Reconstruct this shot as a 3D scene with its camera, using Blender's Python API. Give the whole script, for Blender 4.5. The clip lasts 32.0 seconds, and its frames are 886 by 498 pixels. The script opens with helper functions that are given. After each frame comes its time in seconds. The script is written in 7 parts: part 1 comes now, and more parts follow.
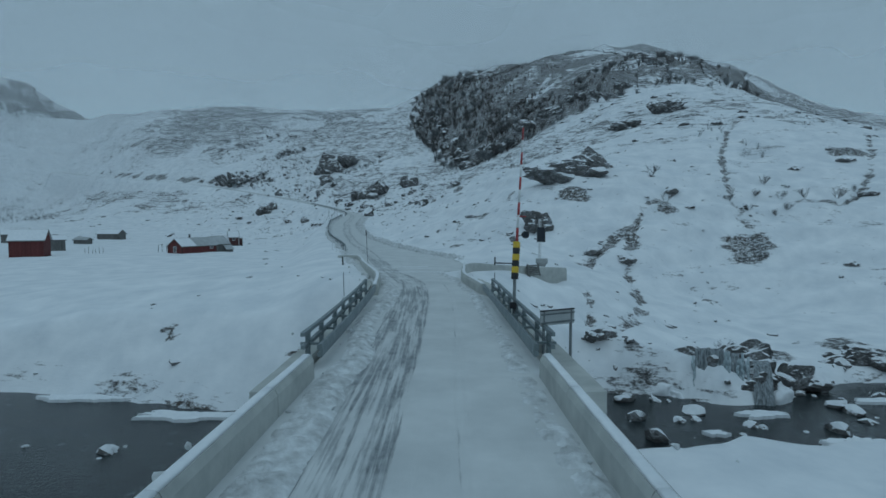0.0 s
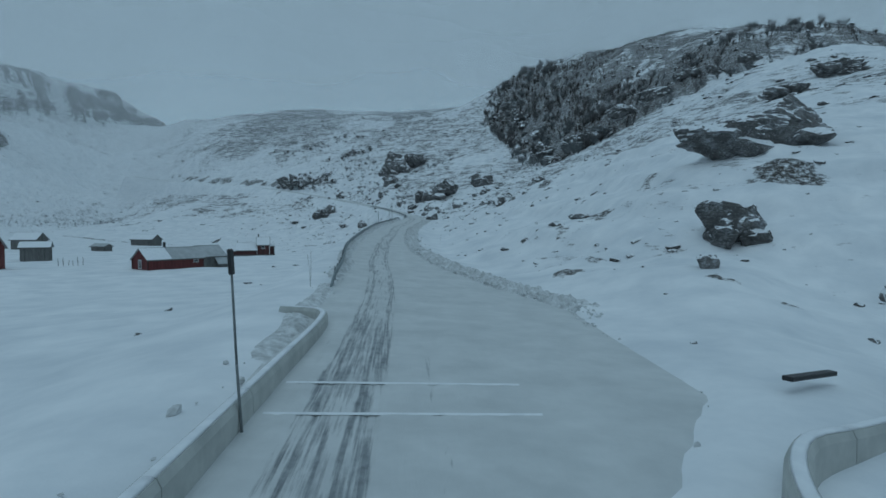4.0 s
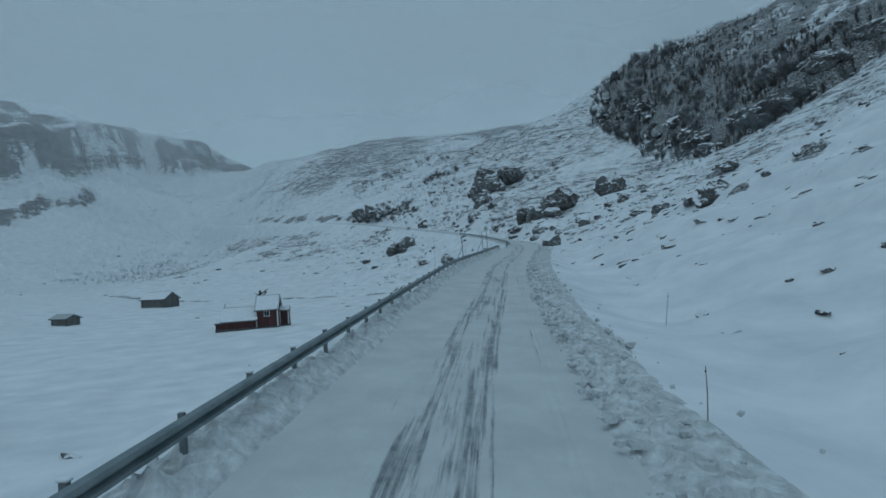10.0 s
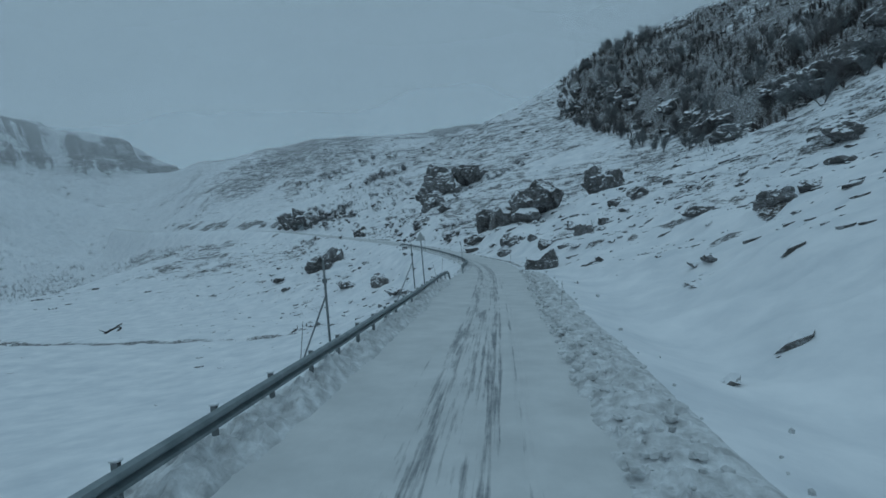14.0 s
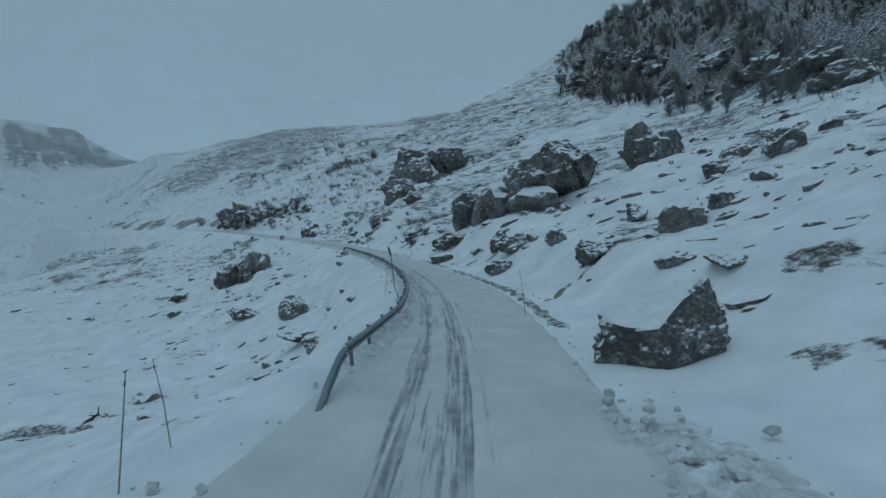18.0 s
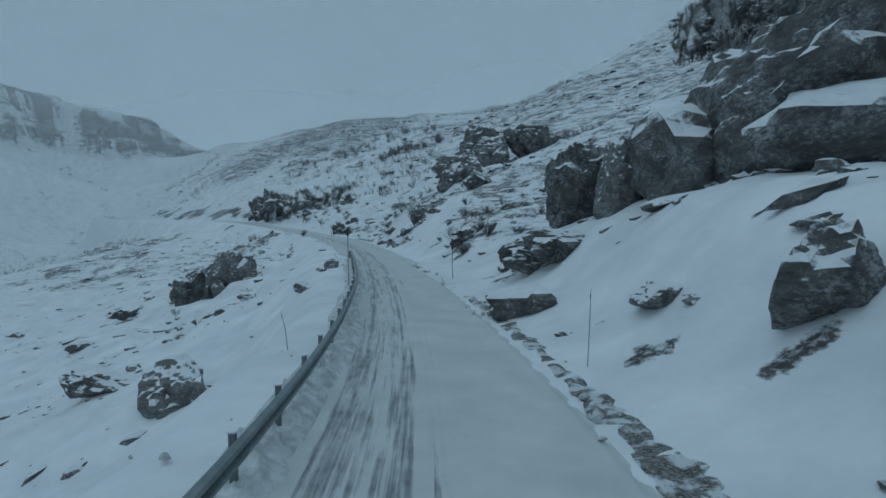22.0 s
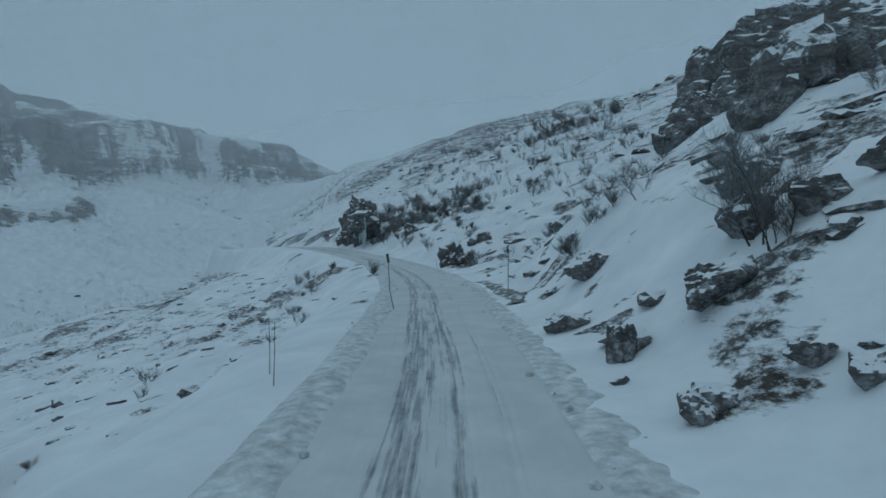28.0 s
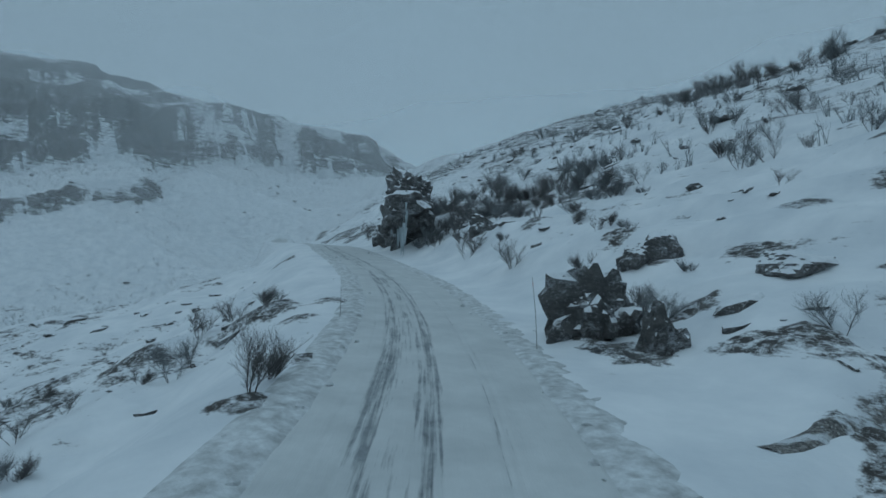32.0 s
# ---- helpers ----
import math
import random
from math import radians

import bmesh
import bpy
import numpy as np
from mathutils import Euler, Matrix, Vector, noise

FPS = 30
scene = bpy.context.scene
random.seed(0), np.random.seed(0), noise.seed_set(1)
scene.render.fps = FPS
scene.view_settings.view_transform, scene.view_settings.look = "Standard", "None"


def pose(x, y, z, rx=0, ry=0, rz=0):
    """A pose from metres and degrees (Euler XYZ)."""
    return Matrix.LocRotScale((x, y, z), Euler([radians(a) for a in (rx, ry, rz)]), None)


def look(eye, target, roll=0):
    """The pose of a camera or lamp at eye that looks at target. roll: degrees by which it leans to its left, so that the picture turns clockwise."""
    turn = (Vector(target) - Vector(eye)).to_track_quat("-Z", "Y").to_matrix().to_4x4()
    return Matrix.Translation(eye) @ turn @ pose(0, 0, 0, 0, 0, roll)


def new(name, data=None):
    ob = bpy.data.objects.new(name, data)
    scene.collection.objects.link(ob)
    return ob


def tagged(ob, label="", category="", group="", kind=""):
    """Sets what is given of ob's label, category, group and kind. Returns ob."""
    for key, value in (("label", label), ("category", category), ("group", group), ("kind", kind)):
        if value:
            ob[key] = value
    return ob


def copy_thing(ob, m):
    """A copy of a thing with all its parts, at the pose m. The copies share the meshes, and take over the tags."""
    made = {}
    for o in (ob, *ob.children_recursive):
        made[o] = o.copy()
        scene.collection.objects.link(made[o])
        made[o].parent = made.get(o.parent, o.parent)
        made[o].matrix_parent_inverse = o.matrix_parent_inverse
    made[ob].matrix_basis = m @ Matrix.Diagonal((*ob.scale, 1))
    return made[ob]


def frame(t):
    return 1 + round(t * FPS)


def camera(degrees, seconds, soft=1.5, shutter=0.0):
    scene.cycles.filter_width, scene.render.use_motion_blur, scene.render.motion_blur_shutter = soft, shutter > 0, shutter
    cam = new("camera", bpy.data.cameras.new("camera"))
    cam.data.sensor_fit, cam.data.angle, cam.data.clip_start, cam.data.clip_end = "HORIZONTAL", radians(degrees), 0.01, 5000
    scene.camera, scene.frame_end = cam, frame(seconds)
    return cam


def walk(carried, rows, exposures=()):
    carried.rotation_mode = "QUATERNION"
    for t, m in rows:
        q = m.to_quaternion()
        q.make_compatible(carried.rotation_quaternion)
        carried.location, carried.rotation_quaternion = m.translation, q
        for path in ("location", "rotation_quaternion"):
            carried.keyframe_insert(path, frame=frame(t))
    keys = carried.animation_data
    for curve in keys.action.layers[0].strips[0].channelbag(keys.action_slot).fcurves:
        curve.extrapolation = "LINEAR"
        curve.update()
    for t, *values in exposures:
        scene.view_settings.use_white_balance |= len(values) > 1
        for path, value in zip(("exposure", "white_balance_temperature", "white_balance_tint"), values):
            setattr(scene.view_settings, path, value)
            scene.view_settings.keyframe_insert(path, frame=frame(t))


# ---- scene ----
cam = camera(76.5, 32.0, soft=1.6)
ROWS = [
    (0.0, 0.368, -0.142, 2.937, 87.11, 0.04, 0.88),
    (0.5, 0.243, 3.714, 2.897, 87.60, -0.93, 2.15),
    (1.0, 0.132, 7.588, 2.690, 87.45, -1.16, 3.07),
    (1.5, 0.134, 11.707, 2.685, 87.61, -0.10, 3.72),
    (2.0, 0.055, 15.955, 2.672, 87.63, 0.23, 4.47),
    (2.5, -0.114, 20.277, 2.678, 87.53, 0.42, 5.38),
    (3.0, -0.376, 24.673, 2.673, 87.79, -0.04, 6.42),
    (3.5, -0.733, 29.168, 2.685, 87.41, -0.41, 7.39),
    (5.5, -4.369, 44.024, 2.184, 89.41, 1.89, 12.11),
    (6.0, -5.202, 48.471, 2.213, 88.79, 2.02, 13.28),
    (6.5, -6.117, 52.911, 2.274, 89.55, 2.43, 14.39),
    (7.0, -7.112, 57.434, 2.366, 89.96, 3.14, 15.34),
    (7.5, -8.156, 62.076, 2.486, 90.17, 3.68, 16.27),
    (8.0, -9.308, 66.716, 2.611, 90.30, 4.66, 16.90),
    (8.5, -10.449, 71.511, 2.764, 90.31, 5.73, 17.42),
    (9.0, -11.639, 76.132, 2.901, 90.68, 5.36, 17.98),
    (9.5, -13.029, 80.916, 3.095, 90.78, 3.76, 18.24),
    (10.0, -14.322, 85.927, 3.340, 91.01, 3.73, 18.16),
    (10.5, -15.519, 90.922, 3.558, 90.98, 5.29, 17.76),
    (11.0, -16.652, 96.051, 3.740, 90.89, 5.79, 17.18),
    (11.5, -17.753, 101.164, 3.892, 90.98, 6.37, 16.78),
    (12.0, -18.795, 106.175, 4.107, 91.52, 6.50, 16.37),
    (12.5, -19.840, 111.262, 4.406, 91.51, 5.50, 15.81),
    (13.0, -20.770, 116.267, 4.703, 91.95, 5.27, 15.14),
    (13.5, -21.766, 121.304, 4.993, 91.70, 4.70, 14.52),
    (14.0, -22.589, 126.371, 5.304, 91.62, 3.77, 13.66),
    (14.5, -23.332, 131.486, 5.516, 91.73, 3.60, 12.89),
    (15.0, -23.995, 136.618, 5.719, 91.62, 3.25, 12.31),
    (15.5, -24.638, 141.582, 5.922, 91.50, 3.19, 11.88),
    (17.5, -27.311, 160.466, 6.634, 91.78, 3.96, 11.94),
    (18.0, -28.063, 165.272, 6.880, 91.61, 3.85, 12.39),
    (18.5, -28.851, 170.020, 7.067, 91.48, 3.36, 12.90),
    (19.0, -29.736, 174.657, 7.261, 91.41, 2.66, 13.04),
    (19.5, -30.506, 179.250, 7.490, 91.78, 2.94, 13.29),
    (20.0, -31.429, 183.772, 7.697, 91.48, 3.01, 14.09),
    (20.5, -32.415, 188.236, 7.943, 91.78, 2.53, 15.37),
    (21.0, -33.552, 192.646, 8.169, 92.08, 2.05, 16.68),
    (21.5, -34.840, 197.042, 8.404, 92.08, 1.70, 18.19),
    (22.0, -36.246, 201.464, 8.677, 92.21, 1.13, 19.80),
    (22.5, -37.800, 205.889, 8.990, 92.24, 1.80, 21.71),
    (23.0, -39.531, 210.291, 9.313, 92.88, 2.07, 23.51),
    (23.5, -41.468, 214.769, 9.732, 93.45, 1.14, 25.52),
    (24.0, -43.491, 219.199, 10.161, 93.46, 0.89, 27.38),
    (24.5, -45.687, 223.609, 10.628, 93.50, -0.05, 29.13),
    (25.0, -48.057, 227.989, 11.040, 93.46, -0.72, 30.73),
    (25.5, -50.360, 232.125, 11.496, 93.80, -1.45, 31.86),
    (27.5, -59.476, 247.723, 13.086, 94.18, 1.59, 34.10),
    (28.0, -61.907, 251.801, 13.569, 94.54, 2.16, 34.61),
    (28.5, -64.386, 255.863, 13.979, 94.53, 2.77, 35.15),
    (29.0, -66.913, 259.698, 14.417, 94.48, 2.08, 35.66),
    (29.5, -69.490, 263.464, 14.847, 94.40, 1.97, 36.14),
    (30.0, -72.057, 267.036, 15.280, 94.86, 1.95, 37.27),
    (30.5, -74.831, 270.617, 15.742, 94.70, 0.74, 38.45),
    (31.0, -77.696, 274.202, 16.187, 94.63, -0.39, 39.76),
    (31.5, -80.663, 277.924, 16.654, 94.70, -0.82, 41.31),
    (32.0, -83.776, 281.946, 17.217, 94.97, -2.23, 42.73),
]
walk(cam, [(t, pose(x, y, z, rx, ry, rz)) for t, x, y, z, rx, ry, rz in ROWS], [(0.0, -0.96), (32.0, -0.96)])

# ---- world and light: a low overcast sky in the blue of a winter afternoon ----
world = bpy.data.worlds.new("overcast")
scene.world = world
world.use_nodes = True
wn, wl = world.node_tree.nodes, world.node_tree.links
sky = wn.new("ShaderNodeTexSky")
sky.sky_type, sky.sun_disc = "NISHITA", False
sky.sun_elevation, sky.sun_rotation = radians(35), radians(170)
sky.altitude, sky.air_density, sky.dust_density = 900, 2.0, 6.0
dim = wn.new("ShaderNodeVectorMath")
dim.operation = "SCALE"
dim.inputs["Scale"].default_value = 0.12
wl.new(sky.outputs["Color"], dim.inputs[0])
cloud_col = wn.new("ShaderNodeRGB")
cloud_col.outputs[0].default_value = (0.45, 0.70, 0.895, 1)
wmix = wn.new("ShaderNodeMix")
wmix.data_type = "RGBA"
wmix.inputs[0].default_value = 0.96
wl.new(dim.outputs["Vector"], wmix.inputs[6])
wl.new(cloud_col.outputs[0], wmix.inputs[7])
wl.new(wmix.outputs[2], wn["Background"].inputs["Color"])
wn["Background"].inputs["Strength"].default_value = 1.02

sun = new("sun", bpy.data.lights.new("sun", "SUN"))
sun.data.energy, sun.data.angle, sun.data.color = 0.55, radians(50), (0.66, 0.87, 1.0)
sun.matrix_world = look((0, 0, 60), (12, 14, 0))

# ---- materials ----
def mat(name):
    m = bpy.data.materials.new(name)
    m.use_nodes = True
    return m, m.node_tree.nodes, m.node_tree.links, m.node_tree.nodes["Principled BSDF"]


def noise_node(nodes, links, scale, detail=4.0, rough=0.55, coord="Object", stretch=(1, 1, 1)):
    tc = nodes.new("ShaderNodeTexCoord")
    mp = nodes.new("ShaderNodeMapping")
    mp.inputs["Scale"].default_value = stretch
    nz = nodes.new("ShaderNodeTexNoise")
    nz.inputs["Scale"].default_value = scale
    nz.inputs["Detail"].default_value = detail
    nz.inputs["Roughness"].default_value = rough
    links.new(tc.outputs[coord], mp.inputs["Vector"])
    links.new(mp.outputs["Vector"], nz.inputs["Vector"])
    return nz.outputs["Fac"]


def ramp(nodes, links, fac, stops):
    r = nodes.new("ShaderNodeValToRGB")
    while len(r.color_ramp.elements) < len(stops):
        r.color_ramp.elements.new(0.5)
    for e, (p, c) in zip(r.color_ramp.elements, stops):
        e.position, e.color = p, (*c, 1) if len(c) == 3 else c
    links.new(fac, r.inputs["Fac"])
    return r.outputs["Color"]


def math_node(nodes, links, op, a, b):
    n = nodes.new("ShaderNodeMath")
    n.operation = op
    for k, v in enumerate((a, b)):
        if isinstance(v, (int, float)):
            n.inputs[k].default_value = v
        else:
            links.new(v, n.inputs[k])
    return n.outputs[0]


def mix_col(nodes, links, fac, a, b):
    n = nodes.new("ShaderNodeMix")
    n.data_type = "RGBA"
    for k, v in ((0, fac), (6, a), (7, b)):
        if isinstance(v, (int, float)):
            n.inputs[k].default_value = v
        elif isinstance(v, tuple):
            n.inputs[k].default_value = (*v, 1)
        else:
            links.new(v, n.inputs[k])
    return n.outputs[2]


def bump(nodes, links, bsdf, height, strength, dist=0.05):
    b = nodes.new("ShaderNodeBump")
    b.inputs["Strength"].default_value = strength
    b.inputs["Distance"].default_value = dist
    links.new(height, b.inputs["Height"])
    links.new(b.outputs["Normal"], bsdf.inputs["Normal"])


def simple(name, dark, light, rough=0.7, scale=6.0, metal=0.0, bmp=0.2, stretch=(1, 1, 1), per_piece=0.0):
    m, n, l, b = mat(name)
    f = noise_node(n, l, scale, 6, 0.6, stretch=stretch)
    col = ramp(n, l, f, [(0.3, dark), (0.7, light)])
    if per_piece:
        oi = n.new("ShaderNodeObjectInfo")
        hsv = n.new("ShaderNodeHueSaturation")
        l.new(math_node(n, l, "ADD", math_node(n, l, "MULTIPLY", oi.outputs["Random"], per_piece), 1 - per_piece / 2), hsv.inputs["Value"])
        l.new(col, hsv.inputs["Color"])
        col = hsv.outputs["Color"]
    l.new(col, b.inputs["Base Color"])
    b.inputs["Roughness"].default_value, b.inputs["Metallic"].default_value = rough, metal
    f2 = noise_node(n, l, scale * 6, 4, 0.6, stretch=stretch)
    bump(n, l, b, f2, bmp, 0.02)
    return m


SNOW_A, SNOW_B = (0.70, 0.725, 0.75), (0.83, 0.845, 0.86)
ROCK_D, ROCK_M, ROCK_L = (0.042, 0.042, 0.044), (0.098, 0.095, 0.092), (0.20, 0.195, 0.19)


def ground_material():
    """Snow over rock and heather; the point attribute 'bare' says how much breaks through."""
    m, n, l, b = mat("snowy_ground")
    at = n.new("ShaderNodeAttribute")
    at.attribute_name = "bare"
    bare = at.outputs["Fac"]
    big = noise_node(n, l, 0.13, 8, 0.64, stretch=(0.8, 0.8, 5.0))
    mid = noise_node(n, l, 0.45, 6, 0.62, stretch=(0.75, 0.75, 3.4))
    fine = noise_node(n, l, 2.1, 5, 0.65, stretch=(0.7, 0.7, 3.0))
    s = math_node(n, l, "ADD", math_node(n, l, "MULTIPLY", mid, 0.34), math_node(n, l, "MULTIPLY", fine, 0.25))
    s = math_node(n, l, "ADD", s, math_node(n, l, "MULTIPLY", big, 0.31))
    s = math_node(n, l, "ADD", s, math_node(n, l, "MULTIPLY", noise_node(n, l, 9.0, 4, 0.65, stretch=(0.8, 0.8, 2.0)), 0.10))
    # threshold: more of it shows as bare rises
    thr = math_node(n, l, "SUBTRACT", 0.645, math_node(n, l, "MULTIPLY", bare, 0.25))
    d = math_node(n, l, "MULTIPLY", math_node(n, l, "SUBTRACT", s, thr), 24.0)
    cl = n.new("ShaderNodeClamp")
    l.new(d, cl.inputs["Value"])
    # flecks of snow caught in the heather and the cracks
    fleck = ramp(n, l, noise_node(n, l, 2.6, 9, 0.8, stretch=(1, 1, 1.8)), [(0.40, (0, 0, 0)), (0.52, (1, 1, 1))])
    mask = math_node(n, l, "MULTIPLY", cl.outputs["Result"], fleck)
    # lighter and darker snow noise paints in the shading of small relief
    snow = ramp(n, l, noise_node(n, l, 0.35, 6, 0.6), [(0.3, (0.65, 0.68, 0.71)), (0.7, (0.85, 0.86, 0.87))])
    rock = ramp(n, l, noise_node(n, l, 1.3, 8, 0.7), [(0.3, ROCK_D), (0.52, ROCK_M), (0.72, ROCK_L)])
    heath = ramp(n, l, noise_node(n, l, 5.0, 5, 0.7), [(0.3, (0.038, 0.034, 0.031)), (0.7, (0.105, 0.088, 0.075))])
    under = mix_col(n, l, ramp(n, l, noise_node(n, l, 0.16, 4, 0.6), [(0.45, (0, 0, 0)), (0.6, (1, 1, 1))]), rock, heath)
    l.new(mix_col(n, l, mask, snow, under), b.inputs["Base Color"])
    l.new(mix_col(n, l, mask, (0.75, 0.75, 0.75), (0.9, 0.9, 0.9)), b.inputs["Roughness"])
    h = math_node(n, l, "ADD", math_node(n, l, "MULTIPLY", fine, 0.5), math_node(n, l, "MULTIPLY", mask, 0.6))
    bump(n, l, b, h, 0.35, 0.15)
    b.inputs["Specular IOR Level"].default_value = 0.2
    return m


def rock_material(name, snow_amount=0.45, tint=1.0, ice=0.0):
    """Dark schist with snow lying on what faces up."""
    m, n, l, b = mat(name)
    geo = n.new("ShaderNodeNewGeometry")
    sep = n.new("ShaderNodeSeparateXYZ")
    l.new(geo.outputs["Normal"], sep.inputs["Vector"])
    nz = noise_node(n, l, 1.6, 6, 0.65)
    up = math_node(n, l, "ADD", sep.outputs["Z"], math_node(n, l, "MULTIPLY", math_node(n, l, "SUBTRACT", nz, 0.5), 0.95))
    mask = n.new("ShaderNodeClamp")
    l.new(math_node(n, l, "MULTIPLY", math_node(n, l, "SUBTRACT", up, 1.0 - snow_amount), 9.0), mask.inputs["Value"])
    strata = noise_node(n, l, 1.1, 8, 0.72, stretch=(1, 1, 3.2))
    col = ramp(n, l, strata, [(0.28, tuple(v * tint for v in ROCK_D)), (0.5, tuple(v * tint for v in ROCK_M)), (0.75, tuple(v * tint for v in ROCK_L))])
    rust = ramp(n, l, noise_node(n, l, 0.5, 5, 0.6), [(0.55, (0, 0, 0)), (0.72, (0.5, 0.5, 0.5))])
    col = mix_col(n, l, rust, col, (0.075 * tint, 0.05 * tint, 0.038 * tint))
    snow = ramp(n, l, noise_node(n, l, 2.5, 4, 0.6), [(0.3, SNOW_A), (0.7, SNOW_B)])
    # hoar frost and blown snow caught on the rough faces
    hoar = ramp(n, l, math_node(n, l, "ADD", math_node(n, l, "MULTIPLY", noise_node(n, l, 6.5, 8, 0.78, stretch=(1, 1, 1.6)), 0.6), math_node(n, l, "MULTIPLY", noise_node(n, l, 0.9, 5, 0.65), 0.4)), [(0.50, (0, 0, 0)), (0.60, (0.75, 0.75, 0.75))])
    col = mix_col(n, l, hoar, col, (0.42, 0.44, 0.46))
    l.new(mix_col(n, l, mask.outputs["Result"], col, snow), b.inputs["Base Color"])
    b.inputs["Roughness"].default_value = 0.78
    b.inputs["Specular IOR Level"].default_value = 0.3
    bump(n, l, b, math_node(n, l, "ADD", noise_node(n, l, 7.0, 6, 0.7, stretch=(1, 1, 2.5)), math_node(n, l, "MULTIPLY", mask.outputs["Result"], 0.5)), 0.6, 0.08)
    return m


def road_material():
    """Packed snow, worn to wet grey ice in the wheel tracks (attribute 'wear')."""
    m, n, l, b = mat("packed_snow_road")
    at = n.new("ShaderNodeAttribute")
    at.attribute_name = "wear"
    st = n.new("ShaderNodeAttribute")
    st.attribute_name = "along"
    cmb = n.new("ShaderNodeMapping")
    cmb.inputs["Scale"].default_value = (3.4, 0.5, 1)
    l.new(st.outputs["Vector"], cmb.inputs["Vector"])
    nz = n.new("ShaderNodeTexNoise")
    nz.inputs["Scale"].default_value, nz.inputs["Detail"].default_value, nz.inputs["Roughness"].default_value = 1.3, 7, 0.66
    l.new(cmb.outputs["Vector"], nz.inputs["Vector"])
    cmb2 = n.new("ShaderNodeMapping")
    cmb2.inputs["Scale"].default_value = (13.0, 0.30, 1)
    l.new(st.outputs["Vector"], cmb2.inputs["Vector"])
    nz2 = n.new("ShaderNodeTexNoise")
    nz2.inputs["Scale"].default_value, nz2.inputs["Detail"].default_value, nz2.inputs["Roughness"].default_value = 1.0, 5, 0.6
    l.new(cmb2.outputs["Vector"], nz2.inputs["Vector"])
    s = math_node(n, l, "ADD", math_node(n, l, "MULTIPLY", nz.outputs["Fac"], 0.45), math_node(n, l, "MULTIPLY", nz2.outputs["Fac"], 0.55))
    thr = math_node(n, l, "SUBTRACT", 0.705, math_node(n, l, "MULTIPLY", at.outputs["Fac"], 0.29))
    mask = n.new("ShaderNodeClamp")
    l.new(math_node(n, l, "MULTIPLY", math_node(n, l, "SUBTRACT", s, thr), 8.0), mask.inputs["Value"])
    snow = ramp(n, l, noise_node(n, l, 0.8, 6, 0.6), [(0.3, (0.52, 0.535, 0.535)), (0.7, (0.645, 0.655, 0.65))])
    ice = ramp(n, l, noise_node(n, l, 3.0, 4, 0.6), [(0.3, (0.14, 0.155, 0.165)), (0.7, (0.33, 0.35, 0.36))])
    l.new(mix_col(n, l, mask.outputs["Result"], snow, ice), b.inputs["Base Color"])
    l.new(mix_col(n, l, mask.outputs["Result"], (0.8, 0.8, 0.8), (0.45, 0.45, 0.45)), b.inputs["Roughness"])
    b.inputs["Specular IOR Level"].default_value = 0.25
    h = math_node(n, l, "SUBTRACT", nz.outputs["Fac"], math_node(n, l, "MULTIPLY", mask.outputs["Result"], 0.5))
    bump(n, l, b, h, 0.45, 0.05)
    return m


M_GROUND = ground_material()
M_ROAD = road_material()
M_ROCK = rock_material("schist_rock", 0.55, 1.1)
M_ROCK_BARE = rock_material("steep_schist_rock", 0.42, 0.85)
M_ROCK_SNOWY = rock_material("snow_capped_rock", 0.72, 0.9)
M_ROCK_PALE = rock_material("pale_lichen_rock", 0.58, 1.5)
M_SNOW = simple("loose_snow", SNOW_A, SNOW_B, 0.8, 3.0, bmp=0.35)
M_BERM = simple("ploughed_snow", (0.36, 0.37, 0.37), (0.76, 0.78, 0.79), 0.85, 3.4, bmp=0.8)
M_CONC = simple("weathered_concrete", (0.36, 0.37, 0.355), (0.52, 0.53, 0.50), 0.85, 1.5, bmp=0.25)
M_STEEL = simple("galvanised_steel", (0.16, 0.20, 0.21), (0.27, 0.31, 0.32), 0.5, 2.5, metal=0.55, bmp=0.08)
M_POST = simple("dull_galvanised_post", (0.12, 0.14, 0.145), (0.22, 0.24, 0.245), 0.6, 3.0, metal=0.4, bmp=0.1)
M_RED = simple("faded_red_boards", (0.10, 0.022, 0.022), (0.17, 0.042, 0.038), 0.8, 5.0, bmp=0.3, stretch=(3, 3, 0.3), per_piece=0.35)
M_DARKRED = simple("dark_brown_red_boards", (0.055, 0.022, 0.022), (0.11, 0.04, 0.036), 0.8, 5.0, bmp=0.3, stretch=(3, 3, 0.3), per_piece=0.35)
M_GREYWOOD = simple("weathered_grey_boards", (0.09, 0.09, 0.088), (0.20, 0.20, 0.19), 0.85, 5.0, bmp=0.3, stretch=(3, 3, 0.3), per_piece=0.4)
M_TIN = simple("roof_sheet_metal", (0.34, 0.355, 0.36), (0.48, 0.495, 0.50), 0.5, 1.2, metal=0.3, bmp=0.1)
M_STONE = simple("foundation_stone", (0.06, 0.06, 0.06), (0.16, 0.155, 0.15), 0.9, 2.5, bmp=0.5)
M_WHITE = simple("white_paint", (0.55, 0.56, 0.56), (0.72, 0.73, 0.73), 0.6, 8.0, bmp=0.1)
M_BLACK = simple("black_plastic", (0.012, 0.012, 0.014), (0.03, 0.03, 0.032), 0.5, 8.0, bmp=0.05)
M_YELLOW = simple("yellow_paint", (0.62, 0.40, 0.03), (0.75, 0.50, 0.05), 0.5, 8.0, bmp=0.05)
M_REDPAINT = simple("red_paint", (0.30, 0.025, 0.03), (0.42, 0.05, 0.05), 0.5, 8.0, bmp=0.05)
M_STAKE = simple("grey_stake_wood", (0.16, 0.16, 0.15), (0.30, 0.295, 0.28), 0.8, 8.0, bmp=0.2)
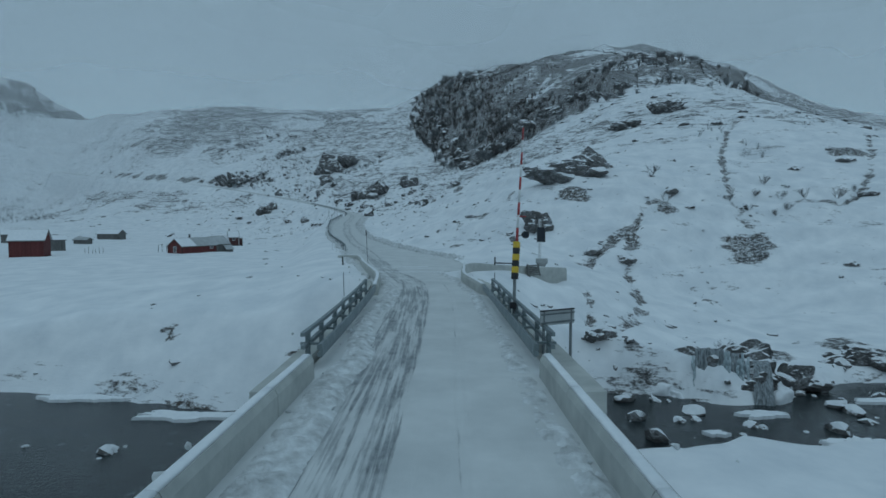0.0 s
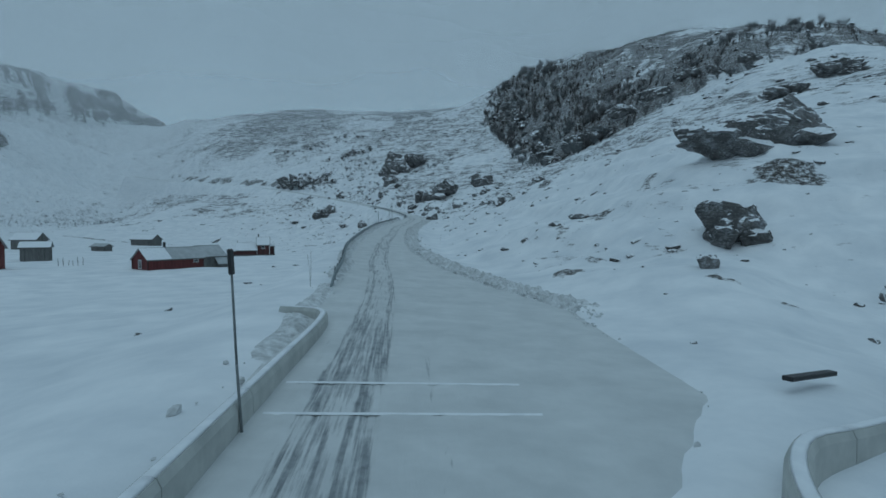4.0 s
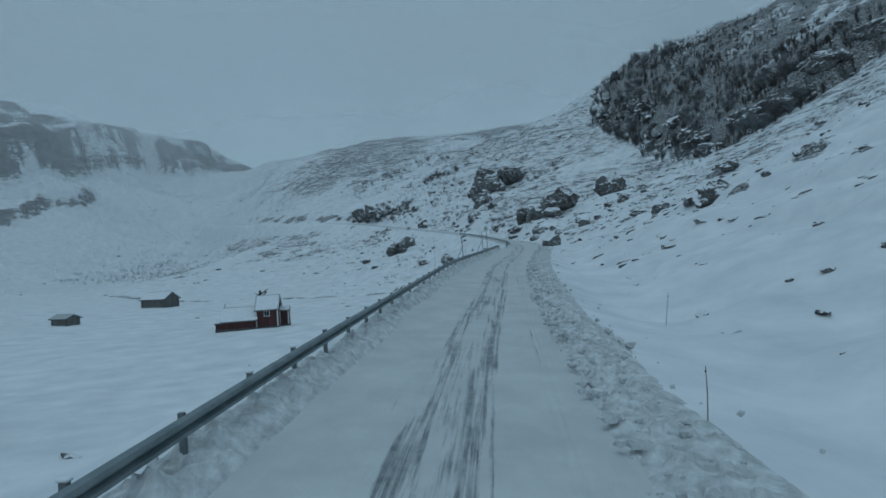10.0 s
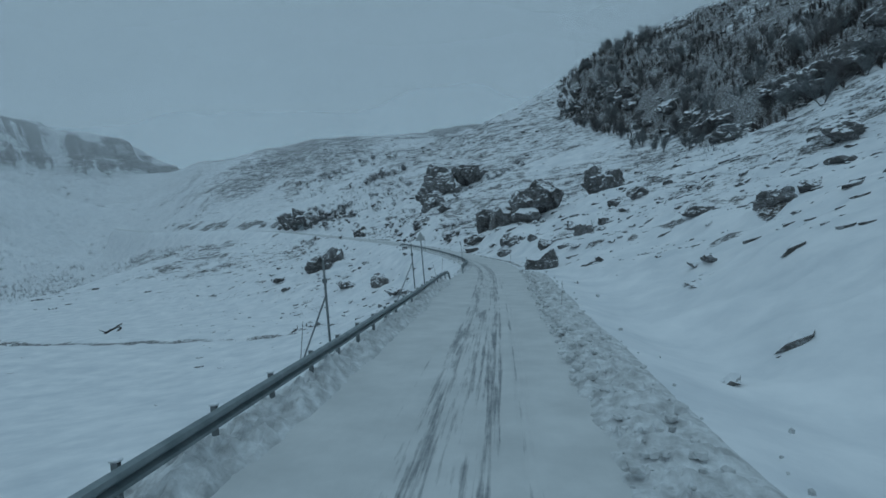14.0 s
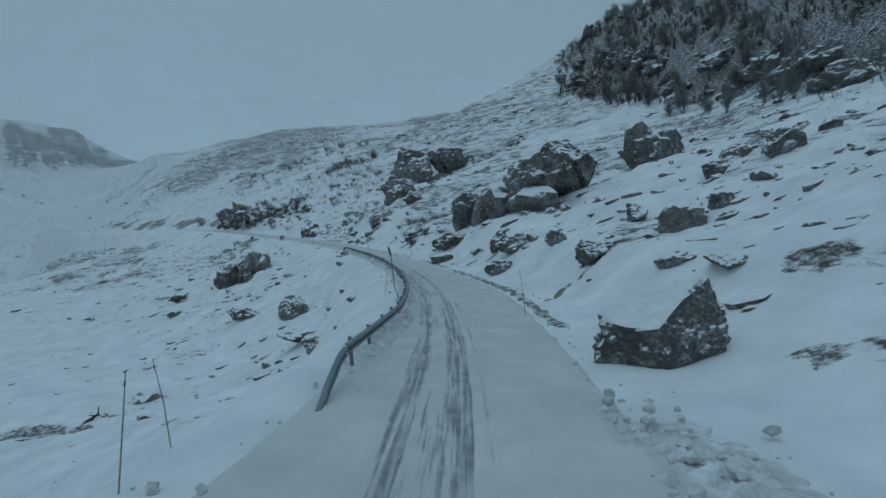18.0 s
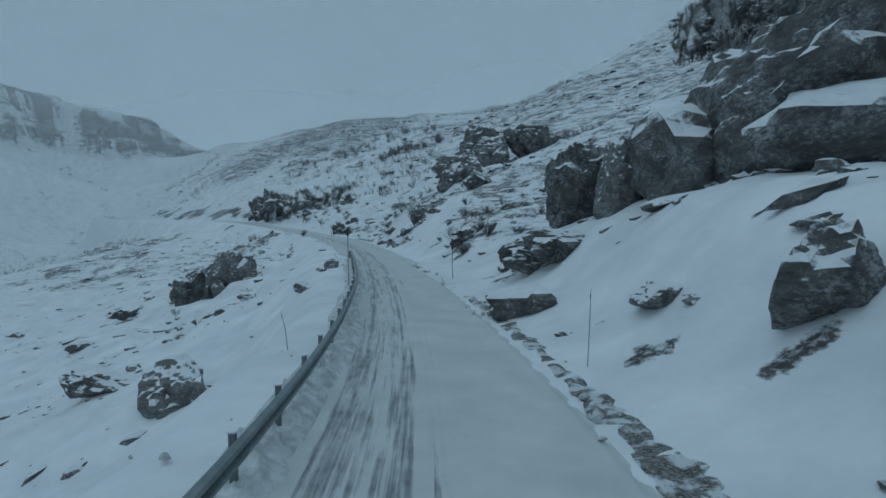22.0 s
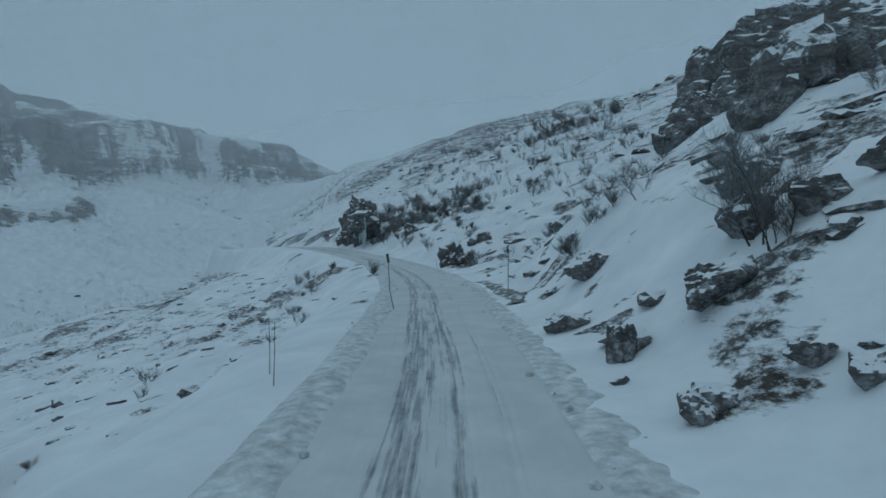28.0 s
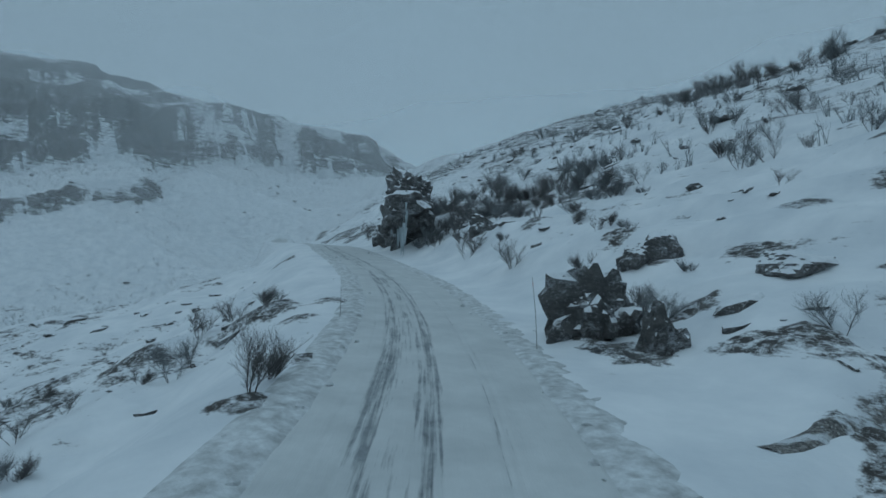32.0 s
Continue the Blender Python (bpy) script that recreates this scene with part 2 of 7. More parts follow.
M_SIGN = simple("grey_sign_sheet", (0.33, 0.345, 0.345), (0.42, 0.435, 0.43), 0.45, 3.0, metal=0.3, bmp=0.05)
M_BARK = simple("dark_birch_bark", (0.022, 0.019, 0.018), (0.075, 0.066, 0.062), 0.9, 4.0, bmp=0.3)
M_TWIG = simple("brown_twigs", (0.045, 0.038, 0.036), (0.115, 0.098, 0.092), 0.9, 2.0, bmp=0.1)
# both twig colours are lightened to imitate haze as well as rime
M_BIRCH = simple("rimed_hazed_birch_twigs", (0.08, 0.077, 0.078), (0.19, 0.185, 0.185), 0.9, 0.6, bmp=0.1)
M_FROST_HAZE = simple("rimed_hazed_twigs", (0.10, 0.11, 0.115), (0.26, 0.28, 0.29), 0.9, 0.7, bmp=0.1)


def gravel_material():
    """Wet stones of many greys with snow left between them."""
    m, n, l, b = mat("wet_gravel")
    vor = n.new("ShaderNodeTexVoronoi")
    vor.inputs["Scale"].default_value = 26.0
    tc = n.new("ShaderNodeTexCoord")
    l.new(tc.outputs["Object"], vor.inputs["Vector"])
    sep = n.new("ShaderNodeSeparateColor")
    l.new(vor.outputs["Color"], sep.inputs["Color"])
    stone = ramp(n, l, sep.outputs[0], [(0.0, (0.06, 0.058, 0.056)), (0.5, (0.17, 0.16, 0.148)), (1.0, (0.36, 0.345, 0.325))])
    snow = ramp(n, l, noise_node(n, l, 1.9, 6, 0.65), [(0.50, (0, 0, 0)), (0.58, (1, 1, 1))])
    l.new(mix_col(n, l, snow, stone, SNOW_A), b.inputs["Base Color"])
    b.inputs["Roughness"].default_value = 0.6
    bump(n, l, b, vor.outputs["Distance"], 0.8, 0.05)
    return m


M_GRAVEL = gravel_material()
M_PANEL = simple("dark_glossy_panel", (0.010, 0.013, 0.02), (0.02, 0.025, 0.035), 0.25, 3.0, bmp=0.02)


def water_material():
    m, n, l, b = mat("dark_river_water")
    f = noise_node(n, l, 1.3, 5, 0.6)
    l.new(ramp(n, l, f, [(0.35, (0.012, 0.016, 0.018)), (0.62, (0.03, 0.038, 0.040)), (0.78, (0.16, 0.19, 0.2))]), b.inputs["Base Color"])
    b.inputs["Roughness"].default_value = 0.18
    b.inputs["Specular IOR Level"].default_value = 0.4
    bump(n, l, b, noise_node(n, l, 5.0, 5, 0.6, stretch=(1, 1, 1)), 0.7, 0.05)
    return m


def ice_material():
    m, n, l, b = mat("blue_grey_ice")
    l.new(ramp(n, l, noise_node(n, l, 2.0, 5, 0.6, stretch=(1, 1, 0.3)), [(0.3, (0.25, 0.31, 0.33)), (0.7, (0.55, 0.62, 0.65))]), b.inputs["Base Color"])
    b.inputs["Roughness"].default_value = 0.3
    return m


M_FALL = simple("falling_water_and_ice", (0.05, 0.062, 0.068), (0.42, 0.46, 0.48), 0.25, 4.0, bmp=0.4, stretch=(3, 3, 0.35))
M_WATER = water_material()
M_ICE = ice_material()

# ---- helpers for meshes ----
def link_mesh(name, verts, faces, material, parent=None, smooth=False):
    me = bpy.data.meshes.new(name)
    me.from_pydata([tuple(v) for v in verts], [], [tuple(f) for f in faces])
    if material:
        me.materials.append(material)
    if smooth:
        me.polygons.foreach_set("use_smooth", [True] * len(me.polygons))
    me.update()
    ob = new(name, me)
    if parent:
        ob.parent = parent
    return ob


def grid_mesh(name, P, material, attrs=(), smooth=True):
    """A sheet from an array of places, rows by columns by 3, with point attributes."""
    r, c = P.shape[:2]
    me = bpy.data.meshes.new(name)
    me.vertices.add(r * c)
    me.vertices.foreach_set("co", P.reshape(-1).astype(np.float32))
    i = (np.arange(r - 1)[:, None] * c + np.arange(c - 1)[None, :]).reshape(-1)
    quads = np.stack([i, i + 1, i + c + 1, i + c], 1).astype(np.int32)
    me.loops.add(quads.size)
    me.loops.foreach_set("vertex_index", quads.reshape(-1))
    me.polygons.add(len(quads))
    me.polygons.foreach_set("loop_start", np.arange(0, quads.size, 4, dtype=np.int32))
    me.polygons.foreach_set("use_smooth", np.full(len(quads), smooth))
    me.update(calc_edges=True)
    for nm, val in attrs:
        if val.ndim == 3:
            a = me.attributes.new(nm, "FLOAT_VECTOR", "POINT")
            a.data.foreach_set("vector", val.reshape(-1).astype(np.float32))
        else:
            a = me.attributes.new(nm, "FLOAT", "POINT")
            a.data.foreach_set("value", val.reshape(-1).astype(np.float32))
    me.materials.append(material)
    return new(name, me)


def lattice(x, y, seed=0):
    """Smooth value noise in 0 to 1 on a unit lattice."""
    xi, yi = np.floor(x).astype(np.int64), np.floor(y).astype(np.int64)
    fx, fy = x - xi, y - yi
    fx, fy = fx * fx * (3 - 2 * fx), fy * fy * (3 - 2 * fy)

    def h(a, b):
        n = (a * 374761393 + b * 668265263 + seed * 1442695041) & 0x7FFFFFFF
        n = ((n ^ (n >> 13)) * 1274126177) & 0x7FFFFFFF
        return ((n ^ (n >> 16)) & 0xFFFF) / 65535.0

    return (h(xi, yi) * (1 - fx) + h(xi + 1, yi) * fx) * (1 - fy) + (h(xi, yi + 1) * (1 - fx) + h(xi + 1, yi + 1) * fx) * fy


def fbm(x, y, octaves=4, seed=0):
    s, a, tot = 0, 1.0, 0
    for o in range(octaves):
        s, tot = s + a * lattice(x * 2**o + 17.3 * o, y * 2**o - 9.1 * o, seed + o), tot + a
        a *= 0.5
    return s / tot - 0.5


def step(a, b, v):
    t = np.clip((v - a) / (b - a), 0, 1)
    return t * t * (3 - 2 * t)


# ---- plan of the road: x, y, height, bank in degrees (falling to the right) ----
ROAD = [
    (1.5, -40.0, 0.5, 0), (0.9, -15, 0.2, 0), (0.4, -0.1, -0.06, 0), (0.1, 15.7, -0.33, 0), (-0.7, 29.0, -0.35, 0.1), (-3.2, 40.2, -0.65, 1.4), (-6.0, 52.5, -0.70, 2.4),
    (-9.2, 66.4, -0.40, 3.6), (-13.0, 80.7, 0.09, 4.0), (-16.6, 95.9, 0.74, 4.6), (-19.8, 111.2, 1.42, 4.6), (-22.5, 126.0, 2.26, 3.6),
    (-24.6, 141.3, 2.91, 3.0), (-26.6, 155.6, 3.45, 3.0), (-28.8, 170.0, 4.07, 2.8), (-31.4, 183.4, 4.68, 2.3), (-34.8, 196.8, 5.39, 1.6),
]
ROAD += [
    (-39.5, 210.1, 6.30, 1.1), (-45.7, 223.5, 7.60, 0.2), (-52.4, 235.7, 8.86, 0.2), (-59.3, 247.5, 10.06, 1.5), (-66.8, 259.5, 11.40, 1.6),
    (-74.8, 270.5, 12.73, 0.6), (-83.8, 281.9, 14.22, 0.0), (-96.5, 295.0, 16.2, 0), (-110, 305.5, 18.4, 0), (-127.5, 315.5, 21.2, 0), (-146, 326.5, 23.6, 0),
    (-168, 338, 25.8, 0), (-195, 352, 28.2, 0), (-235, 372, 32.0, 0), (-280, 400, 38.0, 0),
]


def spline(pts, step_len=0.5):
    """Catmull-Rom through the points, resampled by length."""
    p = np.array(pts, float)
    p = np.vstack([2 * p[0] - p[1], p, 2 * p[-1] - p[-2]])
    out = []
    for k in range(1, len(p) - 2):
        t = np.linspace(0, 1, 24, endpoint=False)[:, None]
        a, b, c, d = p[k - 1 : k + 3]
        out.append(0.5 * (2 * b + (c - a) * t + (2 * a - 5 * b + 4 * c - d) * t**2 + (3 * b - a - 3 * c + d) * t**3))
    out = np.vstack(out + [p[-2:-1]])
    s = np.r_[0, np.cumsum(np.linalg.norm(np.diff(out[:, :2], axis=0), axis=1))]
    q = np.arange(0, s[-1], step_len)
    return np.stack([np.interp(q, s, out[:, k]) for k in range(out.shape[1])], 1)


LINE = spline(ROAD, 0.5)
TAN = np.gradient(LINE[:, :2], axis=0)
TAN /= np.linalg.norm(TAN, axis=1)[:, None]
RIGHT = np.stack([TAN[:, 1], -TAN[:, 0]], 1)
S = np.arange(len(LINE)) * 0.5
TILT_R = np.tan(np.radians(LINE[:, 3]))
# edges of the ploughed way, metres left and right of the line, by the line's y
EDGE_L = np.interp(LINE[:, 1], [-40, 36, 46, 62, 72, 84, 165, 176, 186, 250, 262, 284, 400], [2.75, 2.75, 2.9, 3.1, 3.4, 3.85, 3.95, 3.1, 2.3, 2.3, 2.5, 2.2, 2.2])
EDGE_R = np.interp(LINE[:, 1], [-40, 30, 38, 44, 56, 64, 72, 84, 94, 112, 150, 176, 195, 212, 224, 260, 284, 400], [2.1, 2.0, 2.4, 6.5, 7.5, 5.2, 3.6, 2.2, 1.7, 1.5, 1.6, 2.3, 2.7, 2.2, 1.9, 1.6, 2.2, 2.4])


def at_y(y):
    """Index of the road line at that y (it climbs all the way)."""
    return int(np.argmin(np.abs(LINE[:, 1] - y)))


def beside(y, u, up=0.0):
    """A place u metres right of the road line where the line passes y, on the road's own plane."""
    i = at_y(y)
    return Vector((LINE[i, 0] + RIGHT[i, 0] * u, LINE[i, 1] + RIGHT[i, 1] * u, LINE[i, 2] - u * TILT_R[i] + up))


def heading(y):
    i = at_y(y)
    return math.degrees(math.atan2(-TAN[i, 0], TAN[i, 1]))


# ---- spot heights of the land, by feature, many set to fit the camera's view ----
VALLEY = [(-40, 60, -2.6), (-45, 100, -2.5), (-41, 93, -2.3), (-55, 141, -3.4), (-75, 105, -3.4), (-100, 160, -3.3), (-130, 195, -3.2), (-60, 195, -3.2), (-80, 90, -3.2), (-150, 175, -2.2), (-140, 230, -2.0),
          (-90, 40, -3.0), (-160, 60, 0), (-30, 40, -2.6), (-25, 80, -2.6), (-35, 120, -3.4), (-45, 165, -3.2), (-95, 200, -3.1)]
LEFT_SLOPE = [(-75, 231, 0.2), (-57, 222, 3.0), (-51, 209, 1.2), (-82, 249, 5.0), (-84, 258, 9.0), (-111, 299, 15.2), (-106, 293, 14.0), (-146, 315, 18.6), (-110, 250, 1.0), (-130, 275, 7.0), (-170, 310, 14.0), (-190, 270, 4.0), (-42, 196, 1.6),
              (-45, 180, -2.6), (-66, 228, 3.5)]
RIVERSIDE = [(5, 37, -1.5), (6, 41.5, -1.1), (9.5, 44.5, -1.45), (12, 50, -1.7), (-30, 38, -3.8), (-12, 32, -2.6), (-30, 10, -5.0), (-60, 20, -4.8), (14, 41, -4.2), (24, 46, -5.2), (29.5, 57, -4.6), (14, 55, -0.9), (42, 24, -5), (15, 12, -5), (40, -30, -2), (-40, -40, -1), (60, 30, -2)]
RIGHT_SLOPE = [(-24, 190, 6.6), (9, 60, 1.2), (3, 64, 0.6), (16, 85, 10.5), (27, 69, 3.4), (-3.9, 82, 0.8), (-8.8, 89, 0.2), (-3, 157, 9.3), (-17, 156, 4.0), (-14, 134, 2.0), (-9, 101, 1.2), (0, 110, 4.2), (14, 120, 13.0), (-33, 206, 5.9), (-26, 205, 6.6), (-40, 217, 7.4),
               (-42, 230, 9.6), (-19, 223, 14.0), (-31, 220, 10.0), (-36, 230, 11.8), (-39, 252, 15.4), (-41, 292, 32.0), (-65, 298, 28.5), (-78, 295, 18.0), (-94, 301, 17.6), (-94, 314, 23.5), (-10, 185, 10.5), (-34, 235, 12.2), (-27, 233, 13.2), (-43, 236.5, 9.4), (-77, 318, 28.6), (-66, 317, 28.6), (-56, 317, 31.0), (-60, 300, 25.5), (-90.6, 299.4, 18.3), (-94.5, 301.2, 18.6), (-87.0, 297.6, 17.6)]
KNOLL = [(8, 239, 25.0), (15, 224, 27.0), (27, 250, 40.7), (-20, 362, 66), (-36, 406, 86), (-20, 404, 94), (-25, 418, 89), (40, 140, 24), (60, 110, 20), (75, 180, 44), (50, 220, 46), (90, 330, 96), (40, 330, 84), (140, 420, 128), (196, 503, 138), (60, 430, 110),
         (0, 300, 44), (110, 250, 68), (110, 130, 22), (130, 60, 8), (230, 330, 46), (104, 205, 45), (135, 268, 57), (118, 198, 38), (153, 258, 47), (131, 189, 28), (171, 247, 36), (140, 183, 22), (181, 239, 28)]
FAR_HILL = [(-101, 372, 51), (-102, 352, 43), (-114, 322, 26), (-102, 428, 72), (-152, 341, 27), (-132, 326, 25), (-210, 499, 94), (-272, 544, 106), (-294, 562, 111), (-167, 525, 106), (-200, 420, 62), (-240, 450, 74), (-160, 400, 56), (-260, 500, 92), (-100, 560, 112), (0, 560, 122)]
FAR_LEFT = [(-332, 420, 36), (-350, 466, 68), (-405, 330, 56), (-366, 339, 46), (-366, 385, 60), (-405, 401, 79), (-405, 452, 93), (-405, 489, 92), (-400, 540, 102), (-395, 590, 104), (-330, 330, 22), (-300, 240, 6), (-260, 120, 4), (-360, 60, 40), (-420, 200, 60),
            (-318, 522, 99), (-342, 548, 102), (-470, 350, 72), (-470, 450, 100), (-470, 540, 106), (-600, 350, 110), (-600, 480, 128), (-340, 600, 112), (-283, 362, 8)]
EDGES = [(-1200, 0, 10), (-1200, 1000, 10), (0, 1400, 50), (-400, 1400, 50), (1200, 1000, 60), (1200, 0, 40), (0, -800, 20), (-900, -800, 40), (900, -800, 40), (500, 700, 80), (-400, 800, 92), (500, 200, 30)]
SPOTS = np.array(VALLEY + LEFT_SLOPE + RIVERSIDE + RIGHT_SLOPE + KNOLL + FAR_HILL + FAR_LEFT + EDGES, float)


def plate(src):
    """Thin-plate surface through the spot heights."""
    n = len(src)
    xy = src[:, :2] / 100
    d = np.linalg.norm(xy[:, None] - xy[None], axis=2)
    K = np.where(d > 0, d**2 * np.log(d + 1e-12), 0) + 0.004 * np.eye(n)
    A = np.zeros((n + 3, n + 3))
    A[:n, :n], A[:n, n], A[:n, n + 1 :], A[n, :n], A[n + 1 :, :n] = K, 1, xy, 1, xy.T
    w = np.linalg.solve(A, np.r_[src[:, 2], 0, 0, 0])

    def height(x, y):
        out = np.empty(x.size)
        q = np.stack([x.ravel(), y.ravel()], 1) / 100
        for k in range(0, len(q), 40000):
            p = q[k : k + 40000]
            d2 = ((p[:, None] - xy[None]) ** 2).sum(2) + 1e-12
            out[k : k + 40000] = (0.5 * d2 * np.log(d2)) @ w[:n] + w[n] + p @ w[n + 1 :]
        return out.reshape(x.shape)

    return height


LAND = plate(SPOTS)
RIVER = spline([(-110, 32, 0), (-60, 26, 0), (-24, 23.4, 0), (-14, 21.4, 0), (-6, 20.6, 0), (0, 22.0, 0), (5, 24.6, 0), (10, 27.2, 0), (16, 26.4, 0), (22, 28.2, 0), (30, 30.2, 0), (55, 28, 0), (90, 15, 0)], 1.0)
WATER_Z = -7.0


def near_road(x, y):
    """Distance index and signed offset to the road line for each place (only right near it)."""
    idx = np.zeros(x.shape, int)
    coarse = LINE[::4, :2]
    q = np.stack([x.ravel(), y.ravel()], 1)
    best = np.empty(len(q), int)
    for k in range(0, len(q), 30000):
        p = q[k : k + 30000]
        best[k : k + 30000] = ((p[:, None] - coarse[None]) ** 2).sum(2).argmin(1) * 4
    for d in (-3, -2, -1, 1, 2, 3):
        alt = np.clip(best + d, 0, len(LINE) - 1)
        base = ((q - LINE[best, :2]) ** 2).sum(1)
        best = np.where(((q - LINE[alt, :2]) ** 2).sum(1) < base, alt, best)
    idx = best.reshape(x.shape)
    u = ((q - LINE[best, :2]) * RIGHT[best]).sum(1).reshape(x.shape)
    dist = np.sqrt(((q - LINE[best, :2]) ** 2).sum(1)).reshape(x.shape)
    return idx, u, dist


FOOT = spline([(60, 500, 0), (15, 450, 0), (-10, 408, 0), (-21, 374, 0), (-14, 338, 0), (-3, 290, 0), (5, 246, 0), (15, 229, 0), (32, 224, 0), (58, 218, 0), (95, 226, 0), (150, 250, 0)], 2.0)[:, :2]


def foot_line(x, y):
    """Distance from the crag's foot line, and 1 on its uphill side."""
    q = np.stack([x.ravel(), y.ravel()], 1)
    d, side = np.full(len(q), 999.0), np.zeros(len(q))
    near = np.where((q[:, 0] > -260) & (q[:, 0] < 400) & (q[:, 1] > 150) & (q[:, 1] < 650))[0]
    tang = np.gradient(FOOT, axis=0)
    for k in range(0, len(near), 30000):
        sel = near[k : k + 30000]
        p = q[sel]
        i = ((p[:, None] - FOOT[None]) ** 2).sum(2).argmin(1)
        v = p - FOOT[i]
        d[sel] = np.linalg.norm(v, axis=1)
        side[sel] = (tang[i, 0] * v[:, 1] - tang[i, 1] * v[:, 0]) > 0
    return d.reshape(x.shape), side.reshape(x.shape)


SEEPS = [(spline([(*p, 0) for p in pts], 0.5), wid) for pts, wid in (
    (((27.3, 74.8), (22.7, 68.8), (19, 65), (13.9, 57.2)), 1.05), (((22.5, 67.9), (19.4, 60.6), (18.3, 56.3), (16.6, 48.3), (13.6, 41.2), (10.7, 36.3)), 0.95),
    (((11.8, 46.9), (10.4, 40.6), (9.9, 37.1)), 0.65), (((-24, 200), (-26.5, 197), (-27.6, 195.7), (-28.5, 193.4), (-29.1, 191.3)), 0.3), (((-70.5, 282), (-73.3, 279.8), (-73.7, 277.6), (-74.6, 276.9)), 0.45),
    (((-84.9, 302.8), (-84.6, 295.8), (-84.4, 289)), 0.6), (((-180, 228), (-125, 206), (-100, 199), (-77.6, 200), (-63.3, 199)), 2.8), (((-113, 250.8), (-114.2, 261.8), (-110.6, 274)), 0.5),
    (((-72, 236), (-66, 233), (-61, 236)), 0.35), (((-112, 279), (-104.4, 283), (-101, 288)), 0.4), (((-43.8, 227), (-42.2, 228.8), (-40, 231)), 0.5), (((60, 120), (48, 100), (40, 82), (36, 66)), 0.8), (((80, 110), (62, 84), (47, 70)), 0.7))]

# heather and low rock, placed to fit the camera's view: x, y, radius
RIVER_HEATH = [(-8.4, 30.4, 0.8), (-16.7, 33.3, 0.8), (22, 38.2, 2.7), (29, 40.3, 3.2), (26.1, 55.3, 1.7), (8.8, 56.6, 0.5), (7.1, 59.6, 0.9), (35.2, 65.6, 3.5), (2.8, 69.7, 1), (27.3, 70.5, 1.7), (27, 72.4, 1.9), (11.5, 72.6, 1.6), (48, 74.8, 3.5), (16.9, 76, 2.2), (64.4, 93, 3.5)]
SLOPE_HEATH = [(-37.4, 216.8, 0.9), (-36.1, 214.1, 0.5), (-33.9, 211.8, 0.5), (-23.3, 177, 1.2), (2, 132.7, 1.2), (57.5, 135.6, 3.5), (-4.4, 143.3, 1.4), (1.7, 144.9, 2.1), (-16.3, 157.2, 0.5), (42.8, 161, 3.5), (-13.6, 164.4, 1.4), (-9.9, 167.5, 1.5), (-9.3, 178.3, 1.1), (-14.6, 179.3, 1.4), (-17.7, 180, 0.7), (-21.1, 183.3, 1.2), (-0.2, 187.4, 2.2), (-9.1, 188.5, 1.1), (-25.9, 198.3, 1.4), (-9.7, 218.4, 3.5), (-48.9, 239.7, 0.7)]
BEND_HEATH = [(-42.7, 228.0, 1.0), (-42.2, 229.8, 1.0), (-43.8, 229.4, 0.5), (-41.4, 228.4, 1.0), (-69.5, 269, 0.6), (-68.4, 269, 0.45), (-67.8, 267.4, 0.55), (-67, 267.2, 0.65), (-67, 268.6, 0.4), (-69, 270.9, 0.45), (-71.6, 273.5, 0.7), (-70.5, 275.1, 0.7), (-71.1, 241.2, 0.8), (-46.7, 241.4, 0.7), (-48.9, 241.5, 1.6), (-47.6, 242.1, 0.8), (-47.6, 245.8, 0.6), (-54.6, 249.8, 0.8), (-55.6, 257.9, 1.2), (-103.8, 258.4, 2.4), (-79.1, 260.9, 0.8), (-62.8, 262.5, 0.8), (-63.1, 264.7, 1.4), (-44.8, 266.1, 3.1), (-64.3, 266.2, 0.7), (-49.2, 267.7, 1), (-69.2, 269.3, 0.7), (-63.8, 269.8, 0.9), (-61.6, 270, 0.8), (-61.5, 270.8, 1.8), (-62.7, 271.4, 0.6)]
UPPER_HEATH = [(-74.1, 275.5, 0.9), (-72.8, 275.8, 0.5), (-72, 276.5, 1.1), (-84.9, 276.6, 0.7), (-73.5, 278.3, 1), (-72.7, 278.4, 1.2), (-104.9, 279.5, 2), (-43.2, 280.1, 2.7), (-103.7, 282.2, 1.8), (-76, 283.2, 0.7), (-104.5, 284.3, 1.6), (-83.4, 289, 1), (-50.2, 290.2, 2.3), (-110.9, 291.5, 1.9), (-85, 292.9, 0.8), (-104.5, 294.2, 1.5), (-106.4, 294.8, 2.6), (-107.4, 295.1, 2.2)]
FAR_HEATH = [(-91.0, 298.2, 1.5), (-92.6, 297.4, 0.9), (-89.6, 299.6, 0.9), (-86.6, 296.3, 1.5), (-80.8, 297.3, 0.8), (-85.2, 299.4, 0.6), (-85.1, 302.2, 0.8), (-89.4, 304.3, 1.1), (-83.2, 304.7, 1.1), (-95.6, 306.7, 1.1), (-88.4, 307.4, 1.1), (-84.5, 307.7, 1.3), (-84.5, 308.6, 1.4), (-128.7, 309.3, 1.6), (-105.7, 314.5, 1), (-86.3, 315.6, 1.6)]
CUT_HEATH = [(-143, 334, 4), (-151, 338, 3), (-160, 344.5, 6), (-168, 349, 5), (-186, 359, 6), (-196, 364, 6), (-206, 369, 6), (-216, 374, 5), (-226, 380, 5), (-128, 329, 5), (-120, 327, 5), (-113, 325, 4), (-106, 322, 4), (4.8, 83.4, 1.4), (1.7, 81.4, 0.9), (4.4, 90.8, 0.8), (9.3, 85.2, 0.9), (0.8, 66.1, 1.2)]
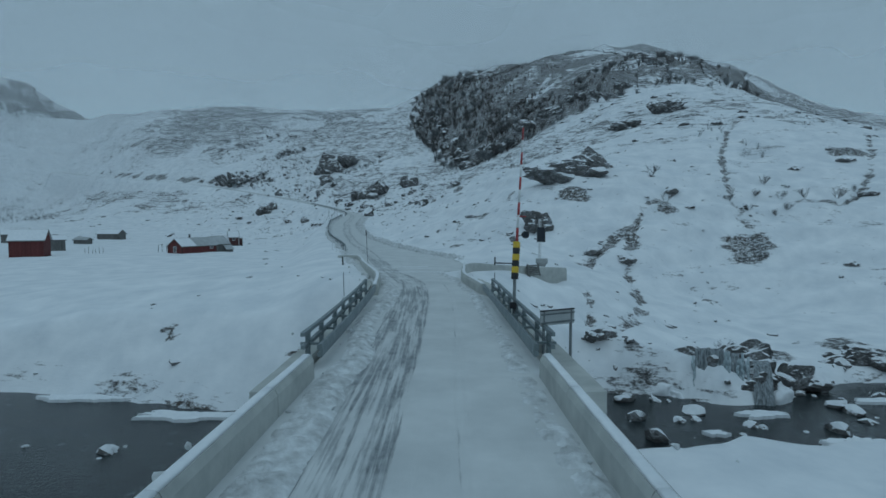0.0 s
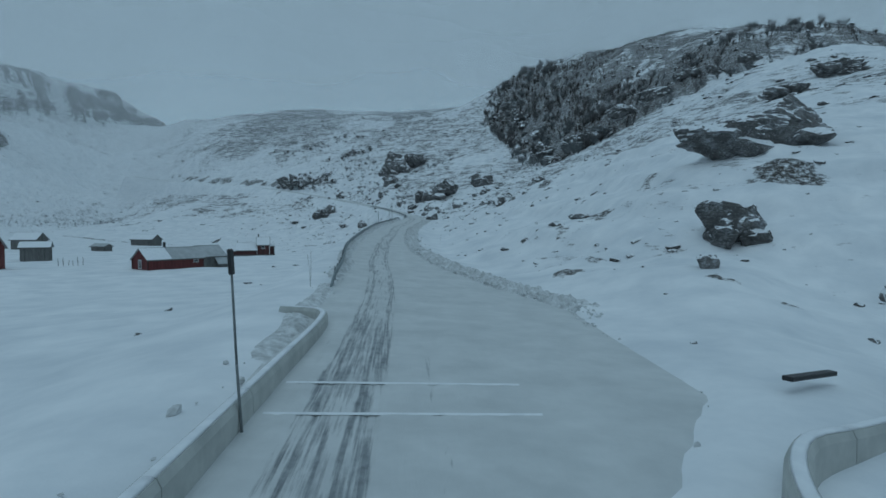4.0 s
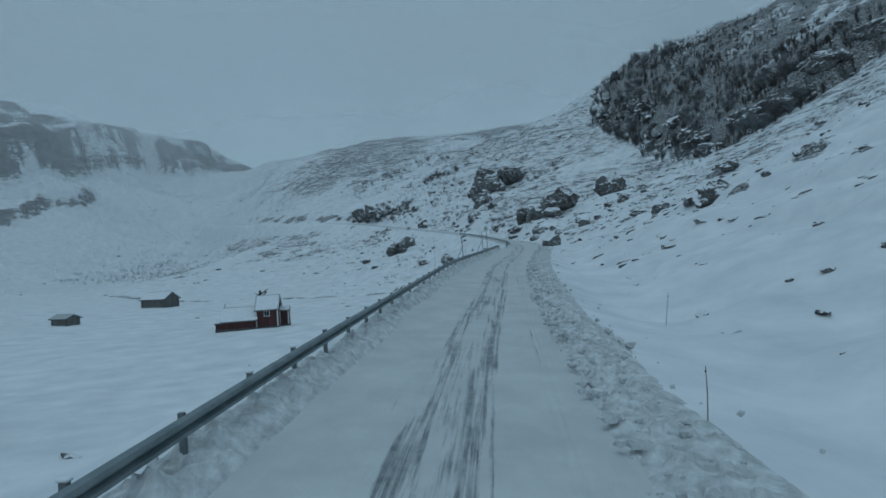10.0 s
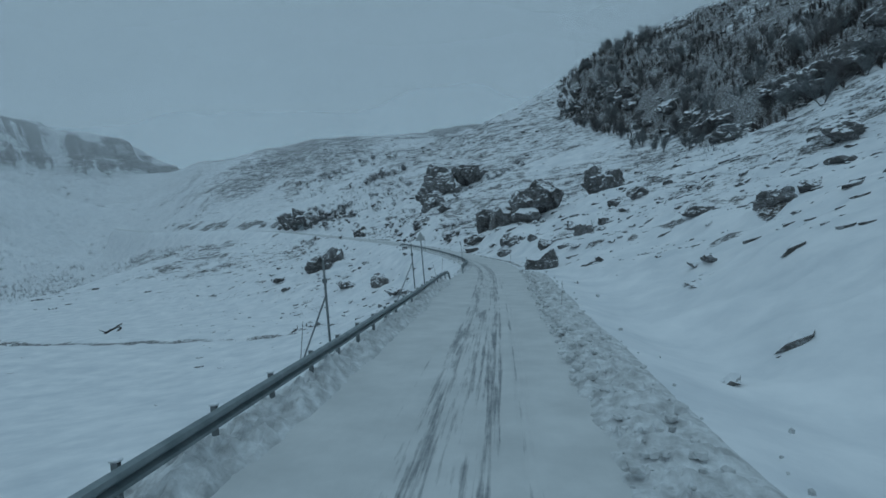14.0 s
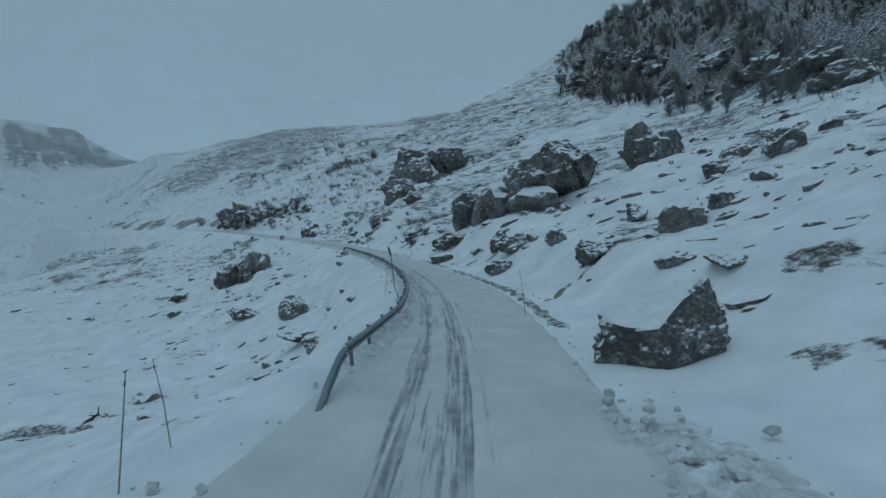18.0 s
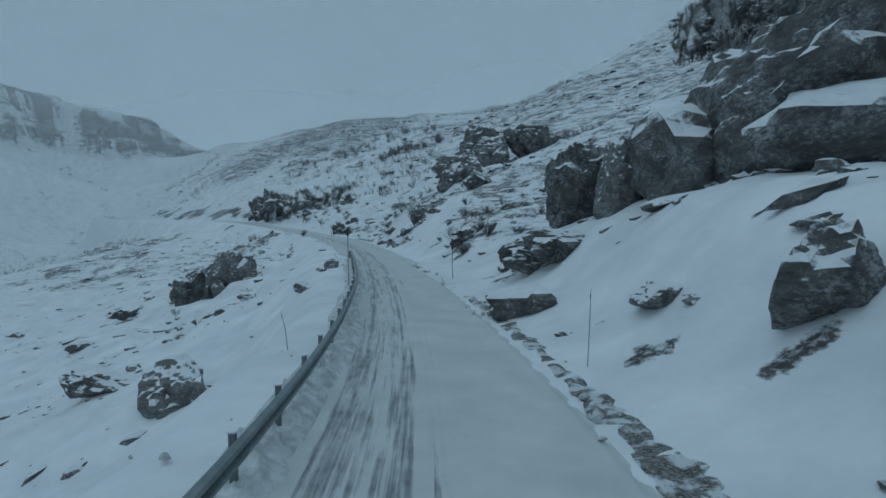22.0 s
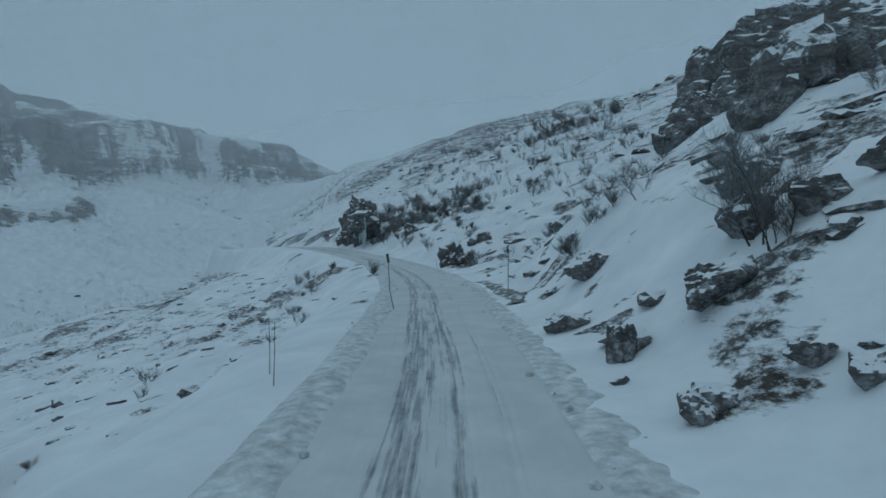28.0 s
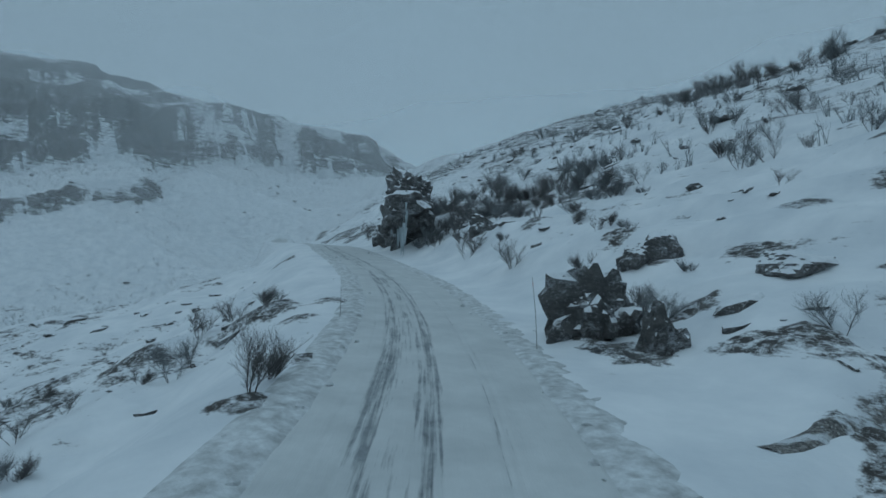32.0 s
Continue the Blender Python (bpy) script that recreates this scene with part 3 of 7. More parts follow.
NEAR_HEATH = [(-92.0, 297.0, 1.4), (-90.8, 296.2, 1.0), (-89.6, 295.6, 0.8), (-93.4, 304.0, 1.2), (-74, 278.2, 0.5), (-73, 277.6, 0.6), (-72.2, 276.2, 0.5), (-71.6, 275.2, 0.45), (-73.2, 276.2, 0.4), (-63.2, 263.4, 1.1), (-62.8, 261.4, 0.9), (-64, 264.9, 0.9), (-92.8, 286.8, 0.9), (-100.4, 292.8, 1.2), (-95.2, 289.6, 0.8), (-103, 296, 1.0), (-107, 294.5, 1.6), (-81, 272.2, 0.9), (-111, 292, 1.4)]
HEATH = CUT_HEATH + NEAR_HEATH + RIVER_HEATH + SLOPE_HEATH + BEND_HEATH + UPPER_HEATH + FAR_HEATH


def terrain(x, y):
    """Height of the snow surface and how bare the ground is, on a grid of x and y."""
    x, y = np.asarray(x, float), np.asarray(y, float)
    z0 = LAND(x, y)
    gy, gx = np.gradient(z0, y[:, 0], x[0])
    slope = np.hypot(gx, gy)
    idx, u, dist = near_road(x, y)
    # hill strength: roughness grows off the valley floor and on slopes
    hill = step(0.05, 0.3, slope)
    big = fbm(x / 30, y / 30, 4, 3)
    mid = fbm(x / 7, y / 7, 4, 11)
    small = fbm(x / 1.7, y / 1.7, 3, 23)
    z = z0 + hill * (big * 5.0 + mid * 2.0) + (1 - hill) * (big * 0.5 + mid * 0.25) + small * (0.10 + 0.42 * hill)
    far = step(150, 420, np.hypot(x + 40, y - 150))
    z += far * (fbm(x / 75, y / 75, 5, 31) * (16 - 11 * step(280, 340, -x)) + np.abs(fbm(x / 22, y / 22, 3, 37)) * 7 * hill)
    # ledges on steep ground
    led = 2.6 + 1.6 * fbm(x / 40, y / 40, 2, 41)
    k = z / led
    fr = k - np.floor(k)
    z = z + hill * step(0.25, 0.5, slope) * led * 0.38 * (step(0.35, 0.75, fr) - fr)
    # the wooded brow: a crag that stands over its foot line and runs out behind
    cd, side = foot_line(x, y)
    brow = side * step(0, 7, cd) * (1 - step(40, 190, cd))
    z += brow * (5 + 8 * fbm(x / 16, y / 16, 3, 47)) * step(150, 230, y)
    sd = np.where(side > 0, cd, -cd) + 16 * fbm(x / 15, y / 15, 3, 48)
    crag = step(-3, 3, sd) * (1 - step(14, 28, sd)) * step(150, 215, y)
    # how far the snow lets the ground through
    bare = 0.30 * hill + 0.22 * step(0.25, 0.6, slope) * hill
    bare += 1.8 * fbm(x / 22, y / 22, 4, 51) * hill + 0.12 * far * hill + 0.10
    bare += 0.9 * np.maximum(fbm(x / 9, y / 9, 3, 57), 0) * hill
    bare += 0.14 * step(285, 320, y) * (1 - step(-60, -30, x)) * (1 - step(200, 260, -x))
    kz = z / 8.0 + 0.5 * fbm(x / 50, y / 50, 2, 43)
    bare += 0.55 * far * hill * np.exp(-(((kz - np.floor(kz) - 0.5) / 0.10) ** 2)) * step(-0.04, 0.12, fbm(x / 34, y / 34, 3, 45))
    bare = np.clip(bare, 0, 0.60 + 0.15 * far)
    # the western mountain: a long cliff over a snow apron, lower and upper bands beside it
    wd = np.interp(y, [300, 452, 489, 540, 590, 700], [-405, -405, -403, -400, -395, -385]) - x + 15 * fbm(x / 60, y / 26, 3, 101) + 7 * fbm(x / 9, y / 6, 3, 103) + 13 * np.exp(-(((y - 488) / 6.0) ** 2))
    tall = np.interp(y, [200, 364, 405, 434, 470, 545, 575, 610, 650], [38, 36, 37, 38, 37, 33, 24, 14, 4])
    face = step(0, 3, wd) * (1 - step(12, 17, wd))
    shelf = tall * (0.42 * step(0, 5, wd) + 0.18 * step(5, 9, wd) + 0.40 * step(8, 13, wd))
    d2w, d3w = wd - 40 - 10 * fbm(y / 30, x / 60, 2, 105), wd - 74 - 12 * fbm(y / 30, x / 60, 2, 107)
    south = 1 - step(395, 440, y)
    shelf += 13 * step(0, 6, d2w) * (0.35 + 0.65 * south) + 14 * step(0, 7, d3w) * (0.3 + 0.7 * south)
    lowd = -366 - x + 14 * fbm(x / 60, y / 22, 3, 109) + 5 * fbm(x / 9, y / 5, 2, 111)
    lown = (1 - step(378, 396, y)) * step(300, 325, y)
    shelf += 8 * step(0, 4, lowd) * lown
    band = np.maximum.reduce([face, 0.8 * step(0, 2, d2w) * (1 - step(6, 10, d2w)) * (0.4 + 0.6 * south), 0.7 * step(0, 2, d3w) * (1 - step(7, 11, d3w)) * (0.4 + 0.6 * south), 1.1 * lown * step(-1, 1, lowd) * (1 - step(5, 9, lowd))])
    z += shelf * step(250, 300, -x)
    west = step(240, 300, -x)
    apron = 0.20 + 0.8 * fbm(x / 16, y / 16, 4, 55) + 0.25 * south * step(4, 14, wd) + 0.22 * step(14, 24, wd)
    bare = bare * (1 - west) + west * np.clip(apron + band * (0.62 + 1.9 * fbm(y / 30, z / 4.0, 4, 113) + 1.2 * fbm(x / 6, y / 12, 3, 115)), 0, 0.98)
    bare = bare + (0.62 + 1.1 * fbm(x / 7, y / 7, 3, 59)) * crag * (1 - 0.6 * step(35, 70, x)) + (0.36 + 1.0 * fbm(x / 14, y / 14, 3, 67)) * brow
    bare = bare * (1 - 0.35 * step(-10, 10, x) * (1 - step(95, 150, y)))
    z += crag * (np.abs(fbm(x / 5, y / 5, 3, 63)) * 6 - 1.0)
    # the road's own bench
    edge = np.where(u > 0, EDGE_R[idx], EDGE_L[idx])
    off = np.maximum(np.abs(u) - edge, 0)
    off = np.where(dist > np.abs(u) + 3, np.maximum(off, dist - edge), off)
    zr = LINE[idx, 2] - np.clip(u, -6, 6) * TILT_R[idx]
    w = step(0.9, 7.0, off)
    w = np.where((y < 33) & (y > 3), step(0.35, 1.9, off), w)
    lip = np.where(u < 0, -0.02, 0.05)
    z = (zr + lip - 0.10 * np.exp(-((off / 0.4) ** 2))) * (1 - w) + z * w
    z = np.where(off <= 0.02, zr - 0.16, z)
    bare = bare * step(1.0, 9.0, off)
    # clean snow below the road and on the slope past the bend
    bare = bare * (1 - 0.5 * (u < 0) * (1 - step(40, 70, off)) * step(150, 190, y) * (1 - step(262, 285, y)))
    bare = bare * (1 - 0.45 * (u > 0) * (1 - step(25, 45, off)) * step(282, 296, y))
    bare = bare * (1 - 0.7 * (u > 0) * (1 - step(24, 42, off)) * step(80, 100, y) * (1 - step(165, 190, y)))
    # roadside ditch with running water on the hill side
    dz = step(178, 190, LINE[idx, 1]) * (1 - step(228, 236, LINE[idx, 1])) * (u > 0)
    z -= dz * 0.26 * np.exp(-(((off - 0.75) / 0.35) ** 2))
    # river bed
    d2 = np.full(x.shape, 1e9)
    near = (np.abs(x) < 110) & (y > -20) & (y < 60)
    if near.any():
        p = np.stack([x[near], y[near]], 1)
        d2[near] = np.sqrt(((p[:, None] - RIVER[None, :, :2]) ** 2).sum(2).min(1))
    half = 3.5 + 1.6 * fbm(x / 7, y / 7, 3, 61) + 0.9 * step(5, 9, x) * (1 - step(12, 16, x)) + 4.0 * (1 - step(-9, 3, x))
    ledge = step(9.5, 11.5, x) * (1 - step(18, 21, x)) * (y > 28)
    bed = WATER_Z - 0.5 + np.maximum(d2 - half, 0) * (1.05 + 1.5 * ledge) + fbm(x / 1.3, y / 1.3, 2, 71) * 0.5
    z = np.where((bed < z) & (d2 < 40), bed, z)
    # seeps and gullies that keep the snow off
    sd = np.full(x.shape, 99.0)
    for line, wid in SEEPS:
        lo, hi = line[:, :2].min(0) - 5, line[:, :2].max(0) + 5
        sel = (x > lo[0]) & (x < hi[0]) & (y > lo[1]) & (y < hi[1])
        if sel.any():
            p = np.stack([x[sel], y[sel]], 1)
            dd = np.sqrt(((p[:, None] - line[None, :, :2]) ** 2).sum(2).min(1)) / wid
            sd[sel] = np.minimum(sd[sel], dd)
    sd = sd + 1.2 * fbm(x / 1.5, y / 1.5, 2, 81)
    gul = 1 - step(0.3, 1.1, sd)
    z -= 0.40 * gul
    bare = np.maximum(bare, gul * 0.98 * (0.85 + 0.7 * fbm(x / 4, y / 4, 3, 83)))
    for hx, hy, r in HEATH:
        sel = (np.abs(x - hx) < 2.4 * r + 1) & (np.abs(y - hy) < 2.4 * r + 1)
        if sel.any():
            j, i = np.argwhere(sel)[len(np.argwhere(sel)) // 2]
            g = np.array([gx[j, i], gy[j, i]])
            g = g / (np.linalg.norm(g) + 1e-6)
            dx, dy = x[sel] - hx, y[sel] - hy
            dd = np.hypot((dx * g[0] + dy * g[1]) / (0.75 * r + 0.1), (dx * g[1] - dy * g[0]) / (1.15 * r)) + 0.9 * fbm(x[sel] / (0.5 * r + 0.3), y[sel] / (0.5 * r + 0.3), 3, 85)
            k = 1 - step(0.45, 1.15, dd)
            bare[sel] = np.maximum(bare[sel], 0.88 * k)
            z[sel] += 0.16 * min(r, 1.5) * k
    bare += 0.9 * np.exp(-(((d2 - half) / 1.6) ** 2)) * (d2 < 12) * (0.5 + fbm(x / 3, y / 3, 3, 73))
    return z, np.clip(bare, 0, 1.3), slope


def stretch_axis(stops, out_lo, out_hi, grow=1.06):
    """Sample lines: stops of (place, spacing) between which the spacing glides, with coarsening tails."""
    at, sp = zip(*stops)
    a = [at[0]]
    while a[-1] < at[-1]:
        a.append(a[-1] + float(np.interp(a[-1], at, sp)))
    d = sp[-1]
    while a[-1] < out_hi:
        d *= grow
        a.append(a[-1] + d)
    d, b = sp[0], [at[0]]
    while b[-1] > out_lo:
        d *= grow
        b.append(b[-1] - d)
    return np.array(b[:0:-1] + a)


GX = stretch_axis([(-500, 4.0), (-440, 2.2), (-380, 1.6), (-300, 2.2), (-200, 1.5), (-112, 0.6), (-100, 0.55), (30, 0.55), (60, 0.9), (140, 1.7), (200, 3.0)], -1500, 1500)
GY = stretch_axis([(-6, 0.55), (306, 0.55), (335, 1.0), (480, 1.7), (580, 2.6)], -900, 1700)
X, Y = np.meshgrid(GX, GY)
Z, BARE, SLOPE = terrain(X, Y)
ground = grid_mesh("ground", np.stack([X, Y, Z], 2), M_GROUND, [("bare", BARE)])
tagged(ground, "snow-covered mountain ground with dark rock and heather showing through", "ground", kind="structure")


def ground_z(x, y):
    """Height of the land sheet at a place, between its points."""
    i = np.clip(np.searchsorted(GX, x) - 1, 0, len(GX) - 2)
    j = np.clip(np.searchsorted(GY, y) - 1, 0, len(GY) - 2)
    fx, fy = (x - GX[i]) / (GX[i + 1] - GX[i]), (y - GY[j]) / (GY[j + 1] - GY[j])
    return (Z[j, i] * (1 - fx) + Z[j, i + 1] * fx) * (1 - fy) + (Z[j + 1, i] * (1 - fx) + Z[j + 1, i + 1] * fx) * fy


# ---- the road: a worn ribbon of packed snow ----
def build_road():
    n = len(LINE)
    cols = np.linspace(-1, 1, 121)
    L = EDGE_L + 0.25
    R = EDGE_R + 0.25
    U = np.where(cols[None] < 0, cols[None] * L[:, None], cols[None] * R[:, None])
    along = np.repeat(S[:, None], len(cols), 1)
    # the middle of the worn band drifts along the road
    mid = np.interp(LINE[:, 1], [6, 22, 55, 73, 92, 112, 133, 172, 208, 226, 258, 287, 330], [-1.25, -1.0, -0.7, -0.92, -0.78, -0.55, -0.72, -0.8, -0.95, -0.9, -0.58, -0.53, -0.55])
    lane = np.interp(LINE[:, 1], [0, 100, 130, 170, 230, 270, 290], [1.52, 1.58, 0.95, 0.82, 0.92, 1.2, 1.46])[:, None]
    wander = (mid + 0.05 * np.sin(S / 11) + 0.04 * np.sin(S / 5 + 1))[:, None]
    wear = np.zeros_like(U)
    depth = np.zeros_like(U)
    early = 1 - step(60, 90, along)
    for c, wid, wt, dp in ((-0.62, 0.24, 0.62, 0.02), (-0.50, 0.05, 0.6, 0.026), (-0.78, 0.05, 0.5, 0.022), (-1.15, 0.05, 0.42, 0.012), (-0.12, 0.34, 0.5, 0.006), (0.16, 0.05, 0.35, 0.012), (0.40, 0.17, 0.72, 0.02), (0.38, 0.045, 0.6, 0.03), (0.56, 0.045, 0.7, 0.03),
                           (-0.1, 0.95, 0.28, 0.004), (lane, 0.05, 0.72, 0.022), (lane + 0.15, 0.045, 0.55, 0.02), (-1.6, 0.06, 0.28, 0.008)):
        g = np.exp(-(((U - c - wander) / wid) ** 2))
        wear += wt * g
        depth += dp * g
    wear = wear * (0.90 + 0.10 * early) + 0.40 * np.exp(-(((LINE[:, 1][:, None] - 47) / 3.0) ** 2)) * np.exp(-(((U - wander) / 0.9) ** 4)) + 0.12 * early * np.exp(-(((U - wander + 0.25) / 1.2) ** 4))
    # broken by slush thrown back across the tracks
    wear = wear * (1.03 + 1.3 * fbm(along / 3.2 + U * 0.9, U / 0.3, 4, 9)) + 0.45 * fbm(along / 5, U / 0.5, 3, 5)
    wear = np.clip(wear, 0, 0.98 - 0.05 * early)
    edge = np.minimum(U + L[:, None], R[:, None] - U)
    zz = LINE[:, 2][:, None] - U * TILT_R[:, None] - depth + 0.03 * fbm(along / 1.2, U / 0.5, 3, 7) - 0.10 * (1 - step(0, 0.3, edge))
    px = LINE[:, 0][:, None] + RIGHT[:, 0][:, None] * U
    py = LINE[:, 1][:, None] + RIGHT[:, 1][:, None] * U
    ob = grid_mesh("road", np.stack([px, py, zz], 2)[:, ::1], M_ROAD, [("wear", wear), ("along", np.stack([U, along, np.zeros_like(U)], 2))])
    return tagged(ob, "narrow mountain road of packed snow with grey worn wheel tracks", "road", kind="structure")


road = build_road()


def snow_ridge(y):
    """A thin line of snow left across the road where a joint lies under it."""
    u = np.linspace(-2.2, 2.7, 70)
    c = np.linspace(-1, 1, 5)
    P = np.zeros((len(u), 5, 3))
    for k, v in enumerate(u):
        for j, w in enumerate(c):
            p = beside(y, v)
            i = at_y(y)
            d = w * (0.06 + 0.05 * float(fbm(np.array([v * 2.0]), np.array([y]), 2, 3)[0]))
            P[k, j] = (p.x + TAN[i, 0] * d, p.y + TAN[i, 1] * d, p.z + 0.028 * (1 - abs(w)) - 0.004)
    return tagged(grid_mesh("snow_ridge", P, M_SNOW), "thin ridge of snow lying across the road", "snow", kind="structure")


for y in (38.9, 42.6, 44.6):
    snow_ridge(y)

# ---- small builders ----
def box_bm(bm, size, m=None, bevel=0.0):
    r = bmesh.ops.create_cube(bm, size=1.0, matrix=(m or Matrix()) @ Matrix.Diagonal((*size, 1)))
    if bevel:
        es = list({e for v in r["verts"] for e in v.link_edges})
        bmesh.ops.bevel(bm, geom=es, offset=bevel, segments=1, affect="EDGES", profile=0.5)
    return bm


def tube_bm(bm, a, b, r0, r1=None, seg=8, caps=True):
    a, b = Vector(a), Vector(b)
    d = b - a
    m = Matrix.Translation((a + b) / 2) @ d.to_track_quat("Z", "Y").to_matrix().to_4x4()
    bmesh.ops.create_cone(bm, cap_ends=caps, segments=seg, radius1=r0, radius2=r0 if r1 is None else r1, depth=d.length, matrix=m)
    return bm


def thing(name, m, label, category, group="", kind=""):
    ob = new(name)
    ob.matrix_world = m
    ob.empty_display_size = 0.2
    return tagged(ob, label, category, group, kind)


def part(name, bm, material, parent, label="", smooth=False):
    """Links a bmesh, in the parent's own space, as one mesh under a thing or part."""
    me = bpy.data.meshes.new(name)
    bm.to_mesh(me)
    bm.free()
    me.materials.append(material)
    if smooth:
        me.polygons.foreach_set("use_smooth", [True] * len(me.polygons))
    ob = new(name, me)
    ob.parent = parent
    if label:
        ob["label"] = label
    return ob


def again(ob, name, parent, m):
    """Another piece on the same mesh."""
    o = new(name, ob.data)
    o.parent = parent
    o.matrix_basis = m
    return o


def B(size, m=None, bevel=0.0):
    return box_bm(bmesh.new(), size, m, bevel)


def Tb(a, b, r0, r1=None, seg=8):
    return tube_bm(bmesh.new(), a, b, r0, r1, seg)


def sweep(pts, profile, closed=True):
    """A beam: the profile (across, up) carried along world places."""
    bm = bmesh.new()
    rings = []
    for k, p in enumerate(pts):
        p = Vector(p)
        d = (Vector(pts[min(k + 1, len(pts) - 1)]) - Vector(pts[max(k - 1, 0)])).normalized()
        r = Vector((d.y, -d.x, 0)).normalized()
        rings.append([bm.verts.new(p + r * a + Vector((0, 0, 1)) * b) for a, b in profile])
    n = len(profile)
    for a, b in zip(rings, rings[1:]):
        for k in range(n if closed else n - 1):
            bm.faces.new((a[k], a[(k + 1) % n], b[(k + 1) % n], b[k]))
    if closed:
        bm.faces.new(rings[0])
        bm.faces.new(rings[-1][::-1])
    bmesh.ops.recalc_face_normals(bm, faces=bm.faces)
    return bm


def drop(x, y, up=0.0):
    return Vector((x, y, float(ground_z(x, y)) + up))


# ---- river ----
water = grid_mesh("water", np.stack([*np.meshgrid(np.linspace(-110, 80, 120), np.linspace(-2, 62, 60)), np.full((60, 120), WATER_Z)], 2), M_WATER)
tagged(water, "dark open river water between snowy banks", "river", kind="structure")


# ---- bridge ----
def build_bridge():
    br = thing("bridge", Matrix.Translation((0, 17, -0.3)), "short concrete road bridge with steel railings over the river", "bridge")
    inv = Vector((0, 17, -0.3))

    def way(u, ys, up):
        return [beside(y, u, up) - inv for y in ys]

    ys = np.arange(10, 31.1, 1.0)
    part("deck", sweep(way(0, ys, -0.5), [(-3.3, 0), (-3.3, 0.28), (2.7, 0.28), (2.7, 0)]), M_CONC, br, "grey concrete bridge deck slab")
    for u in (-3.35, 2.75):
        part("edge_beam", sweep(way(u, ys, -0.6), [(-0.22, 0), (-0.22, 0.66), (0.22, 0.66), (0.22, 0)]), M_CONC, br)
    for y in (11.5, 30):
        bm = B((7.0, 1.4, 6.0), Matrix.Translation(beside(y, -0.3, -3.6) - inv), 0.05)
        part("abutment", bm, M_CONC, br)
    for u, side in ((-2.72, -1), (2.02, 1)):
        ys2 = np.arange(12.2, 24.6, 0.5)
        prof = [(0.02, 0.30), (-0.05, 0.33), (-0.05, 0.40), (0.03, 0.44), (-0.05, 0.48), (-0.05, 0.56), (0.02, 0.60), (0.05, 0.60), (0.08, 0.44), (0.05, 0.30)]
        part("guard_beam", sweep(way(u, ys2, 0.0), [(a * side * -1, b - 0.06) for a, b in prof]), M_STEEL, br, "galvanised steel guard beam")
        uo = u + side * 0.36
        for h in (0.74, 0.46):
            part("hand_rail", sweep(way(uo, ys2, h), [(-0.045, -0.045), (-0.045, 0.045), (0.045, 0.045), (0.045, -0.045)]), M_STEEL, br)
        first = None
        for y in np.arange(12.6, 24.6, 1.6):
            p = beside(y, uo, 0) - inv
            m = Matrix.Translation(p) @ pose(0, 0, 0, 0, 0, heading(y))
            if first is None:
                bm = B((0.10, 0.12, 0.86), Matrix.Translation((0, 0, 0.33)), 0.008)
                box_bm(bm, (0.05, 0.05, 0.05), Matrix.Translation((0, 0, 0.10)))
                first = part("rail_post", bm, M_STEEL, br)
                first.matrix_basis = m
            else:
                again(first, "rail_post", br, m)
        for y in np.arange(12.6, 24.4, 2.0):
            part("bracket", B((0.5, 0.06, 0.06), Matrix.Translation(beside(y, u + side * 0.28, 0.45) - inv), 0.005), M_STEEL, br)
    return br


build_bridge()


def barrier_wall(name, pts, top, foot, label):
    """A concrete barrier in cast lengths, with a rounded top and snow on it."""
    pts = spline([(*p, 0) for p in pts], 0.4)[:, :3]
    base = Vector(pts[0])
    ob = thing(name, Matrix.Translation(base), label, "barrier")
    prof = [(-0.17, -foot), (-0.15, 0.36), (-0.10, 0.47), (0.10, 0.47), (0.15, 0.36), (0.17, -foot)]
    n = len(pts)
    k = 0
    while k < n - 1:
        e = min(k + 9, n - 1)
        seg = [Vector(p) - base + Vector((0, 0, top)) for p in pts[k : e + 1]]
        if e < n - 1:
            seg[-1] = seg[-1] + (seg[-2] - seg[-1]).normalized() * 0.02
        part("barrier_length", sweep(seg, prof), M_CONC, ob)
        part("snow_cap", sweep([v + Vector((0, 0, 0.47)) for v in seg], [(-0.09, 0.004), (-0.06, 0.03), (0.05, 0.035), (0.09, 0.004)]), M_SNOW, ob, smooth=True)
        k = e
    return ob


def b3(y, u, up=0.0):
    return tuple(beside(y, u, up))


barrier_wall("concrete_barrier", [b3(-38, -2.85), b3(-20, -2.85), b3(-6, -2.85), b3(4, -2.85), b3(11.4, -2.8)], 0, 0.7, "pale concrete parapet dusted with snow before the bridge")
barrier_wall("concrete_barrier", [b3(-38, 2.15), b3(-20, 2.15), b3(-6, 2.15), b3(4, 2.15), b3(11.4, 2.1)], 0, 0.7, "pale concrete parapet dusted with snow before the bridge")
barrier_wall("concrete_barrier", [b3(24.7, -2.75), b3(31, -2.75), (-5.3, 38, -0.55), (-6.7, 44.5, -0.7), (-7.7, 49.5, -0.72), (-8.5, 51.6, -0.72), (-10.3, 52.6, -0.8)], 0, 0.9, "pale concrete barrier curving away from the road")
barrier_wall("concrete_barrier", [b3(24.7, 2.05), b3(30, 1.95), (1.15, 35, -0.45), (1.3, 38.5, -0.55), (2.1, 40.8, -0.62), (3.6, 42.3, -0.85), (6.6, 44.9, -1.2), (10.3, 48.2, -1.6)], 0, 1.0, "pale concrete barrier turning off beside the junction")


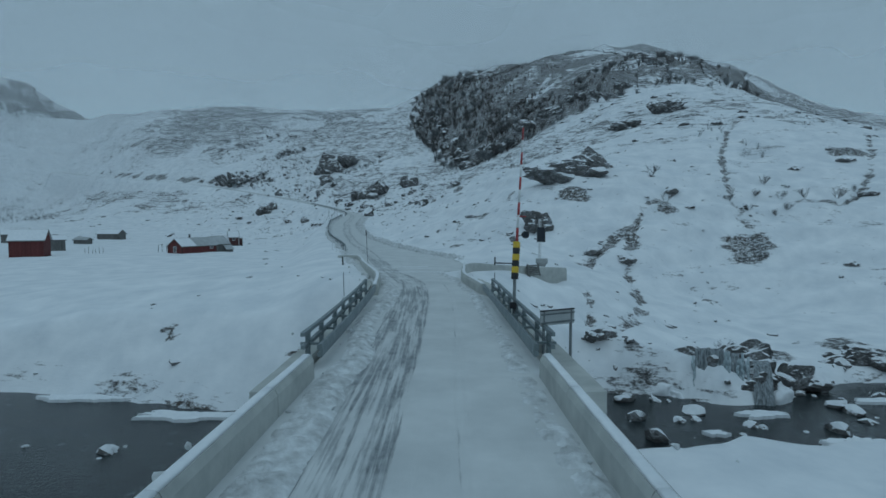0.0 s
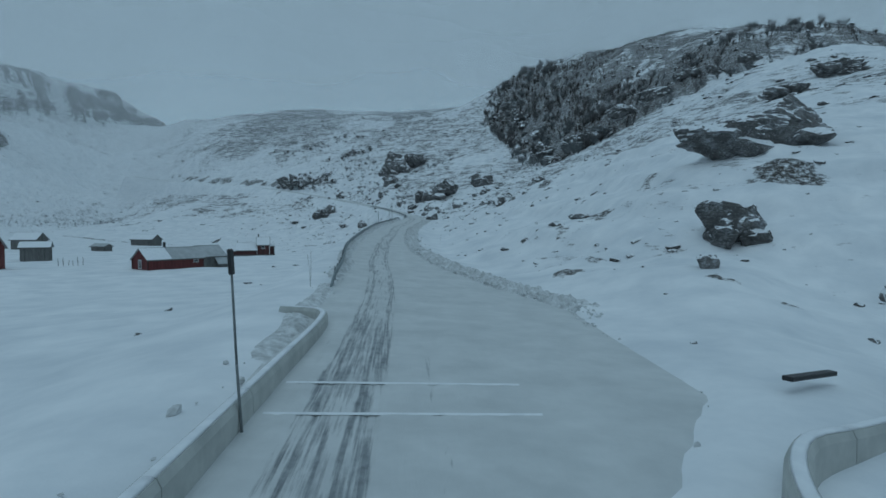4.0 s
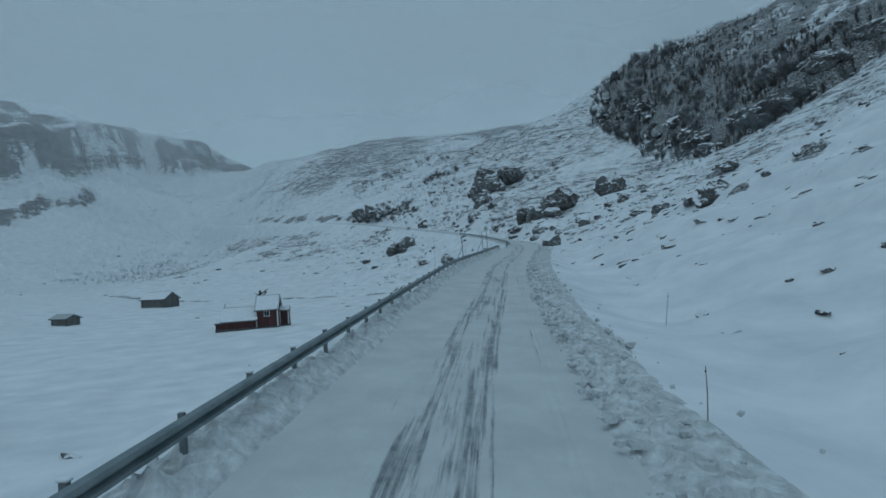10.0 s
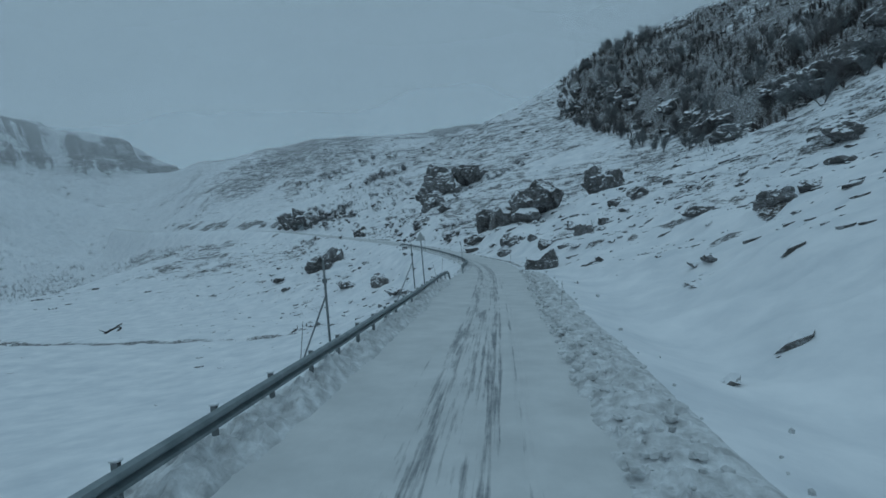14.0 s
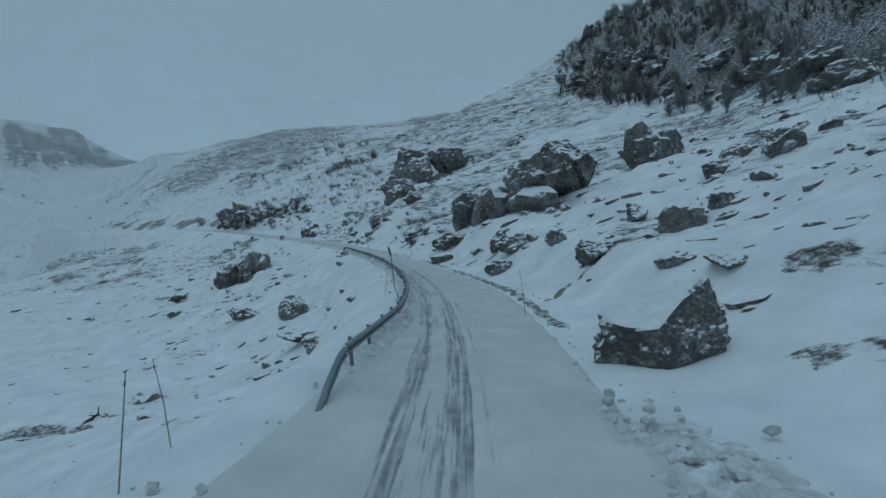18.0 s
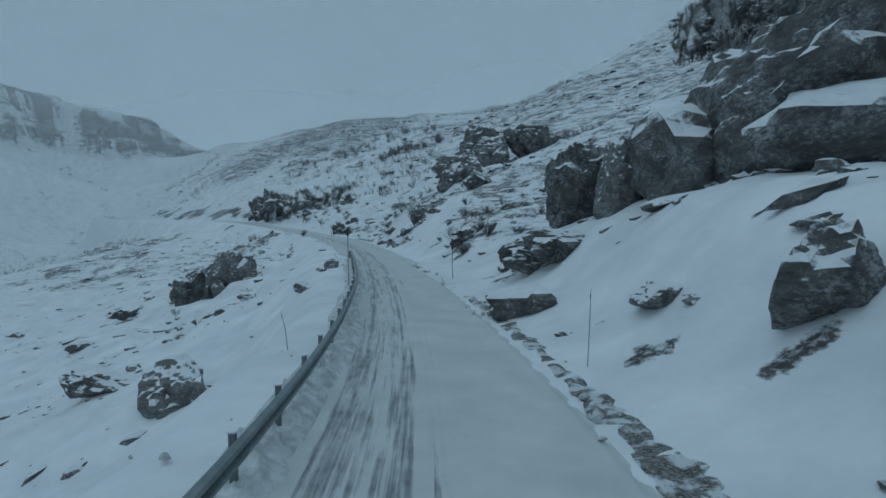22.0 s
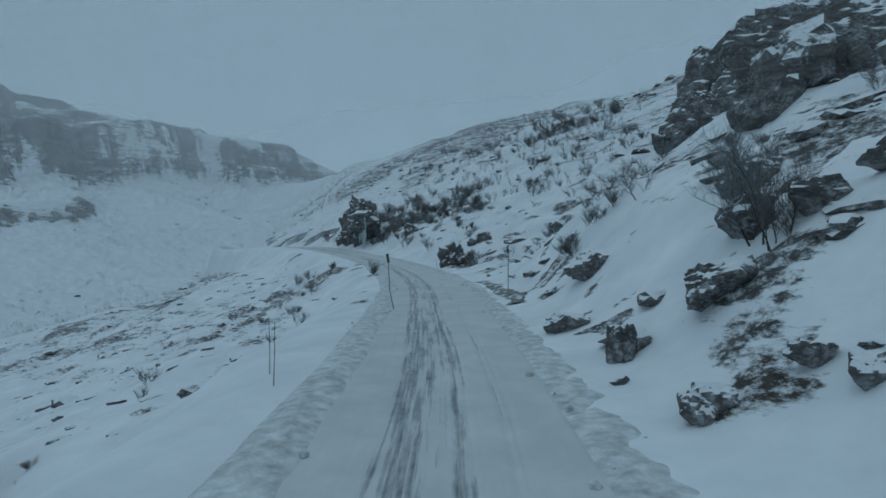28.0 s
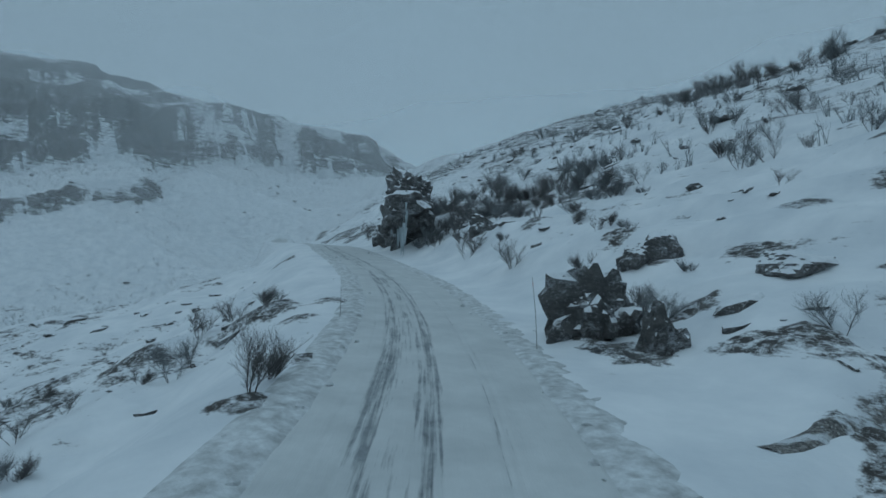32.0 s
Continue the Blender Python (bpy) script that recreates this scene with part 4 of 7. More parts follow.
# ---- guard rails ----
def build_guard_rail(y0, y1, lift, out, label):
    i0, i1 = at_y(y0), at_y(y1)
    base = beside(y0, -3.3)
    gr = thing("guard_rail", Matrix.Translation(base), label, "guard rail")

    def edge(i):
        return -(EDGE_L[i] + out)

    def at(i, up):
        u = edge(i)
        return Vector((LINE[i, 0] + RIGHT[i, 0] * u, LINE[i, 1] + RIGHT[i, 1] * u, LINE[i, 2] - u * TILT_R[i] + up)) - base

    prof = [(0.05, 0.44), (-0.02, 0.47), (-0.03, 0.53), (0.05, 0.57), (0.05, 0.61), (-0.03, 0.65), (-0.02, 0.72), (0.05, 0.75), (0.065, 0.75), (0.0, 0.70), (0.0, 0.66), (0.075, 0.60), (0.075, 0.57), (0.0, 0.52), (0.0, 0.49), (0.065, 0.44)]
    prof = [(-a + 0.05, 0.60 + (b - 0.595) * 0.82 + lift) for a, b in prof]
    i = i0
    while i < i1:
        e = min(i + 8, i1)
        part("rail_length", sweep([at(j, 0) for j in range(i, e + 1)], prof), M_STEEL, gr)
        i = e
    # the ends turn down into the snow
    for i, d in ((i0, -1), (i1, 1)):
        t = Vector((*TAN[i], 0)) * d
        part("end_piece", sweep([at(i, lift), at(i, lift - 0.06) + t * 0.7, at(i, lift - 0.42) + t * 2.0, at(i, lift - 0.9) + t * 3.2][:: d], prof), M_STEEL, gr)
    first = None
    for i in range(i0 + 2, i1, 4):
        u = edge(i)
        m = Matrix.Translation(at(i, 0) + Vector((-RIGHT[i, 0] * 0.12, -RIGHT[i, 1] * 0.12, 0))) @ pose(0, 0, 0, 0, 0, heading(LINE[i, 1]) + random.uniform(-3, 3)) @ pose(0, 0, 0, random.uniform(-2, 2), random.uniform(-2, 2), 0)
        if first is None:
            bm = B((0.09, 0.06, 1.66), Matrix.Translation((0, 0, lift - 0.10)), 0.006)
            first = part("rail_post", bm, M_POST, gr)
            first.matrix_basis = m
            cap = part("snow_cap", box_bm(bmesh.new(), (0.13, 0.10, 0.04), Matrix.Translation((0, 0, lift + 0.75)), 0.015), M_SNOW, first)
        else:
            o = again(first, "rail_post", gr, m)
            if random.random() < 0.75:
                again(cap, "snow_cap", o, Matrix())
    return gr


build_guard_rail(62.5, 168, -0.05, 0.14, "long galvanised steel guard rail on posts beside the snowy road")
build_guard_rail(178, 246.5, -0.05, 0.0, "galvanised steel guard rail following the bend above the slope")


# ---- road markers ----
def marker_post(base, top, label):
    """A plastic edge post on a bent steel rod with a black reflector head."""
    base, top = Vector(base), Vector(top)
    ob = thing("marker_post", Matrix.Translation(base), label, "marker post", "road edge marker posts")
    d = top - base
    knee = d * 0.4 + Vector((d.x * 0.3 + random.uniform(-0.04, 0.04), random.uniform(-0.04, 0.04), 0))
    bm = tube_bm(bmesh.new(), (0, 0, -0.4), knee, 0.024, 0.022)
    tube_bm(bm, knee, d * 0.86, 0.022, 0.02)
    part("rod", bm, M_POST, ob, smooth=True)
    m = Matrix.Translation(d * 0.92) @ d.to_track_quat("Z", "Y").to_matrix().to_4x4()
    head = part("reflector_head", B((0.13, 0.06, 0.40), m, 0.02), M_BLACK, ob, "black reflector head")
    part("reflector", B((0.06, 0.012, 0.12), m @ Matrix.Translation((0, -0.034, 0.08))), M_WHITE, head, "pale reflector strip")
    return ob


def marker_at(x, y, ztop, lean=(0, 0)):
    b = drop(x - lean[0], y - lean[1])
    return marker_post(b, (x, y, ztop), "slim road marker post with black reflector head")


for x, y, zt, ln in ((-4.9, 26.7, 1.75, (-0.5, 0)), (-5.95, 41.2, 2.3, (-0.2, 0)), (2.45, 26.8, 1.75, (0.1, 0)), (-35.6, 188.7, 7.85, (-0.7, 0)), (-49.95, 225.8, 10.9, (-0.05, 0)),
                     (-46.4, 231.3, 10.2, (0, 0)), (-78.1, 271.0, 15.45, (-0.5, 0.1)), (-75.3, 277.2, 15.9, (0.15, 0))):
    marker_at(x, y, zt, ln)


def snow_stake(x, y, h, lean):
    b = drop(x, y)
    ob = thing("snow_stake", Matrix.Translation(b), "thin weathered bamboo stake standing in the snow", "snow stake", "roadside snow stakes")
    top = Vector((lean[0], lean[1], h))
    bm = tube_bm(bmesh.new(), (0, 0, -0.3), top * 0.5 + Vector((0.02, 0, 0)), 0.013, 0.011, 6)
    tube_bm(bm, top * 0.5 + Vector((0.02, 0, 0)), top, 0.011, 0.007, 6)
    part("cane", bm, M_STAKE, ob, smooth=True)
    part("tip_tape", Tb(top * 0.88, top * 0.93, 0.012, 0.012, 6), M_REDPAINT if random.random() < 0.3 else M_BLACK, ob)
    return ob


STAKES = ((60, -4.2, 2.9), (62.5, -4.6, 2.9), (127, -5.6, 2.6), (140, -5.2, 2.0), (108, 6.1, 1.25), (95, 3.2, 0.9), (150, 2.3, 1.2), (172, -4.6, 2.7), (174.5, -5.2, 2.7),
          (186, 2.4, 1.9), (196, -3.6, 2.2), (213, 3.4, 1.7), (215, -3.5, 1.7), (240, -3.4, 1.7), (262, -4.0, 2.4), (263, -4.5, 2.4), (296, -2.9, 2.0), (293, 2.9, 2.0))
for y, u, h in STAKES:
    p = beside(y, u)
    snow_stake(p.x, p.y, h * (0.55 if u < 0 and y != 127 else 1.0), (random.uniform(-0.25, 0.25), random.uniform(-0.1, 0.1)))


# ---- signs and the road gate by the bridge ----
def sign_back():
    ob = thing("road_sign", Matrix.Translation(drop(2.95, 13.3)), "grey back of a rectangular road sign on two posts", "road sign")
    o = Vector(ob.location)
    c = Vector((2.9, 13.25, 0.62))
    for dx, dy in ((-0.36, -0.18), (0.36, 0.2)):
        top = c + Vector((dx, dy, 0.2))
        part("post", Tb(Vector((top.x, top.y, -3.0)) - o, top - o, 0.035, seg=10), M_POST, ob, smooth=True)
    m = Matrix.Translation(c - o) @ pose(0, 0, 0, 0, 0, 28)
    board = part("board", B((1.02, 0.03, 0.34), m, 0.008), M_SIGN, ob, "plain grey sheet-metal back of the sign")
    for dz in (-0.1, 0.1):
        part("stiffener", B((0.98, 0.03, 0.035), m @ Matrix.Translation((0, -0.03, dz))), M_POST, board)
    part("snow_edge", B((1.02, 0.06, 0.03), m @ Matrix.Translation((0, 0, 0.185)), 0.01), M_BLACK, board, "dark top edge")
    return ob


sign_back()


def road_gate():
    """The winter gate: its boom stands raised over a banded counterweight."""
    base = Vector((2.25, 17.3, -0.4))
    ob = thing("road_gate", Matrix.Translation(base), "raised road gate with yellow and black banded weight and red-white boom", "road gate")
    ax = Vector((0.075, 0.2, 1)).normalized()
    part("leg", Tb((0, 0, -3.0), ax * 1.55, 0.055, 0.05, 10), M_POST, ob, smooth=True)
    part("foot_box", B((0.22, 0.18, 0.2), Matrix.Translation(ax * 0.7), 0.02), M_BLACK, ob)
    rot = ax.to_track_quat("Z", "Y").to_matrix().to_4x4()
    for k in range(6):
        part("band", B((0.20, 0.16, 0.198), Matrix.Translation(ax * (1.62 + 0.2 * k)) @ rot, 0.01), M_YELLOW if k % 2 else M_BLACK, ob, "yellow band" if k % 2 else "black band")
    start = 2.75
    for k in range(9):
        a, b = start + 0.42 * k, start + 0.42 * (k + 1)
        part("boom_length", Tb(ax * a, ax * b, 0.045 - 0.002 * k, 0.043 - 0.002 * k, 10), M_REDPAINT if k % 2 == 0 else M_WHITE, ob, "red boom length" if k % 2 == 0 else "white boom length", smooth=True)
    lamp = part("lamp", Tb(ax * 2.95 + Vector((0.26, -0.05, 0)), ax * 2.95 + Vector((0.26, 0.05, 0)), 0.12, seg=20), M_BLACK, ob, "round dark signal lamp")
    part("lens", Tb(ax * 2.95 + Vector((0.26, -0.06, 0)), ax * 2.95 + Vector((0.26, -0.05, 0)), 0.09, seg=20), M_PANEL, lamp)
    part("lamp_arm", Tb(ax * 2.9, ax * 2.95 + Vector((0.18, 0, 0)), 0.02), M_POST, ob)
    part("crossbar", B((0.3, 0.04, 0.04), Matrix.Translation(ax * 3.55 + Vector((0.1, 0, 0)))), M_REDPAINT, ob)
    return ob


road_gate()


def weather_mast():
    b = drop(7.75, 47.0)
    ob = thing("weather_mast", Matrix.Translation(b), "slim lattice weather mast with solar panel and grey cabinet", "mast")
    h = 4.75
    for dx, dy in ((-0.09, 0), (0.09, 0), (0, 0.15)):
        part("mast_tube", Tb((dx, dy, -0.3), (dx, dy, h), 0.018, seg=8), M_WHITE, ob, smooth=True)
    first = None
    for k in range(18):
        z = 0.3 + 0.25 * k
        bm = tube_bm(bmesh.new(), (-0.09, 0, 0), (0.09, 0, 0.22), 0.008, seg=5)
        tube_bm(bm, (0.09, 0, 0), (0, 0.15, 0.22), 0.008, seg=5)
        tube_bm(bm, (0, 0.15, 0), (-0.09, 0, 0.22), 0.008, seg=5)
        if first is None:
            first = part("lacing", bm, M_WHITE, ob)
            first.location = (0, 0, z)
        else:
            bm.free()
            again(first, "lacing", ob, Matrix.Translation((0, 0, z)))
    pan = part("solar_panel", B((0.66, 0.05, 1.22), Matrix.Translation((0.08, -0.14, 3.45)), 0.01), M_PANEL, ob, "dark blue-black solar panel")
    for dx in (-0.34, 0.34):
        part("panel_frame", B((0.03, 0.06, 1.26), Matrix.Translation((0.08 + dx, -0.14, 3.45))), M_POST, pan)
    part("cabinet", B((0.95, 0.4, 0.42), Matrix.Translation((0.15, -0.1, 1.25)), 0.02), M_SIGN, ob, "grey steel equipment cabinet")
    bm = bmesh.new()
    vs = [bm.verts.new(v) for v in ((-0.25, -0.2, 0.1), (0.2, -0.2, 0.45), (0.55, -0.2, 1.02), (-0.15, -0.2, 1.02), (-0.25, 0.1, 0.1), (0.2, 0.1, 0.45), (0.55, 0.1, 1.02), (-0.15, 0.1, 1.02))]
    for f in ((0, 1, 2, 3), (7, 6, 5, 4), (0, 4, 5, 1), (1, 5, 6, 2), (2, 6, 7, 3), (3, 7, 4, 0)):
        bm.faces.new([vs[k] for k in f])
    part("bracket", bm, M_SIGN, ob)
    for a in range(5):
        an = a * 1.26
        part("sensor_arm", Tb((0, 0.05, h), (0.32 * math.cos(an), 0.05 + 0.32 * math.sin(an), h + 0.08), 0.012, seg=6), M_POST, ob)
        part("sensor", Tb((0.32 * math.cos(an), 0.05 + 0.32 * math.sin(an), h + 0.02), (0.32 * math.cos(an), 0.05 + 0.32 * math.sin(an), h + 0.2), 0.035, seg=8), M_BLACK, ob)
    return ob


weather_mast()


def timber_stack():
    b = Vector((6.95, 44.55, -1.5))
    ob = thing("timber_frame", Matrix.Translation(b) @ pose(0, 0, 0, 0, 0, 40) @ pose(0, 0, 0, -14, 0, 0), "weathered grey timber frame leaning on the concrete barrier", "timber frame")
    for k in range(6):
        part("plank", B((1.5, 0.05, 0.11), Matrix.Translation((random.uniform(-0.04, 0.04), 0, 0.12 + 0.15 * k)) @ pose(0, 0, 0, 0, random.uniform(-2, 2), 0), 0.008), M_GREYWOOD, ob)
    for dx in (-0.66, -0.56, 0.62):
        part("upright", B((0.10, 0.06, 1.05), Matrix.Translation((dx, -0.06, 0.48)) @ pose(0, 0, 0, 0, random.uniform(-5, 5), 0), 0.008), M_GREYWOOD, ob)
    part("brace", B((1.3, 0.05, 0.09), Matrix.Translation((0, -0.06, 0.5)) @ pose(0, 0, 0, 0, -24, 0), 0.008), M_GREYWOOD, ob)
    return ob


timber_stack()
p = drop(4.6, 46.0, 0.28)
ob = thing("plank", Matrix.Translation(p) @ pose(0, 0, 0, 0, 4, 40), "dark plank lying in the snow behind the barrier", "plank")
part("board", B((1.9, 0.22, 0.10), None, 0.015), M_BLACK, ob)


def sign_pole(x, y, ztop, brace, plate):
    b = drop(x, y)
    ob = thing("sign_pole", Matrix.Translation(b), "steel sign pole with a side stay behind the guard rail" if brace else "triangular road sign seen from behind on a steel pole", "road sign")
    h = ztop - b.z
    part("pole", Tb((0, 0, -0.4), (-0.1, 0, h), 0.042, seg=10), M_POST, ob, smooth=True)
    if brace:
        part("stay", Tb((-1.8, 0.8, -1.2), (-0.06, 0, h * 0.6), 0.03, seg=8), M_POST, ob, smooth=True)
        part("clamp", B((0.14, 0.12, 0.16), Matrix.Translation((-0.08, 0, h * 0.76)), 0.01), M_POST, ob)
    if plate:
        bm = bmesh.new()
        vs = [bm.verts.new((-0.1 + a, d, h + c)) for d in (-0.06, -0.03) for a, c in ((-0.36, -0.2), (0.36, -0.2), (0.0, 0.45))]
        for f in ((0, 1, 2), (5, 4, 3), (0, 3, 4, 1), (1, 4, 5, 2), (2, 5, 3, 0)):
            bm.faces.new([vs[k] for k in f])
        part("sign_plate", bm, M_SIGN, ob, "grey triangular sign plate")
    return ob


sign_pole(-31.15, 144.4, 5.75, True, False)
sign_pole(-33.2, 164.3, 7.3, False, True)
sign_pole(-33.6, 163.2, 6.9, True, False)


# ---- houses of the summer farm ----
def board_wall(parent, name, a, b, z0, tops, material, pitch=0.2):
    """Upright boards from a to b; tops(t) gives the wall's height at the share t of its length."""
    a, b = Vector(a), Vector(b)
    n = max(3, int((b - a).length / pitch))
    d = (b - a) / n
    nor = Vector((d.y, -d.x, 0)).normalized()
    wall = None
    for k in range(n):
        t0, t1 = k / n, (k + 1) / n
        p, q = a + d * k + d * 0.02, a + d * (k + 1) - d * 0.02
        off = nor * (0.016 if k % 2 else 0.0)
        bm = bmesh.new()
        vs = [bm.verts.new(v) for v in (Vector((p.x, p.y, z0)) + off, Vector((q.x, q.y, z0)) + off, Vector((q.x, q.y, tops(t1))) + off, Vector((p.x, p.y, tops(t0))) + off)]
        bm.faces.new(vs)
        r = bmesh.ops.extrude_face_region(bm, geom=bm.faces[:])
        bmesh.ops.translate(bm, vec=-nor * 0.06, verts=[v for v in r["geom"] if isinstance(v, bmesh.types.BMVert)])
        bmesh.ops.recalc_face_normals(bm, faces=bm.faces)
        part("board", bm, material, parent)


def slab_roof(parent, name, corners, thick, material, label="", smooth=False, lift=0.0):
    bm = bmesh.new()
    vs = [bm.verts.new(Vector(c) + Vector((0, 0, lift))) for c in corners]
    f = bm.faces.new(vs)
    if f.normal.z < 0:
        f.normal_flip()
    r = bmesh.ops.extrude_face_region(bm, geom=[f])
    bmesh.ops.translate(bm, vec=(0, 0, thick), verts=[v for v in r["geom"] if isinstance(v, bmesh.types.BMVert)])
    bmesh.ops.recalc_face_normals(bm, faces=bm.faces)
    return part(name, bm, material, parent, label, smooth)


def snow_blanket(parent, corners, thick, seed):
    """Snow lying on a roof slope, thin and ragged at its edge."""
    c = [Vector(v) for v in corners]
    n = 14
    bm = bmesh.new()
    grid = []
    for j in range(n + 1):
        row = []
        for i in range(n + 1):
            s, t = i / n, j / n
            p = (c[0] * (1 - s) + c[1] * s) * (1 - t) + (c[3] * (1 - s) + c[2] * s) * t
            e = min(s, 1 - s, t, 1 - t)
            w = noise.noise(p * 1.3 + Vector((seed, 0, 0)))
            p = p + Vector((0, 0, 0.012 + thick * min(1, e * 6) * (1 + 0.35 * w)))
            row.append(bm.verts.new(p))
        grid.append(row)
    for j in range(n):
        for i in range(n):
            bm.faces.new((grid[j][i], grid[j][i + 1], grid[j + 1][i + 1], grid[j + 1][i]))
    return part("roof_snow", bm, M_SNOW, parent, "blanket of fresh snow on the roof", True)


def gable_block(house, x0, x1, y0, y1, wall_h, ridge_h, material, roof, snow=(True, True), low=-0.6, over=0.25, chimney=None, window=None, door=None, base=True):
    """One gabled block, ridge along x, in the house's own space."""
    ym = (y0 + y1) / 2
    for nm, a, b, top in (("wall_long", (x0, y0, 0), (x1, y0, 0), lambda t: wall_h), ("wall_long", (x1, y1, 0), (x0, y1, 0), lambda t: wall_h),
                          ("wall_gable", (x1, y0, 0), (x1, y1, 0), lambda t: wall_h + (ridge_h - wall_h) * (1 - abs(2 * t - 1))), ("wall_gable", (x0, y1, 0), (x0, y0, 0), lambda t: wall_h + (ridge_h - wall_h) * (1 - abs(2 * t - 1)))):
        va, vb = Vector(a), Vector(b)
        out = Vector(((vb - va).y, -(vb - va).x, 0)).normalized()
        # plain inner leaf carrying the boards
        bm = bmesh.new()
        pts = [va - out * 0.05, vb - out * 0.05]
        seg = [(0, low)] + [(1, low), (1, top(1)), (0.5, top(0.5)), (0, top(0))]
        vs = [bm.verts.new(Vector((*(pts[0] * (1 - s) + pts[1] * s).to_2d(), h))) for s, h in seg]
        f = bm.faces.new(vs)
        r = bmesh.ops.extrude_face_region(bm, geom=[f])
        bmesh.ops.translate(bm, vec=-out * 0.08, verts=[v for v in r["geom"] if isinstance(v, bmesh.types.BMVert)])
        bmesh.ops.recalc_face_normals(bm, faces=bm.faces)
        w = part("wall", bm, material, house)
        board_wall(w, nm, va, vb, 0.05 if base else low, top, material, 0.24)
    if base:
        for a, b in (((x0, y0), (x1, y0)), ((x1, y0), (x1, y1)), ((x1, y1), (x0, y1)), ((x0, y1), (x0, y0))):
            va, vb = Vector((*a, 0)), Vector((*b, 0))
            m = Matrix.Translation((va + vb) / 2 + Vector((0, 0, (low + 0.05) / 2 - 0.02))) @ (vb - va).to_track_quat("X", "Z").to_matrix().to_4x4()
            part("foundation", B(((vb - va).length + 0.06, 0.18, abs(low) + 0.02), m, 0.03), M_STONE, house, "rough dark foundation wall")
    rise = ridge_h - wall_h
    for s, y in ((0, y0), (1, y1)):
        oy = -over if s == 0 else over
        drop_e = over * rise / abs(ym - y)
        c = [(x0 - over, y + oy, wall_h - drop_e), (x1 + over, y + oy, wall_h - drop_e), (x1 + over, ym, ridge_h), (x0 - over, ym, ridge_h)]
        r = slab_roof(house, "roof_slope", c, 0.07, roof)
        if snow[s]:
            f0, f1 = (snow[s] if isinstance(snow[s], tuple) else (0.0, 1.0))
            xa, xb = x0 - over + (x1 - x0 + 2 * over) * f0, x0 - over + (x1 - x0 + 2 * over) * f1
            snow_blanket(r, [(xa, y + oy * 0.9, wall_h - drop_e + 0.07), (xb, y + oy * 0.9, wall_h - drop_e + 0.07), (xb, ym, ridge_h + 0.07), (xa, ym, ridge_h + 0.07)], 0.10, x0 + y)
        part("barge_board", B((x1 - x0 + 2 * over, 0.03, 0.13), Matrix.Translation(((x0 + x1) / 2, y + oy, wall_h - drop_e))), M_GREYWOOD, house)
    part("ridge_cap", B((x1 - x0 + 2 * over, 0.16, 0.05), Matrix.Translation(((x0 + x1) / 2, ym, ridge_h + 0.085)), 0.01), roof, house)
    if chimney:
        part("chimney", B((0.28, 0.28, 0.9), Matrix.Translation((chimney, ym + 0.2, ridge_h + 0.25)), 0.02), M_BLACK, house, "dark stove chimney pipe")
    for face, t, w, h, z in window or ():
        place_window(house, face, t, w, h, z, x0, x1, y0, y1)


def place_window(house, face, t, w, h, z, x0, x1, y0, y1):
    if face == "x0":
        m = Matrix.Translation((x0 - 0.02, y0 + (y1 - y0) * t, z)) @ pose(0, 0, 0, 0, 0, -90)
    elif face == "x1":
        m = Matrix.Translation((x1 + 0.02, y0 + (y1 - y0) * t, z)) @ pose(0, 0, 0, 0, 0, 90)
    else:
        m = Matrix.Translation((x0 + (x1 - x0) * t, (y0 if face == "y0" else y1) + (-0.02 if face == "y0" else 0.02), z)) @ pose(0, 0, 0, 0, 0, 0 if face == "y0" else 180)
    win = part("window", B((w, 0.03, h), m, 0.004), M_PANEL, house, "dark window with white frame")
    for dx in (-w / 2, w / 2, 0):
        part("frame_upright", B((0.07 if dx else 0.04, 0.06, h + 0.1), m @ Matrix.Translation((dx, -0.02, 0))), M_WHITE, win)
    for dz in (-h / 2, h / 2):
        part("frame_rail", B((w + 0.14, 0.065, 0.07), m @ Matrix.Translation((0, -0.02, dz))), M_WHITE, win)


def corner_boards(house, x0, x1, y0, y1, h, material, low=0.0):
    for x in (x0, x1):
        for y in (y0, y1):
            part("corner_board", B((0.16, 0.16, h - low), Matrix.Translation((x, y, (h + low) / 2)), 0.008), material, house)


# long red cabin with its grey annexe, end on to the road
def red_cabin():
    ob = thing("cabin", Matrix.Translation((-42.9, 96.0, -3.1)) @ pose(0, 0, 0, 0, 0, 64) @ Matrix.Diagonal((0.80, 0.80, 0.98, 1)), "long dark red boarded cabin with snowy roof and grey annexe", "house")
    gable_block(ob, -6.3, 2.2, -2.1, 2.1, 1.95, 3.15, M_RED, M_TIN, snow=((0.0, 0.42), (0.0, 1.0)), chimney=-2.6, window=(("x0", 0.5, 0.75, 0.95, 1.35), ("y0", 0.86, 0.7, 0.35, 1.55)))
    corner_boards(ob, -6.32, 2.2, -2.12, 2.12, 1.95, M_DARKRED)
    gable_block(ob, 2.26, 6.2, -1.9, 2.3, 2.05, 3.25, M_GREYWOOD, M_TIN, snow=(False, True), base=False)
    # lean-to with a sloping sheet roof at the annexe's corner
    board_wall(ob, "lean_to", (4.3, -2.8, 0), (6.3, -2.8, 0), -0.5, lambda t: 1.05, M_GREYWOOD)
    board_wall(ob, "lean_to", (6.3, -2.8, 0), (6.3, -1.9, 0), -0.5, lambda t: 1.05 + 0.8 * t, M_GREYWOOD)
    r = slab_roof(ob, "lean_to_roof", [(4.2, -3.0, 0.98), (6.45, -3.0, 0.98), (6.45, -1.85, 2.0), (4.2, -1.85, 2.0)], 0.06, M_TIN)
    return ob


red_cabin()


